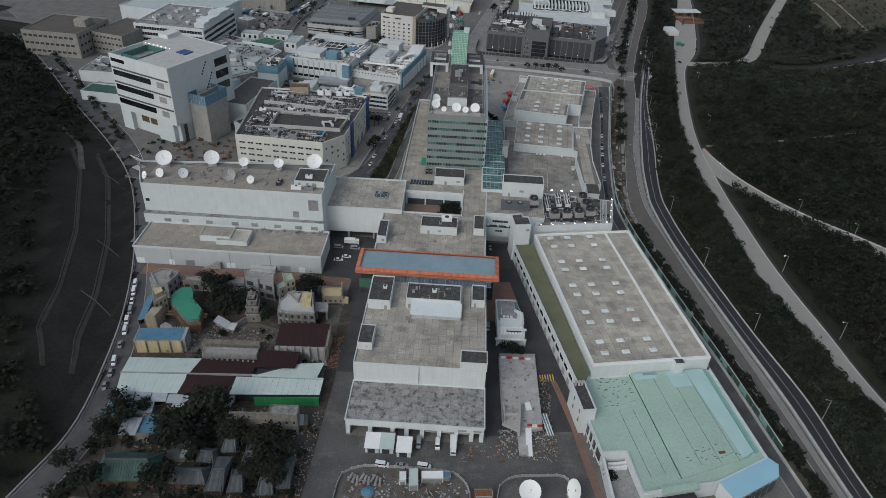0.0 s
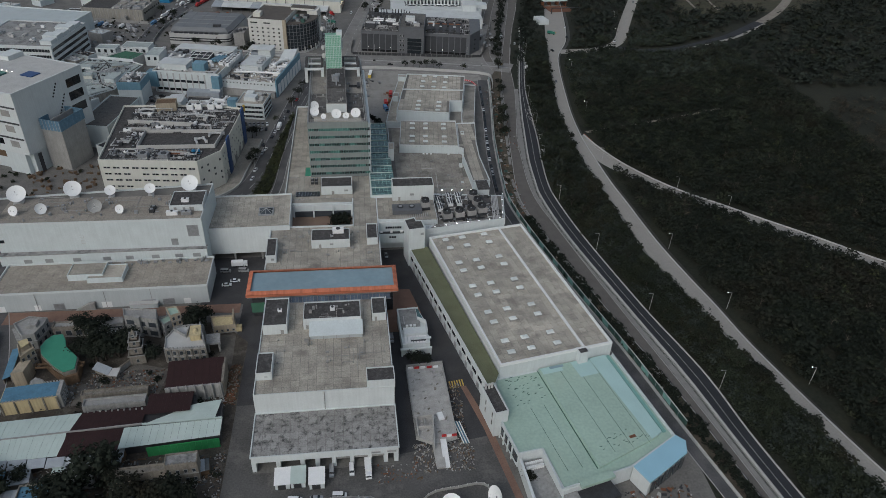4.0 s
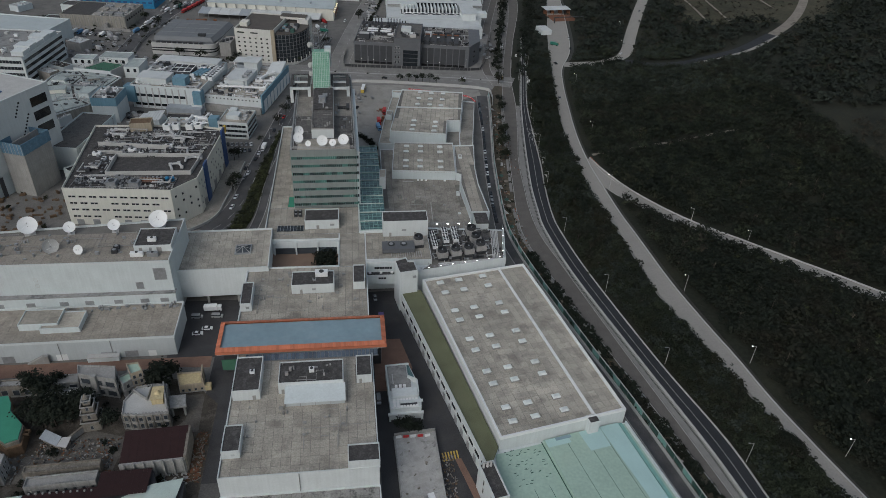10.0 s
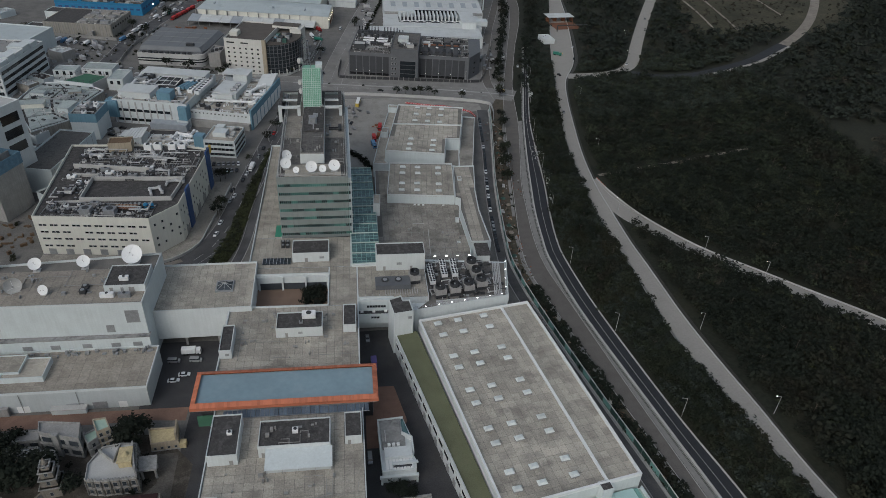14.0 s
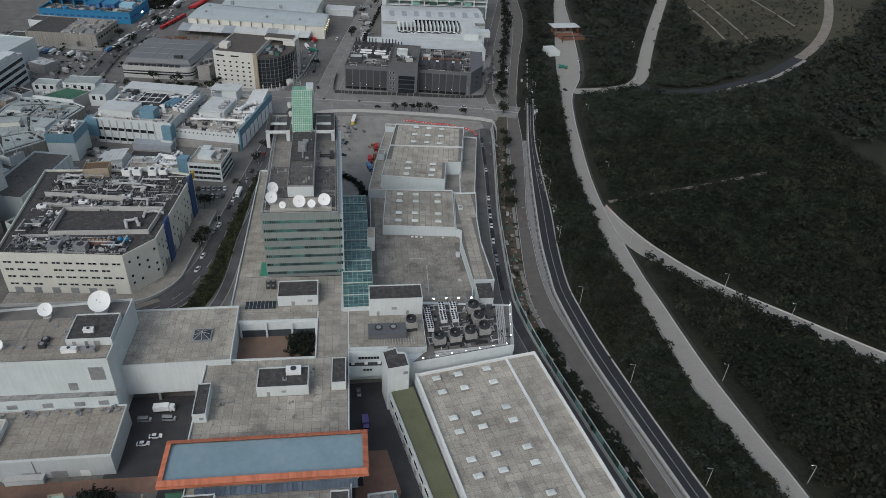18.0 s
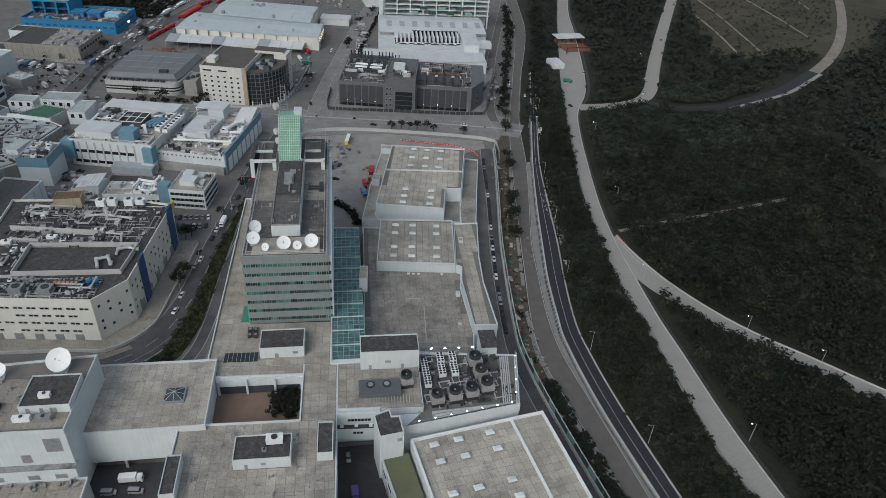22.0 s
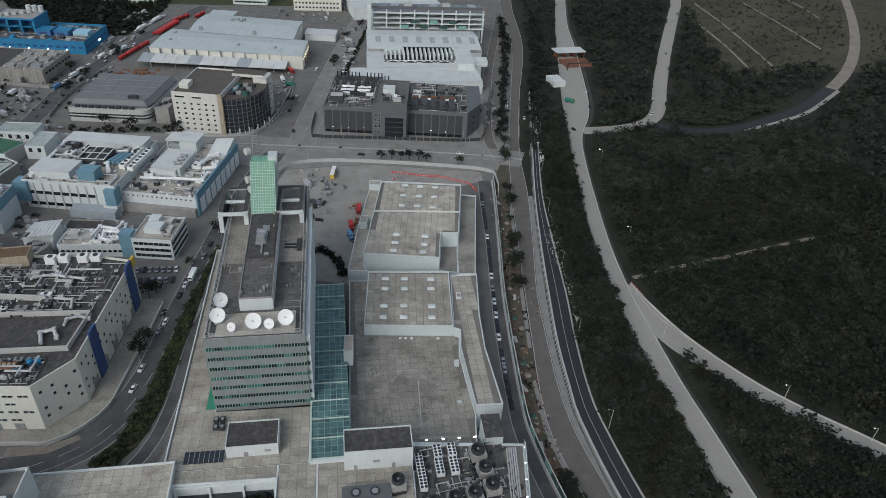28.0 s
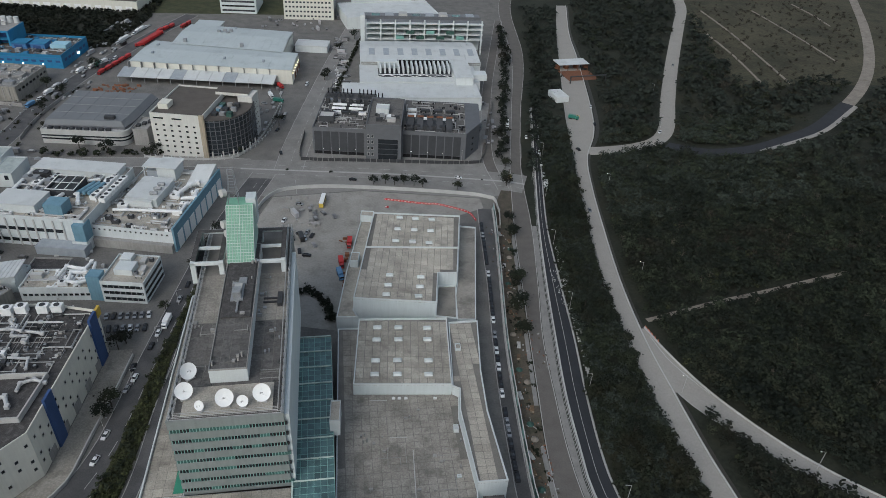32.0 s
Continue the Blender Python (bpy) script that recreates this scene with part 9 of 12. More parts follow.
lab()
for z, r, pts in ((17.6, 1.0, [(-140, 521), (-137.7, 534.8), (-134.7, 561.4), (-109.8, 557.4)]), (17.8, 0.9, [(-118, 529), (-114, 529.9), (-111.2, 536.5), (-105, 533.4), (-102.6, 525)]), (12.3, 0.8, [(-88, 527), (-70, 525.5), (-54.8, 523.3), (-53.4, 531)]),
                  (13.0, 1.1, [(-58.6, 536), (-59, 540.2), (-54.8, 549), (-50.9, 551.9)]), (12.6, 1.0, [(-56.9, 536), (-50, 536.9), (-50, 543)]), (17.6, 0.7, [(-104, 548), (-99, 549), (-97, 556), (-92, 562)])):
    duct(pts, z, r, "fat white roof duct on the laboratory", "white_paint")
for k in range(7):
    unit(-97.0 + k * 0.85, 531.5 + k * 3.5, 15.9, 3.2, 2.8, 2.4, -13, "air", "chillers on the laboratory")
    unit(-92.2 + k * 0.85, 529.0 + k * 3.5, 15.9, 3.2, 2.8, 2.4, -13, "air", "chillers on the laboratory")
t = thing("screened_cooler", "dark screened cooler block on the laboratory roof", "cooling unit", (-120.5, 535.5, 15.8), -8)
part("screen", G().rim([(0, 0), (14, 0), (14, 14.5), (0, 14.5)], 0, 4.2, 0.3), "dark_clad", t)
part("top_frame", G().rim([(-0.2, -0.2), (14.2, -0.2), (14.2, 14.7), (-0.2, 14.7)], 4.2, 4.5, 0.4).box(4.5, 0, 4.2, 4.8, 14.5, 4.5).box(9.2, 0, 4.2, 9.5, 14.5, 4.5).box(0, 7, 4.2, 14, 7.3, 4.5), "white_paint", t)
part("cooler", G().box(1, 1, 0, 13, 13.5, 3.2), "dark_steel", t)
t = thing("lab_penthouse", "white rooftop room with vent cowls on the laboratory wing", "rooftop structure", (-84, 533, 10.2), -11)
part("wall", G().box(0, 0, 0, 14, 21, 3.8), "white_wall", t), part("roof", G().box(-0.2, -0.2, 3.8, 14.2, 21.2, 4.1), "white_roof", t)
for k in range(3):
    part("cowl", G().cyl(12 + 0.2 * k, 6 + k * 4.6, 4.1, 6.4, 0.9, 12).tube((12 + 0.2 * k, 6 + k * 4.6, 6.0), (15.4, 6 + k * 4.6, 6.0), 0.9, 10), "steel", t)
t = thing("roof_canopy", "white flat canopy on posts over lab machinery", "canopy", (-81, 562.6, 10.2), -11)
part("roof", G().box(0, 0, 7, 14, 11, 7.5), "white_roof", t)
for x in (0.4, 13.2):
    for y in (0.4, 10.2):
        part("post", G().box(x, y, 0, x + 0.4, y + 0.4, 7), "white_paint", t)
part("machine", G().box(1.5, 1.5, 0, 12, 8, 4.5), "sheet_grey", t)
t = block("estate_office", "small white office block with black ribbon windows", (-79.6, 468.5), 19, 21, -9, 11.4, "white_wall", "slab")
bands(t, 19, 21, 11.4, 3, 1.4, 3.3, 1.5, faces="fr", inset=0.8)
part("roof_room", G().box(4, 6, 10.5, 12, 13, 13.4), "white_wall", t), part("roof_room", G().box(3, 15, 10.5, 8, 20, 13), "white_wall", t)
part("blue_panel", G().box(-6, 0.5, 0, -0.2, 6, 13), "lab_blue", t)
clutter(75, (-79.6, 468.5), -9, 12, 2, 18, 19, 10.6, 4, 1, "machines on the estate office")
t = block("estate_annex", "low white annex with pipework on its roof", (-114.5, 471.5), 33, 14, -3, 7, "white_wall", "slab")
windows(t, [(2 + k * 2.4, 0, 2.6, 0) for k in range(12)], 1.6, 1.2)
clutter(76, (-114.5, 471.5), -3, 1, 1, 26, 13, 6.2, 7, 3, "machines on the annex", ("air", "pale"))
pipework(405, "fat white ducts coiled on the annex roof", (-114.5, 471.5), -3, 12, 1, 31, 13, 6.3, 16, "white_paint", (0.3, 0.6), 14, "white_paint", 9)
for z, pts in ((7.6, [(-100.4, 477.4), (-98.6, 485.9), (-90.2, 483.2), (-88.8, 488.8)]), (8.2, [(-86.5, 487), (-85.4, 474.4), (-90.4, 471.9), (-94.6, 473.8), (-95, 480), (-89, 480)])):
    duct(pts, z, 0.75, "fat white duct coiled on the annex roof", "white_paint")
t = block("canopy_shed", "low shed with a white folded canopy roof", (-133, 480), 15, 13, -10, 6, "pale_wall", "bitumen")
for k in range(4):
    part("canopy_fold", G().add([(0, 3 + k * 2.3, 7), (14, 1 + k * 2.6, 9), (14, 3.2 + k * 2.6, 9), (0, 5 + k * 2.3, 7), (0, 3 + k * 2.3, 7.2), (14, 1 + k * 2.6, 9.2), (14, 3.2 + k * 2.6, 9.2), (0, 5 + k * 2.3, 7.2)], [(3, 2, 1, 0), (4, 5, 6, 7), (0, 1, 5, 4), (1, 2, 6, 5), (2, 3, 7, 6), (3, 0, 4, 7)]), "white_roof", t)
t = block("canopy_shed", "flat grey store beside the canopy shed", (-118, 486), 17, 12, -6, 5, "conc", "bitumen")


# ---- north side: data centre, round-fronted block, warehouses ----
def data_centre():
    t = thing("data_centre", "dark grey data centre with louvred panels and roof plant", "data centre", (8.5, 611, 0), -8)
    for nm, x0, y0, x1, y1, h in (("wing_west", 0, 0, 34, 58, 18), ("entrance_block", 33.5, -6.5, 55, 36, 24.5), ("wing_east", 54.5, 1, 95, 50, 18)):
        part(nm, G().box(x0, y0, 0, x1, y1, h - 1), "mid_clad", t)
        part("parapet", G().rim([(x0, y0), (x1, y0), (x1, y1), (x0, y1)], h - 1, h, 0.5), "mid_clad", t)
        part("roof", G().box(x0 + 0.5, y0 + 0.5, h - 1, x1 - 0.5, y1 - 0.5, h - 0.9), "slab_stained", t)
    part("corner_end", G().prism([(95, 1), (104, 18), (104, 50), (95, 50)], 0, 18), "mid_clad", t)
    for x0, x1 in ((1, 33), (56, 94)):
        y = 0 if x0 < 30 else 1
        n_ = int((x1 - x0) / 5.2)
        for k in range(n_):
            part("panel", G().box(x0 + k * 5.2, y - 0.25, 2.5, x0 + k * 5.2 + 4.6, y, 15.5), "dark_clad", t)
            part("panel_base", G().box(x0 + k * 5.2, y - 0.3, 0.3, x0 + k * 5.2 + 4.6, y, 2.2), "car_black", t)
        for k in range(3):
            part("wall_lamp", G().box(x0 + 5 + k * 10, y - 0.5, 4, x0 + 5.3 + k * 10, y - 0.25, 4.25), "lamp_white", t, "lit wall lamp")
    part("entrance_recess", G().box(41, -6.8, 1, 53, -6.3, 15), "dark_glass", t)
    windows(t, [(35 + k * 2.4, -6.5, z, 0) for k in range(2) for z in (4, 8, 12, 16)], 1.2, 1.6)
    for z in (5, 8.5, 12):
        part("recess_floor", G().box(41, -7.0, z, 53, -6.6, z + 0.4), "dark_clad", t)
    windows(t, [(99.5 + k * 0.2, 9.4 + k * 3, z, 62) for k in range(2) for z in (3, 7, 11)], 2.2, 1.2, "dark_glass", "mid_clad")


data_centre()
dc = lambda u, v: (8.5 + math.cos(radians(-8)) * u - math.sin(radians(-8)) * v, 611 + math.sin(radians(-8)) * u + math.cos(radians(-8)) * v)  # noqa: E731
for i in range(5):
    for j in range(3):
        unit(*dc(59 + i * 5.2, 6 + j * 3.9), 17.1, 3.6, 3.4, 3.4 if j == 0 else 2.4, -8, "dark", "chillers on the data centre")
for i in range(9):
    unit(*dc(4 + i * 5, 40), 17.1, 2.4, 3.2, 4.2, -8, "dark", "stacks on the data centre")
for i in range(7):
    unit(*dc(12 + (i % 4) * 5.4, 24 + (i // 4) * 6), 17.1, 4.6, 2.2, 1.6, -8, "air" if i % 3 == 0 else "dark", "coolers on the data centre")
for i in range(8):
    unit(*dc(60 + (i % 4) * 8.4, 26 + (i // 4) * 8), 17.1, 5.5, 2.4, 1.6, -8, "air" if i % 4 == 0 else "dark", "coolers on the data centre")
for i in range(14):
    x, y = dc(2.5 + i * 2.6 + (3 if i > 6 else 0), 52 if i < 12 else 47)
    t = thing("exhaust_stack", "black generator exhaust stack on the data centre roof", "exhaust stack", (x, y, 17.0), -8, "exhaust stacks on the data centre")
    part("base", G().box(-1.0, -1.4, 0, 1.0, 1.4, 2.6), "dark_clad", t)
    part("pipe", G().cyl(0, 0, 2.6, 6.0, 0.4, 8), "car_black", t)
for i in range(5):
    x, y = dc(60 + i * 6, 3.5)
    t = thing("sloped_cowl", "tall dark sloped intake cowl on the data centre roof", "intake cowl", (x, y, 17.0), -8, "intake cowls on the data centre")
    part("casing", G().add([(-1.9, 0, 0), (1.9, 0, 0), (1.9, 9, 0), (-1.9, 9, 0), (-1.9, 0, 2.2), (1.9, 0, 2.2), (1.9, 9, 6.4), (-1.9, 9, 6.4)], BOXF), "dark_clad", t)
    part("cap", G().box(-2.0, 7, 6.3, 2.0, 9.2, 6.7), "rust", t)
for i in range(6):
    x, y = dc(8 + (i % 2) * 11 if i < 4 else 64 + (i - 4) * 14, 28 + (i // 2) * 6 if i < 4 else 18)
    t = thing("pipe_rack", "rack of white pipes over the data centre roof", "pipe rack", (x, y, 17.1), -8, "pipe racks on the data centre")
    for k in range(4):
        part("pipe", G().tube((0, k * 0.9, 1.6), (9, k * 0.9, 1.6), 0.28, 6), "white_paint", t)
    part("trestle", G().box(0.4, -0.3, 0, 0.7, 3.1, 1.4).box(8.2, -0.3, 0, 8.5, 3.1, 1.4), "dark_steel", t)
hut("roof_hut", "pale plant room on the data centre", dc(3, 8), 9, 8, -8, 17, 22, "dark_clad", "conc_light")
hut("roof_hut", "white plant room on the data centre", dc(38, 12), 8, 8, -8, 23.5, 27, "white_wall", "white_roof")
hut("roof_hut", "dark plant room on the data centre", dc(40, 34), 12, 6, -8, 17, 23, "dark_clad", "dark_steel")
clutter(81, dc(0, 0), -8, 35, -4, 53, 10, 23.6, 6, 2, "machines on the data centre")
pipework(420, "pipes and cable trays over the data centre roof", dc(0, 0), -8, 1, 1, 33, 47, 17.2, 40, "conc_light", (0.1, 0.25), 60, "dark_steel")
pipework(421, "pipes and cable trays over the data centre roof", dc(0, 0), -8, 56, 2, 94, 48, 17.2, 40, "conc_light", (0.1, 0.25), 60, "car_black")
clutter(82, dc(0, 0), -8, 2, 14, 32, 46, 17.1, 10, 1, "machines on the data centre", ("grey", "dark", "air"))


def round_block():
    t = thing("round_block", "cream office block with a curved black glass corner", "office building", (-85.6, 612, 0), -12)
    H = 27.6
    part("wall", G().box(0, 0, 0, 31.5, 45, H - 1), "ivory_wall", t)
    part("parapet", G().rim([(0, 0), (31.5, 0), (31.5, 45), (0, 45)], H - 1, H, 0.5), "ivory_wall", t)
    part("tan_pier", G().box(29.4, -0.35, 0, 32.4, 1.2, H + 0.2), "tan_wall", t)
    part("roof", G().box(0.5, 0.5, H - 1, 31, 44.5, H - 0.9), "brown_roof", t)
    arc = [(31.5, 2)] + [(31.5 + 21 * math.sin(a), 26 - 24 * math.cos(a)) for a in (radians(k) for k in range(8, 95, 8))] + [(50, 45), (31.5, 45)]
    part("glass_drum", G().prism(arc, 0, H - 4), "dark_glass", t)
    part("drum_roof", G().prism(arc, H - 4, H - 3.4), "brown_roof", t)
    for k in range(8):
        part("drum_band", G().prism([(x + (x - 36) * 0.006, y + (y - 30) * 0.006) for x, y in arc], 2.5 + k * 2.9, 2.75 + k * 2.9), "mid_clad", t)
    for x, y in arc[1:-2]:
        part("drum_fin", G().cbox(x, y, 0.35, 0.35, 0, H - 3.6), "mid_clad", t)
    part("service_tower", G().box(42, 33, 0, 51, 45.5, H), "ivory_wall", t)
    part("penthouse", G().box(27, 36, H - 1, 48, 44.6, H + 1.0), "ivory_wall", t), part("penthouse_roof", G().box(26.8, 35.8, H + 1.0, 48.2, 44.8, H + 1.3), "brown_roof", t)
    for k in range(9):
        part("roof_machine", G().box(33.5 + (k % 3) * 4.6, 9 + (k // 3) * 7 + 1.5 * (k % 2), H - 3.4, 36.6 + (k % 3) * 4.6, 12.5 + (k // 3) * 7, H - 1.6 + 0.4 * (k % 3)), ("dark_steel", "steel", "tile_green", "conc")[k % 4], t)
    for x, y in arc[1:-2:2]:
        part("portico_column", G().cyl(x + (x - 33) * 0.04, y + (y - 28) * 0.04, 0, 4.2, 0.45, 10), "ivory_wall", t)
    windows(t, [(51, 35 + k * 3.2, 4 + r * 3.4, 90) for k in range(3) for r in range(6)], 1.5, 1.2, "dark_glass", "cream_wall")
    windows(t, [(3 + k * 4.6, 0, 2.6 + r * 3.4, 0) for k in range(6) for r in range(6)], 1.5, 1.2, "dark_glass", "cream_wall")
    windows(t, [(5, 0, 24.0, 0), (16, 0, 24, 0)], 6, 1.0, "dark_glass", "cream_wall")
    part("roof_hut", G().box(2, 8, H - 1, 8, 16, H + 2.4), "cream_wall", t)
    part("green_unit", G().box(34, 16, H - 3.4, 36, 26, H - 2), "lab_blue", t)


round_block()


def grey_shed():
    t = thing("grey_shed", "grey hall with a rounded banded wall and dark roof", "building", (-156, 630, 0), -7)
    r, W, L, H = 6.0, 52, 54, 13.2
    plan = [(0, 0)] + [(W - r + r * math.sin(a), r - r * math.cos(a)) for a in (radians(k * 11.25) for k in range(9))] + [(W, 14), (W + 2, L), (0, L)]
    part("wall", G().prism(plan, 0, 8.6), "conc_light", t)
    deck = part("roof", G().add([(0.5, 4.6, 10.2), (W - 3, 5.4, 10.2), (W - 0.6, 14, 10.2), (W + 1.4, L, 10.2), (0.5, L, 10.2), (1.5, 6.5, H), (W - 5, 7, H), (W - 4, 14, H), (W - 2, L - 1, H), (1.5, L - 1, H)],
                                [(9, 8, 7, 6, 5)[::-1], (0, 1, 6, 5), (1, 2, 7, 6), (2, 3, 8, 7), (3, 4, 9, 8), (4, 0, 5, 9), (4, 3, 2, 1, 0)]), "grey_roof", t)
    part("roof_skirt", G().prism([(0.3, 4.4), (W - 2.6, 5.2), (W - 0.3, 14), (W + 1.7, L - 0.2), (0.3, L - 0.2)], 8.6, 10.3), "mid_clad", t)
    part("eave", G().rim(plan, 8.6, 9.4, 0.4), "conc_light", t)
    for z in (3.0, 5.0):
        part("dark_band", G().rim([(x + (0.06 if x > 40 else 0), y - 0.06) for x, y in plan[:10]] + [(W, 16), (16, 16), (16, 0)], z, z + 0.9, 0.5), "dark_glass", t)
    for k in range(3):
        part("roof_rib", G().box(2, 18 + k * 12, H, W - 4, 18.3 + k * 12, H + 0.12), "conc", deck)
    for k in range(4):
        part("roof_rib", G().box(10 + k * 10, 8, H, 10.25 + k * 10, L - 2, H + 0.1), "mid_clad", deck)
    for k in range(9):
        part("fan", G().cbox(5 + k * 4.4, 2.4, 2.6, 2.2, 8.6, 10.2), "dark_steel", t)
    part("vent_house", G().box(36, 9, H, 42, 12, H + 2.0), "dark_steel", t)
    part("side_wing", G().box(55, 2, 0, 64, 20, 10.4), "conc", t)
    part("side_wing_roof", G().rim([(54.8, 1.8), (64.2, 1.8), (64.2, 20.2), (54.8, 20.2)], 10.4, 11.2, 0.4), "conc", t)
    for k in range(3):
        part("wing_unit", G().box(56 + k * 2.6, 6 + k * 3, 10.4, 58 + k * 2.6, 9 + k * 3, 12), "dark_steel", t)


grey_shed()
for nm, lab, pts, n_, h, m in (("forecourt_fence", "low white balustrade round the office forecourt", [(-86, 609), (-54.4, 606), (-34, 613), (-24.8, 630), (-19.5, 650), (-15.5, 681), (-17.5, 708)], 32, 1.6, "white_wall"), ("street_fence", "grey wall between the estate street and the car park", [(13, 690), (20, 725), (30, 769), (45, 826)], 18, 1.8, "conc")):
    t = thing(nm, lab, "fence")
    line_ = even(pts, n_)
    for a, b in zip(line_, line_[1:]):
        part("fence_panel", G().wall(a, b, 0.0, h * 0.7, 0.2), "conc" if nm == "forecourt_fence" else m, t)
        part("fence_pillar", G().cbox(a.x, a.y, 0.5, 0.5, 0, h), m, t)
t = thing("street_wall", "grey concrete wall along the street beside the grey hall", "wall")
line_ = even([(-171, 634), (-171.5, 655), (-169.5, 680), (-163.5, 711), (-157.5, 724)], 26)
for a, b in zip(line_, line_[1:]):
    part("wall_panel", G().wall(a, a.lerp(b, 0.95), 0, 2.2, 0.3), "conc", t)


def warehouse():
    t = thing("warehouse", "vast warehouse with pale sheet metal roof and lean-to docks", "warehouse", (-135.5, 727, 0), -8)
    H = 11.5
    part("front_wall", G().prism([(3, 20), (124.5, 18), (123, 54), (6.5, 66)], 0, H - 0.6), "cream_wall", t)
    part("rear_wall", G().prism([(22, 60), (111, 52), (109.4, 104), (22, 110)], 0, H + 0.6), "cream_wall", t)
    part("rear_wing", G().box(24, 110, 0, 45, 125, 12), "cream_wall", t), part("rear_roof", G().box(23.5, 109, 12, 46, 126, 12.5), "ware_roof", t)
    for nm, n_, nl, nr, fl, fr, za, zb in (("roof_sheet", 20, (2.4, 19.4), (125, 17.4), (5, 44), (124, 37), H - 0.4, H + 1.6), ("roof_sheet", 20, (5, 44), (124, 37), (6, 66.3), (123.2, 54.3), H + 1.6, H + 0.3),
                                           ("roof_sheet", 15, (21.5, 60), (111.4, 52), (21.5, 86), (110.4, 80), H + 1.2, H + 3.0), ("roof_sheet", 15, (21.5, 86), (110.4, 80), (21.5, 110.4), (109.8, 104.4), H + 3.0, H + 1.2)):
        a, b, c, d = Vector((*nl, za)), Vector((*nr, za)), Vector((*fr, zb)), Vector((*fl, zb))
        for k in range(n_):
            q = [a.lerp(b, k / n_), a.lerp(b, (k + 0.99) / n_), d.lerp(c, (k + 0.99) / n_), d.lerp(c, k / n_)]
            part(nm, G().add([tuple(p) for p in q] + [tuple(p + Vector((0, 0, 0.2))) for p in q], BOXF), "ware_roof", t)
    for k in range(12):
        x = -2 + k * 9.6
        part("dock_canopy", G().add([(x, 4.6, 4.4), (x + 9.4, 4.4, 4.4), (x + 9.4, 19, 6.6), (x, 19.4, 6.6), (x, 4.6, 4.7), (x + 9.4, 4.4, 4.7), (x + 9.4, 19, 6.9), (x, 19.4, 6.9)], BOXF), "white_roof" if k % 4 else "sheet_grey", t)
        part("dock_door", G().box(max(4, x + 1.5), 18.6, 0.5, x + 7.5, 19.9, 4.2), "dark_steel", t)
        part("canopy_post", G().box(x + 0.2, 4.9, 0, x + 0.5, 5.2, 4.4), "steel", t)
        part("wall_joint", G().box(x + 4, 17.2, 6.9, x + 4.25, 19.9, H - 0.4), "conc", t)
    for x, y in ((50, 88), (54, 91), (58, 86), (59, 92), (30, 62), (76, 58)):
        part("roof_vent", G().box(x, y, H + 1.6, x + 2.4, y + 2.4, H + 4.4), "steel", t)
    for x, y in ((12, 52), (14, 34), (70, 30), (100, 28), (92, 70), (60, 104)):
        part("roof_hatch", G().box(x, y, H + 0.6, x + 1.6, y + 3, H + 2.2), "sheet_grey", t)
    for k in range(6):
        part("wall_lamp", G().box(123.9 - k * 0.28, 21 + k * 6, 7.5, 124.9 - k * 0.28, 21.5 + k * 6, 7.9), "lamp_warm", t, "lit wall lamp")
    for y in (30, 40, 50):
        part("side_door", G().box(124.2 - (y - 18) * 0.042, y, 0.2, 124.6 - (y - 18) * 0.042, y + 5, 4.6), "rust", t)
    part("side_shed", G().box(113, 92, 0, 140, 108, 5.4), "white_wall", t), part("side_shed_roof", G().box(112.6, 91.6, 5.4, 140.4, 108.4, 5.8), "white_roof", t)


warehouse()


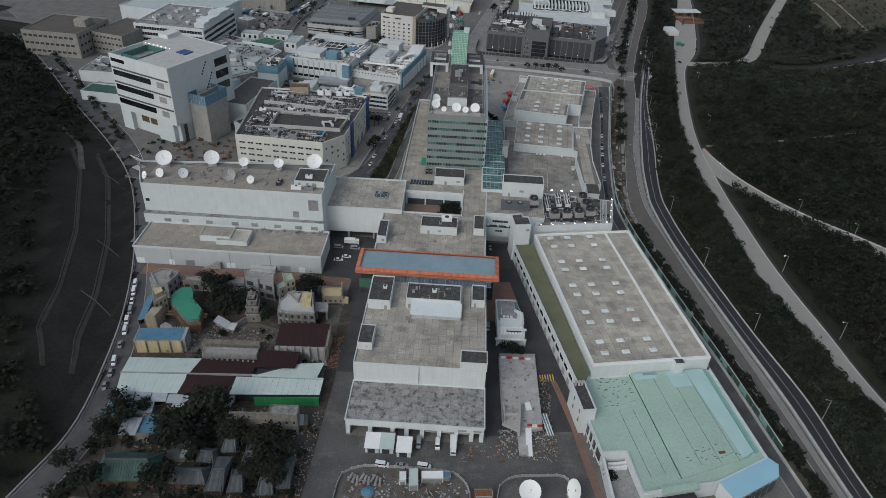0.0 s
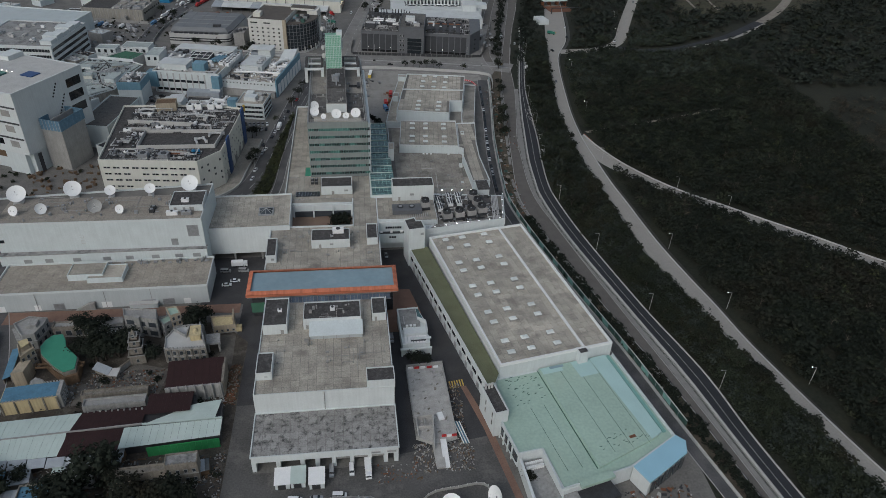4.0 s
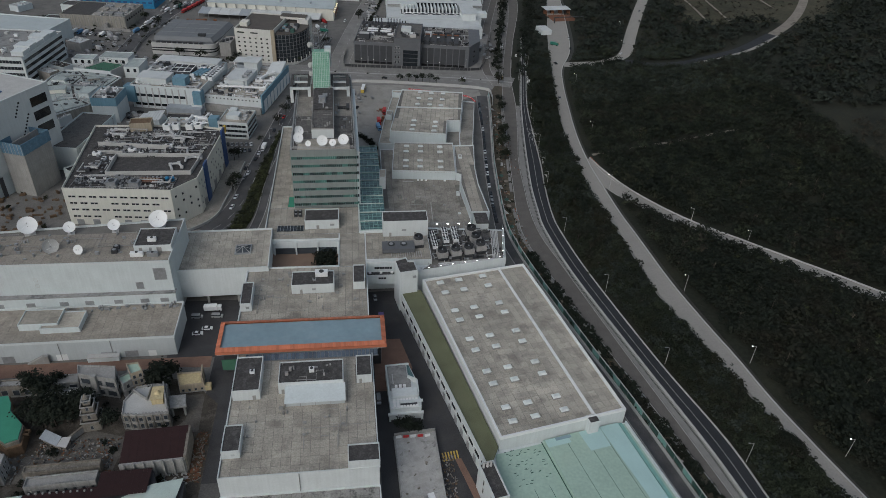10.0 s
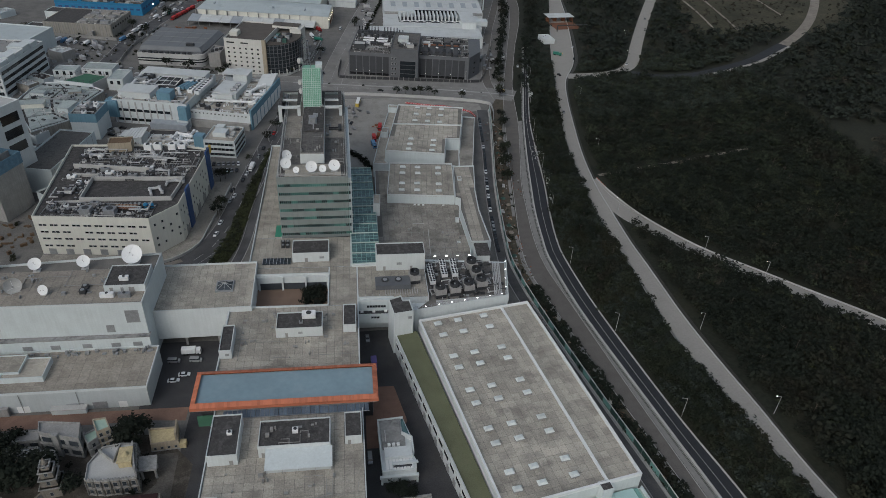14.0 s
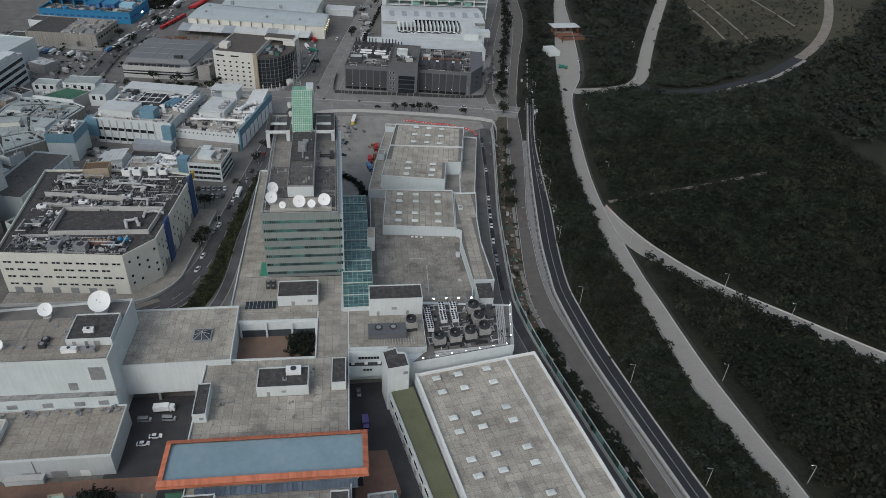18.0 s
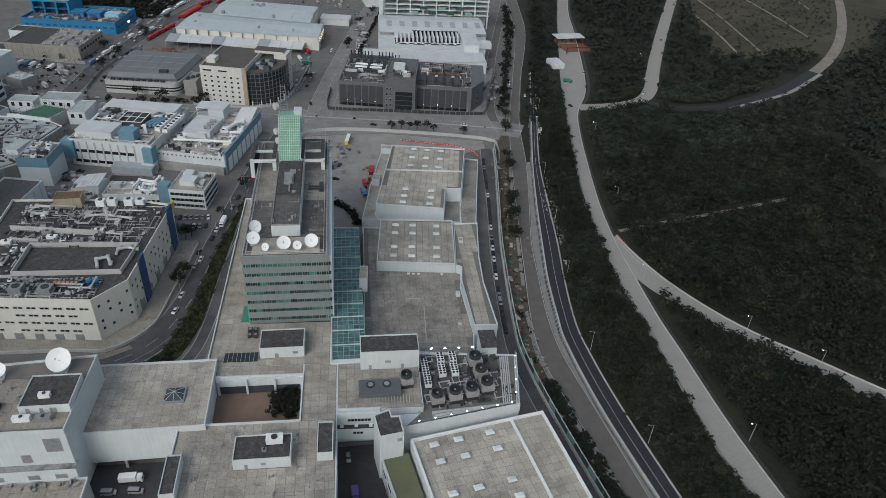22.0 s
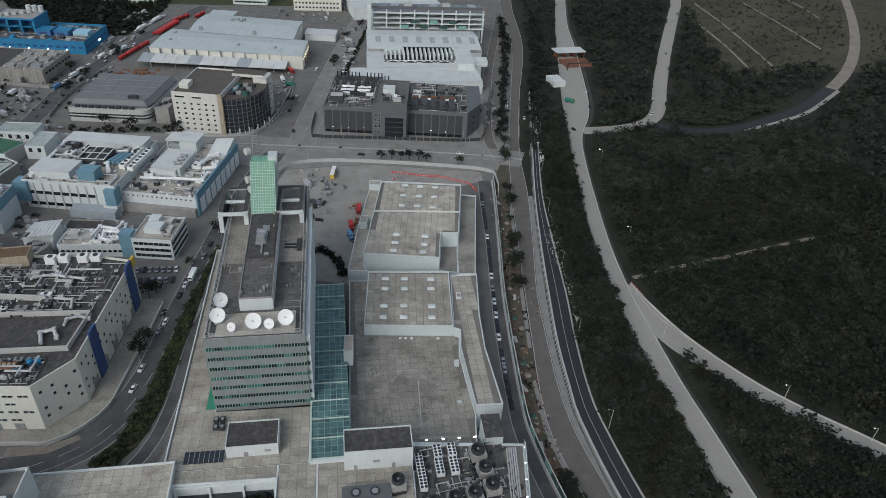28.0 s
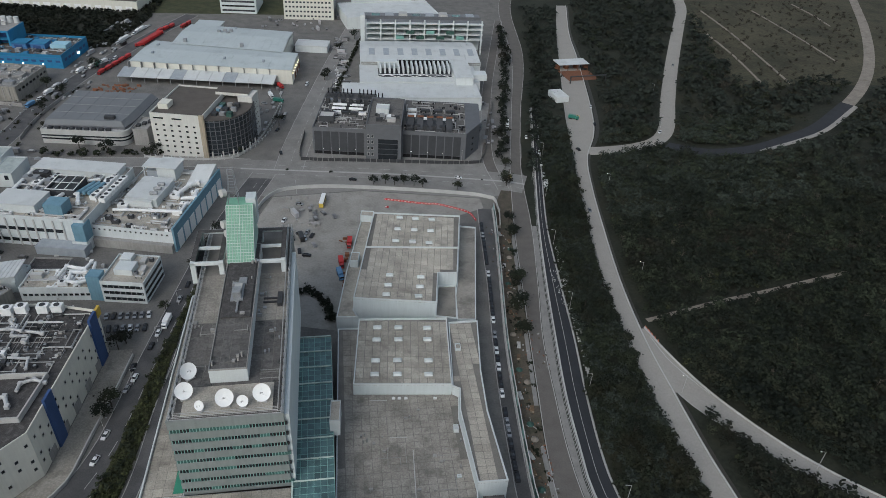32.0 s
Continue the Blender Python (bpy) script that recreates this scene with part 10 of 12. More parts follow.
def white_complex():
    t = thing("white_complex", "stepped white industrial complex with ribbed roofs and open frame block", "factory", (28, 662, 0), -1)
    for nm, x0, y0, x1, y1, h in (("front_range", -1, 16, 99, 44, 9.6), ("vent_range", 12, 44, 102, 80, 10.5), ("middle_range", 13, 80, 108, 130, 13.2)):
        part(nm, G().box(x0, y0, 0, x1, y1, h), "white_wall", t)
        n_ = int((x1 - x0) / 5.4)
        for k in range(n_):
            a, b, z = x0 + k * (x1 - x0) / n_, x0 + (k + 0.96) * (x1 - x0) / n_, h + 0.05 * (k % 2)
            if nm == "middle_range":
                part("roof_sheet", G().add([(a, y0 - 0.6, z), (b, y0 - 0.6, z), (b, 108, z + 2.6), (a, 108, z + 2.6), (a, y0 - 0.6, z + 0.2), (b, y0 - 0.6, z + 0.2), (b, 108, z + 2.8), (a, 108, z + 2.8)], BOXF), "white_roof", t)
                part("roof_sheet", G().add([(a, 108, z + 2.6), (b, 108, z + 2.6), (b, y1, z), (a, y1, z), (a, 108, z + 2.8), (b, 108, z + 2.8), (b, y1, z + 0.2), (a, y1, z + 0.2)], BOXF), "white_roof", t)
            else:
                part("roof_sheet", G().box(a, y0 - 0.3, h, b, y1, z + 0.25), "white_roof", t)
    for k in range(8):
        part("roof_light", G().add([(20 + k * 11.4, 92, 14.7), (24.6 + k * 11.4, 92, 14.7), (24.6 + k * 11.4, 104, 15.9), (20 + k * 11.4, 104, 15.9), (20 + k * 11.4, 92, 14.85), (24.6 + k * 11.4, 92, 14.85), (24.6 + k * 11.4, 104, 16.05), (20 + k * 11.4, 104, 16.05)], BOXF), "sheet_grey", t)
    for z in (11.2, 12.4):
        part("eave_louvre", G().box(13.5, 79.2, z, 107.5, 79.8, z + 0.5), "conc", t)
    part("vent_deck", G().box(26, 54, 10.8, 82, 78, 11.1), "dark_steel", t)
    for k in range(16):
        part("louvre_fin", G().box(27 + k * 3.5, 60, 11.1, 28.4 + k * 3.5, 77, 15.4), "white_wall", t)
    part("fin_screen", G().box(26, 77.2, 11, 82, 78, 15.6), "car_black", t)
    for k in range(5):
        part("walkway_truss", G().tube((26 + k * 13.6, 53.4, 10.9), (32.8 + k * 13.6, 53.4, 13.0), 0.25, 5).tube((32.8 + k * 13.6, 53.4, 13.0), (39.6 + k * 13.6, 53.4, 10.9), 0.25, 5), "white_paint", t)
    part("walkway_rail", G().box(26, 53.2, 12.6, 94, 53.6, 12.9), "white_paint", t)
    part("box_room", G().box(83, 40, 9.6, 96, 74, 15.5), "white_wall", t), part("box_room_roof", G().box(82.7, 39.7, 15.5, 96.3, 74.3, 15.9), "white_roof", t)
    part("box_room", G().box(97, 50, 9.6, 108, 60, 14.0), "white_wall", t), part("box_room", G().box(26, 71, 10.5, 41, 78, 16), "white_wall", t)
    # open concrete frame block behind
    fr = part("frame_block", G().box(20, 150, 0, 118, 168, 24), "white_wall", t)
    for z in (12, 16.4, 20.8, 25.2):
        part("frame_floor", G().box(18, 138.6, z, 119, 150, z + 0.7), "white_wall", fr)
        part("frame_shade", G().box(19, 149.6, z + 0.9, 118, 149.95, z + 3.6), ("teal_frame", "mid_clad", "shop_glass", "mid_clad")[int(z) % 4], fr)
    for k in range(9):
        part("frame_post", G().box(18 + k * 12.4, 138.4, 0, 19.2 + k * 12.4, 140, 28.5), "white_wall", t)
    for k in range(7):
        part("green_screen", G().box(44 + k * 8.6, 138.2, 12.8 + 4.4 * (k % 2), 51 + k * 8.6, 138.5, 15.6 + 4.4 * (k % 2)), "tile_green" if k % 3 else "teal_frame", t)
    part("frame_roof", G().box(18, 142, 25.9, 119, 168, 26.2), "grey_roof", t)
    for k in range(8):
        part("roof_plant", G().box(24 + k * 11.6, 150, 26.2, 31 + k * 11.6, 158, 28.4 + k % 3), ("teal_glass", "sheet_grey", "conc_light")[k % 3], t)
    part("chimney", G().box(14, 136, 0, 17.6, 142, 33), "white_wall", t)


white_complex()


def blue_plant():
    t = thing("blue_plant", "bright blue plant with an open-fronted tower and roof machinery", "factory", (-262, 769, 0), -7)
    W, D, Z = 80, 46, 8.6
    wall = part("blue_block", G().box(0, 0, 0, W, D, Z), "crane_blue", t)
    part("blue_parapet", G().rim([(0, 0), (W, 0), (W, D), (0, D)], Z, Z + 1.9, 0.5), "crane_blue", wall)
    part("deck", G().box(0.5, 0.5, Z, W - 0.5, D - 0.5, Z + 0.05), "brown_roof", wall)
    tower = part("tower", G().box(0, 27, Z, 33, D - 0.6, 20), "crane_blue", t)
    for x in (0.5, 10.6, 21.2, 31.6):
        part("tower_post", G().box(x, 20.5, Z, x + 1.6, 27, 18.8), "crane_blue", tower)
    part("tower_floor", G().box(0.5, 20.5, 13.0, 33, 27, 13.5), "crane_blue", tower)
    part("tower_slab", G().box(0.3, 20.3, 18.8, 33.2, D - 0.4, 20.2), "crane_blue", tower)
    part("tower_roof", G().box(0.8, 20.8, 20.2, 32.7, D - 0.9, 20.3), "conc", tower)
    # dark sheet at the back of the open bays, standing in for their shade
    part("tower_dark", G().box(1.5, 26.8, Z + 0.6, 31.5, 27.0 - 0.02, 18.6), "navy", tower)
    for i in range(5):
        part("roof_unit", G().box(4 + i * 4.4, 22 + i * 3.2, 20.3, 7.4 + i * 4.4, 25 + i * 3.2, 22.6), "conc_light", t)
    for i in range(3):
        part("roof_tank", G().cyl(20 + i * 5, 42, 20.3, 25.0, 2.0, 14), "white_roof", t)
    for x0 in (36, 50):
        shed = part("blue_shed", G().box(x0, 16, Z, x0 + 11, 27, 12.6), "blue_paint", t)
        part("shed_roof", G().box(x0 - 0.5, 15.5, 12.6, x0 + 11.5, 27.5, 13.1), "crane_blue", shed)
        part("shed_door", G().box(x0 + 2, 15.8, Z + 0.2, x0 + 8, 16.02, 11.6), "navy", shed)
    part("cyan_room", G().box(64, 18, Z, 76, 28, 12.0), "sky_blue_roof", t)
    for i in range(9):
        part("machine", G().box(5 + i * 7.4, 3 + 5 * (i % 2), Z, 8.6 + i * 7.4, 7 + 5 * (i % 2), Z + 1.4 + 0.5 * (i % 3)), ("conc_light", "steel", "crane_blue", "dark_steel")[i % 4], t)
    for i in range(7):
        part("machine", G().box(38 + i * 5.2, 32 + 4 * (i % 2), Z, 41 + i * 5.2, 35 + 4 * (i % 2), Z + 2.2), ("steel", "crane_blue", "conc")[i % 3], t)
    for i in range(13):
        part("bay_window", G().box(3 + i * 6, -0.12, 4.6, 6.4 + i * 6, 0.05, 6.2), "navy", wall)
    for i in range(6):
        part("bay_window", G().box(W - 0.05, 4 + i * 6.6, 4.4, W + 0.12, 8 + i * 6.6, 6.4), "navy", wall)
    part("string_course", G().box(-0.15, -0.2, 7.4, W + 0.2, 0.0, 7.9), "blue_paint", wall)
    for k in range(4):
        part("wall_lamp", G().box(20 + k * 15, -0.5, 3.0, 20.7 + k * 15, -0.1, 3.5), "lamp_white", t, "lit wall lamp")
    part("wall_lamp", G().box(W + 0.1, 26, 3.2, W + 0.5, 29, 4.2), "lamp_white", t, "lit wall lamp")
    pipework(430, "pipes and vents over the blue plant roofs", (-262, 769), -7, 1, 1, 78, 18, 8.7, 26, "steel", (0.15, 0.4), 40, "sheet_blue")
    pipework(431, "pipes and vents behind the blue plant sheds", (-262, 769), -7, 35, 28, 78, 44, 8.7, 24, "conc_light", (0.15, 0.35), 30, "dark_steel")


blue_plant()


def old_store():
    t = block("old_store", "old stained concrete store with a cluttered flat roof", (-250, 703), 58, 43, -8, 10.6, "old_wall", "slab_dirty")
    part("dark_roof", G().box(0.6, 0.6, 9.76, 26, 42.4, 9.9), "bitumen", t)
    for k in range(15):
        part("pier", G().box(1 + k * 4.0, -0.25, 0, 1.5 + k * 4.0, 0.0, 9.6), "conc", t)
    for k in range(8):
        part("window", G().box(57.95, 3 + k * 5, 6.0, 58.1, 6 + k * 5, 7.6), "dark_glass", t)
    part("loading_stair", G().add([(33, -4, 0), (43, -4, 0), (43, 0, 0), (33, 0, 0), (41, -4, 5), (43, -4, 5), (43, 0, 5), (41, 0, 5)], BOXF), "conc", t)
    for k in range(9):
        part("roof_room", G().box(28 + (k % 3) * 9.6, 5 + (k // 3) * 12.5, 9.76, 35 + (k % 3) * 9.6, 9 + (k // 3) * 12.5 + k % 2 * 3, 11.0 + 0.5 * (k % 3)), ("conc", "slab_dirty", "steel", "old_wall")[k % 4], t)
    pipework(432, "pipes and lumber over the old store roof", (-250, 703), -8, 26, 1, 57, 42, 9.8, 30, "conc", (0.12, 0.3), 60, "conc_light")


old_store()
for x, y, w, l, h in ((-266, 703, 17, 14, 6), (-262, 742, 20, 15, 8), (-284, 702, 13, 11, 5), (-252, 724, 12, 12, 5)):
    t = block("yard_house", "small white flat-roofed house beside the old store", (x, y), w, l, -8, h, "white_wall", "bitumen", 0.6)
    windows(t, [(2 + k * 3, 0, 1.6, 0) for k in range(int(w / 3.4))], 1.2, 1.2, "dark_glass", "white_wall")
t = thing("yard_wall", "long grey concrete wall between the lorry yard and the store", "wall")
for k in range(16):
    a, b = Vector((-251, 700)).lerp(Vector((-187, 686)), k / 16), Vector((-251, 700)).lerp(Vector((-187, 686)), (k + 0.96) / 16)
    part("wall_panel", G().wall(a, b, 0, 2.6, 0.3), "conc", t)
t = block("far_depot", "pale depot block beyond the lorry park", (-86, 914), 34, 40, -4, 15, "pale_wall", "white_roof")
bands(t, 34, 40, 15, 3, 2, 4.2, 1.6)
t = block("far_block", "cream block with window rows beyond the warehouse", (-25, 896), 47, 50, -2, 20, "cream_wall", "slab")
windows(t, [(2.5 + k * 3.4, 0, 2.5 + r * 4.3, 0) for k in range(13) for r in range(4)], 2, 1.6, "shop_glass", "cream_wall")
t = block("far_shed", "long low shed at the edge of the estate", (-300, 930), 140, 50, -8, 10, "cream_wall", "brown_roof")
for k in range(14):
    part("dock_door", G().box(4 + k * 9.6, -0.2, 0.3, 10 + k * 9.6, 0.05, 5), "white_paint", t)
t = block("far_shed", "white distant shed behind the white complex", (34, 866), 90, 50, 10, 11, "white_wall", "white_roof")
t = block("far_block", "distant pale block beyond the complex", (40, 930), 60, 40, 0, 18, "pale_wall", "slab")
for k in range(12):
    x, y = -420 + k * 62, 1020 + (k * 53) % 90
    t = block("far_block", "distant estate block in the haze", (x, y), 44 + (k * 7) % 20, 34, -10 + k % 5 * 4, 12 + (k * 5) % 14, ("old_wall", "pale_wall", "cream_wall", "grey_wall")[k % 4], ("slab", "ware_roof", "brown_roof")[k % 3])
# small grey workshops, sheds and yard goods filling the gaps of the estate
rng = random.Random(77)
for k in range(26):
    x, y = ((-196, 474), (-206, 486), (-182, 486), (-232, 540), (-214, 566), (-226, 640), (-224, 588), (-250, 600), (-236, 478), (-262, 530), (-254, 510), (-236, 498), (-215, 500), (-124, 458),
            (-300, 610), (-276, 640), (-262, 650), (-290, 668), (-300, 640), (-312, 712), (-310, 680), (-330, 720), (-300, 742), (-248, 628), (-270, 612), (-150, 590))[k]
    w, l, h, rz = rng.uniform(8, 18), rng.uniform(7, 14), rng.uniform(3.5, 8), rng.choice((-30, -28, -12, 60))
    t = block("small_workshop", "small flat-roofed workshop in the crowded estate yard", (x, y), w, l, rz, h, rng.choice(("old_wall", "white_wall", "pale_wall", "conc")), rng.choice(("white_roof", "slab_dirty", "grey_roof", "ware_roof", "brown_roof")), 0.5)
    pipework(500 + k, "pipes and vents on a small workshop roof", (x, y), rz, 0.8, 0.8, w - 0.8, l - 0.8, h - 0.4, 5, "pipe", (0.08, 0.25), 10, rng.choice(("dark_steel", "white_paint", "conc_light")), 7)
for k, (x0, y0, x1, y1, m) in enumerate(((-150, 446, -84, 512, "conc_light"), (-240, 470, -160, 600, "steel"), (-240, 470, -160, 600, "white_paint"), (-300, 600, -170, 720, "steel"), (-300, 600, -220, 660, "conc"), (-150, 700, -120, 726, "rust"), (-190, 360, -146, 400, "wood_brown"), (-8, 520, 12, 556, "conc"), (24, 470, 34, 515, "rust"))):
    g = G()
    for i in range(70 if k not in (7, 8) else 26):
        g.cbox(rng.uniform(x0, x1), rng.uniform(y0, y1), rng.uniform(0.6, 3.2), rng.uniform(0.5, 2.0), 0.0, rng.uniform(0.3, 1.8), rng.uniform(-40, 40))
    tagged(new("yard_goods", mesh(g, m, "yard_goods")), "pallets, crates and scrap strewn over an estate yard", "yard goods", "", "stuff")
# unmown field behind the blue plant
sheet("rough_field", [(-330, 960), (-262, 848), (-239, 826), (-184, 808), (-163.5, 811), (-148, 889), (-147, 905), (-247, 935)], "forest_floor", 0.12, "unmown dark green field behind the plant", "field")
pipework(440, "pipes and cable trays over the plant deck", (43, 304), 8, 0, 0, 33, 27, 13.6, 26, "pipe", (0.1, 0.25), 40, "steel", 9)
pipework(441, "dark pipes and vents over the plant deck", (43, 304), 8, 0, 0, 33, 27, 13.6, 16, "dark_steel", (0.1, 0.25), 30, "dark_steel", 9)
pipework(442, "small vents and pipes on the annex roof", (22, 336), -1, 1, 14, 42, 56, 7.5, 6, "conc", (0.06, 0.12), 14, "conc", 9)
pipework(443, "thin conduits and vents on the tower roof", (-24, 351.6), 1, 2, 18, 10, 66, 47.6, 3, "conc", (0.06, 0.14), 5, "conc", 8)
pipework(444, "thin conduits and vents on the tower roof", (-24, 351.6), 1, 22, 14, 30, 66, 47.6, 3, "conc", (0.06, 0.14), 8, "steel", 8)
pipework(445, "pipes and vents on the tower penthouse", (-24, 351.6), 1, 11, 16, 20, 78, 52.6, 4, "conc", (0.06, 0.14), 8, "conc", 8)
pipework(446, "cable runs and vents on the studio block roof", (-38, 167.5), 0.6, 2, 24, 48, 52, 16.35, 8, "conc", (0.06, 0.13), 10, "conc", 16)
pipework(447, "cable runs and vents on the podium roof", (-40, 263), 0, 2, 2, 50, 34, 16.35, 8, "conc", (0.06, 0.14), 22, "conc", 16)
pipework(448, "cable runs and vents on the west studio roof", (-158, 289), 0.8, 2, 2, 72, 22, 29.35, 12, "conc", (0.08, 0.16), 30, "steel", 16)
pipework(449, "air units along the low studio roof", (-158, 264), 0.8, 30, 17.5, 92, 20, 9.45, 6, "conc", (0.08, 0.16), 30, "steel", 16)
pipework(450, "pipes and vents on the hut roofs of the studio block", (-22, 223.6), 0.6, 1, 1, 22, 10, 21.2, 4, "conc", (0.06, 0.12), 5, "conc", 8)


# ---- barrier, fences, lamps ----
t = thing("noise_barrier", "teal panelled roadside barrier with white rails", "fence")
line = even(PERIM_R[:11], 70)
for k, (a, b) in enumerate(zip(line, line[1:])):
    o = Vector((1.0, 0.1))
    a, b = a + o, b + o
    board = part("panel", G().wall(a, b, 0.9, 3.6, 0.12), "tile_green" if k % 3 else "teal_frame", t)
    part("top_rail", G().wall(a, b, 3.6, 3.85, 0.35), "conc_light", board)
    part("post", G().cbox(a.x, a.y, 0.22, 0.22, 0, 3.8), "steel", t)


def lamp_post(x, y, lean=0.0, tall=9.5, lit=True, arm=1.8):
    z = height(x, y)
    t = thing("street_lamp", "slim grey street lamp, lit" if lit else "slim grey street lamp", "street lamp", (x, y, z), lean, "street lamps")
    part("pole", G().cyl(0, 0, 0, tall, 0.11, 8, 0.07), "conc_light", t)
    part("arm", G().tube((0, 0, tall), (-arm, 0, tall + 0.4), 0.06), "conc_light", t)
    head = part("head", G().box(-arm - 0.5, -0.15, tall + 0.32, -arm + 0.2, 0.15, tall + 0.5), "steel", t)
    if lit:
        part("lamp_glass", G().box(-arm - 0.35, -0.12, tall + 0.24, -arm + 0.0, 0.12, tall + 0.5), "lamp_white", head, "glowing lamp glass")


for x, y in ((163.4, 293.5), (171.5, 243), (183.5, 193), (158.6, 394), (192.5, 353.5), (250.5, 641), (268, 700), (170, 470), (184, 560), (214, 330)):
    lamp_post(x, y)
for k in range(9):
    q = db[14 + k * 9]
    lamp_post(q.x + 0.8, q.y, 0, 10, False)
for k in range(7):
    lamp_post(-60 + k * 4.2, 392 + k * 24, 180, 8, False)
for x, y in ((20, 601), (60, 597), (100, 595), (140, 572), (0, 560)):
    lamp_post(x, y, 90, 9, False)

# low boundary walls of the car park and street
t = thing("lot_wall", "long white boundary wall round the car park", "wall")
c = smooth([(-24, 500), (-22, 535), (-14, 558.5), (1, 566), (36, 565), (104, 553), (112, 540), (109.5, 520)], 6)
for a, b in zip(c, c[1:]):
    part("wall_panel", G().wall(a, b, 0, 2.2, 0.4), "conc_light", t)
t = thing("street_wall", "pale parapet wall beside the street", "wall")
c = smooth([(-139, 356.4), (-98, 356.6), (-83, 355.9), (-73.3, 362.2), (-67.1, 371.6), (-65.6, 380.1), (-64.2, 392.3), (-61.6, 411), (-59.5, 432)], 5)
for a, b in zip(c, c[1:]):
    part("wall_panel", G().wall(a, b, 0, 1.5, 0.5), "conc_light", t)
t = thing("data_centre_fence", "dark railings round the data centre", "fence")
c = smooth([(2, 640), (0, 606), (6, 601), (40, 598), (104, 593), (114, 600), (122, 625), (138, 690)], 4)
for a, b in zip(c, c[1:]):
    part("fence_panel", G().wall(a, b, 0.2, 2.4, 0.1), "dark_steel", t)
    part("fence_post", G().cbox(a.x, a.y, 0.25, 0.25, 0, 2.6), "conc", t)
t = thing("office_fence", "white pierced boundary wall of the round office block", "fence")
c = smooth([(-92, 608), (-70, 604), (-45, 604), (-34, 612), (-24, 640), (-16, 690)], 4)
for a, b in zip(c, c[1:]):
    part("fence_panel", G().wall(a, b, 0.2, 1.6, 0.2), "conc_light", t)
    part("fence_pier", G().cbox(a.x, a.y, 0.6, 0.6, 0, 2.2), "conc_light", t)
barrier = thing("water_barrier", "red and white plastic road barrier", "barrier", (50, 543, 0.05), -9, "road barriers round the stage")
part("body", G().add([(-0.9, -0.3, 0), (0.9, -0.3, 0), (0.9, 0.3, 0), (-0.9, 0.3, 0), (-0.9, -0.12, 0.95), (0.9, -0.12, 0.95), (0.9, 0.12, 0.95), (-0.9, 0.12, 0.95)], [(4, 5, 6, 7), (0, 1, 5, 4), (1, 2, 6, 5), (2, 3, 7, 6), (3, 0, 4, 7)]), "red_paint", barrier)
part("white_band", G().box(-0.92, -0.27, 0.35, 0.0, 0.27, 0.7), "white_paint", barrier)
c = even([(50, 551.5), (71, 545.8), (78, 545), (90, 538.7), (95, 534.8), (97.3, 528)], 30)
for k, q in enumerate(c):
    d = (c[min(k + 1, 29)] - c[max(k - 1, 0)])
    copy_thing(barrier, pose(q.x, q.y, 0.05, 0, 0, math.degrees(math.atan2(d.y, d.x))))
# red and white toll shed on the haul road, and a lookout hut
t = thing("toll_canopy", "white roofed weighbridge canopy on rusty posts", "canopy", (208, 757, 0), 8)
part("roof", G().box(0, 0, 5.2, 28, 14, 5.6), "white_roof", t)
for x in (1, 9, 18, 27):
    for y in (1, 13):
        part("post", G().box(x - 0.2, y - 0.2, 0, x + 0.2, y + 0.2, 5.2), "rust", t)
    part("booth", G().box(x - 0.8, 5, 0, x + 1.6, 9, 3.2), "rust", t)
part("stained_apron", G().box(0, -22, 0.1, 27, 0, 0.2), "rust", t)
part("gantry", G().box(-2, -28, 5.5, 30, -27, 6.2), "dark_steel", t)
part("gantry_leg", G().box(-2, -28, 0, -1.4, -27, 5.5), "dark_steel", t), part("gantry_leg", G().box(29.4, -28, 0, 30, -27, 5.5), "dark_steel", t)
hut("gate_hut", "white gate office beside the haul road", (188, 690), 10, 16, 10, 0, 4.4, "white_wall", "white_roof", category="hut")


# ---- vehicles ----
def wheel_mesh(r, w):
    g, n_ = G(), 14
    vs = [(x, r * math.cos(2 * math.pi * i / n_), r * math.sin(2 * math.pi * i / n_) + r) for x in (-w / 2, w / 2) for i in range(n_)]
    return g.add(vs, [tuple(range(n_ - 1, -1, -1)), tuple(range(n_, 2 * n_))] + [(i, (i + 1) % n_, n_ + (i + 1) % n_, n_ + i) for i in range(n_)])


WHEEL = mesh(wheel_mesh(0.32, 0.22), "rubber", "wheel")
BIGWHEEL = mesh(wheel_mesh(0.48, 0.3), "rubber", "wheel")


def loft(sections):
    """A body from rectangles (half width, y, z) listed ring by ring: each section is (y, half_width, z_low, z_high, half_width_top)."""
    g, vs, fs = G(), [], []
    for y, w, z0, z1, wt in sections:
        vs += [(-w, y, z0), (w, y, z0), (wt, y, z1), (-wt, y, z1)]
    for i in range(len(sections) - 1):
        o = 4 * i
        fs += [(o + k, o + (k + 1) % 4, o + 4 + (k + 1) % 4, o + 4 + k) for k in range(4)]
    fs += [(3, 2, 1, 0), tuple(4 * (len(sections) - 1) + k for k in range(4))]
    return g.add(vs, [f[::-1] for f in fs])


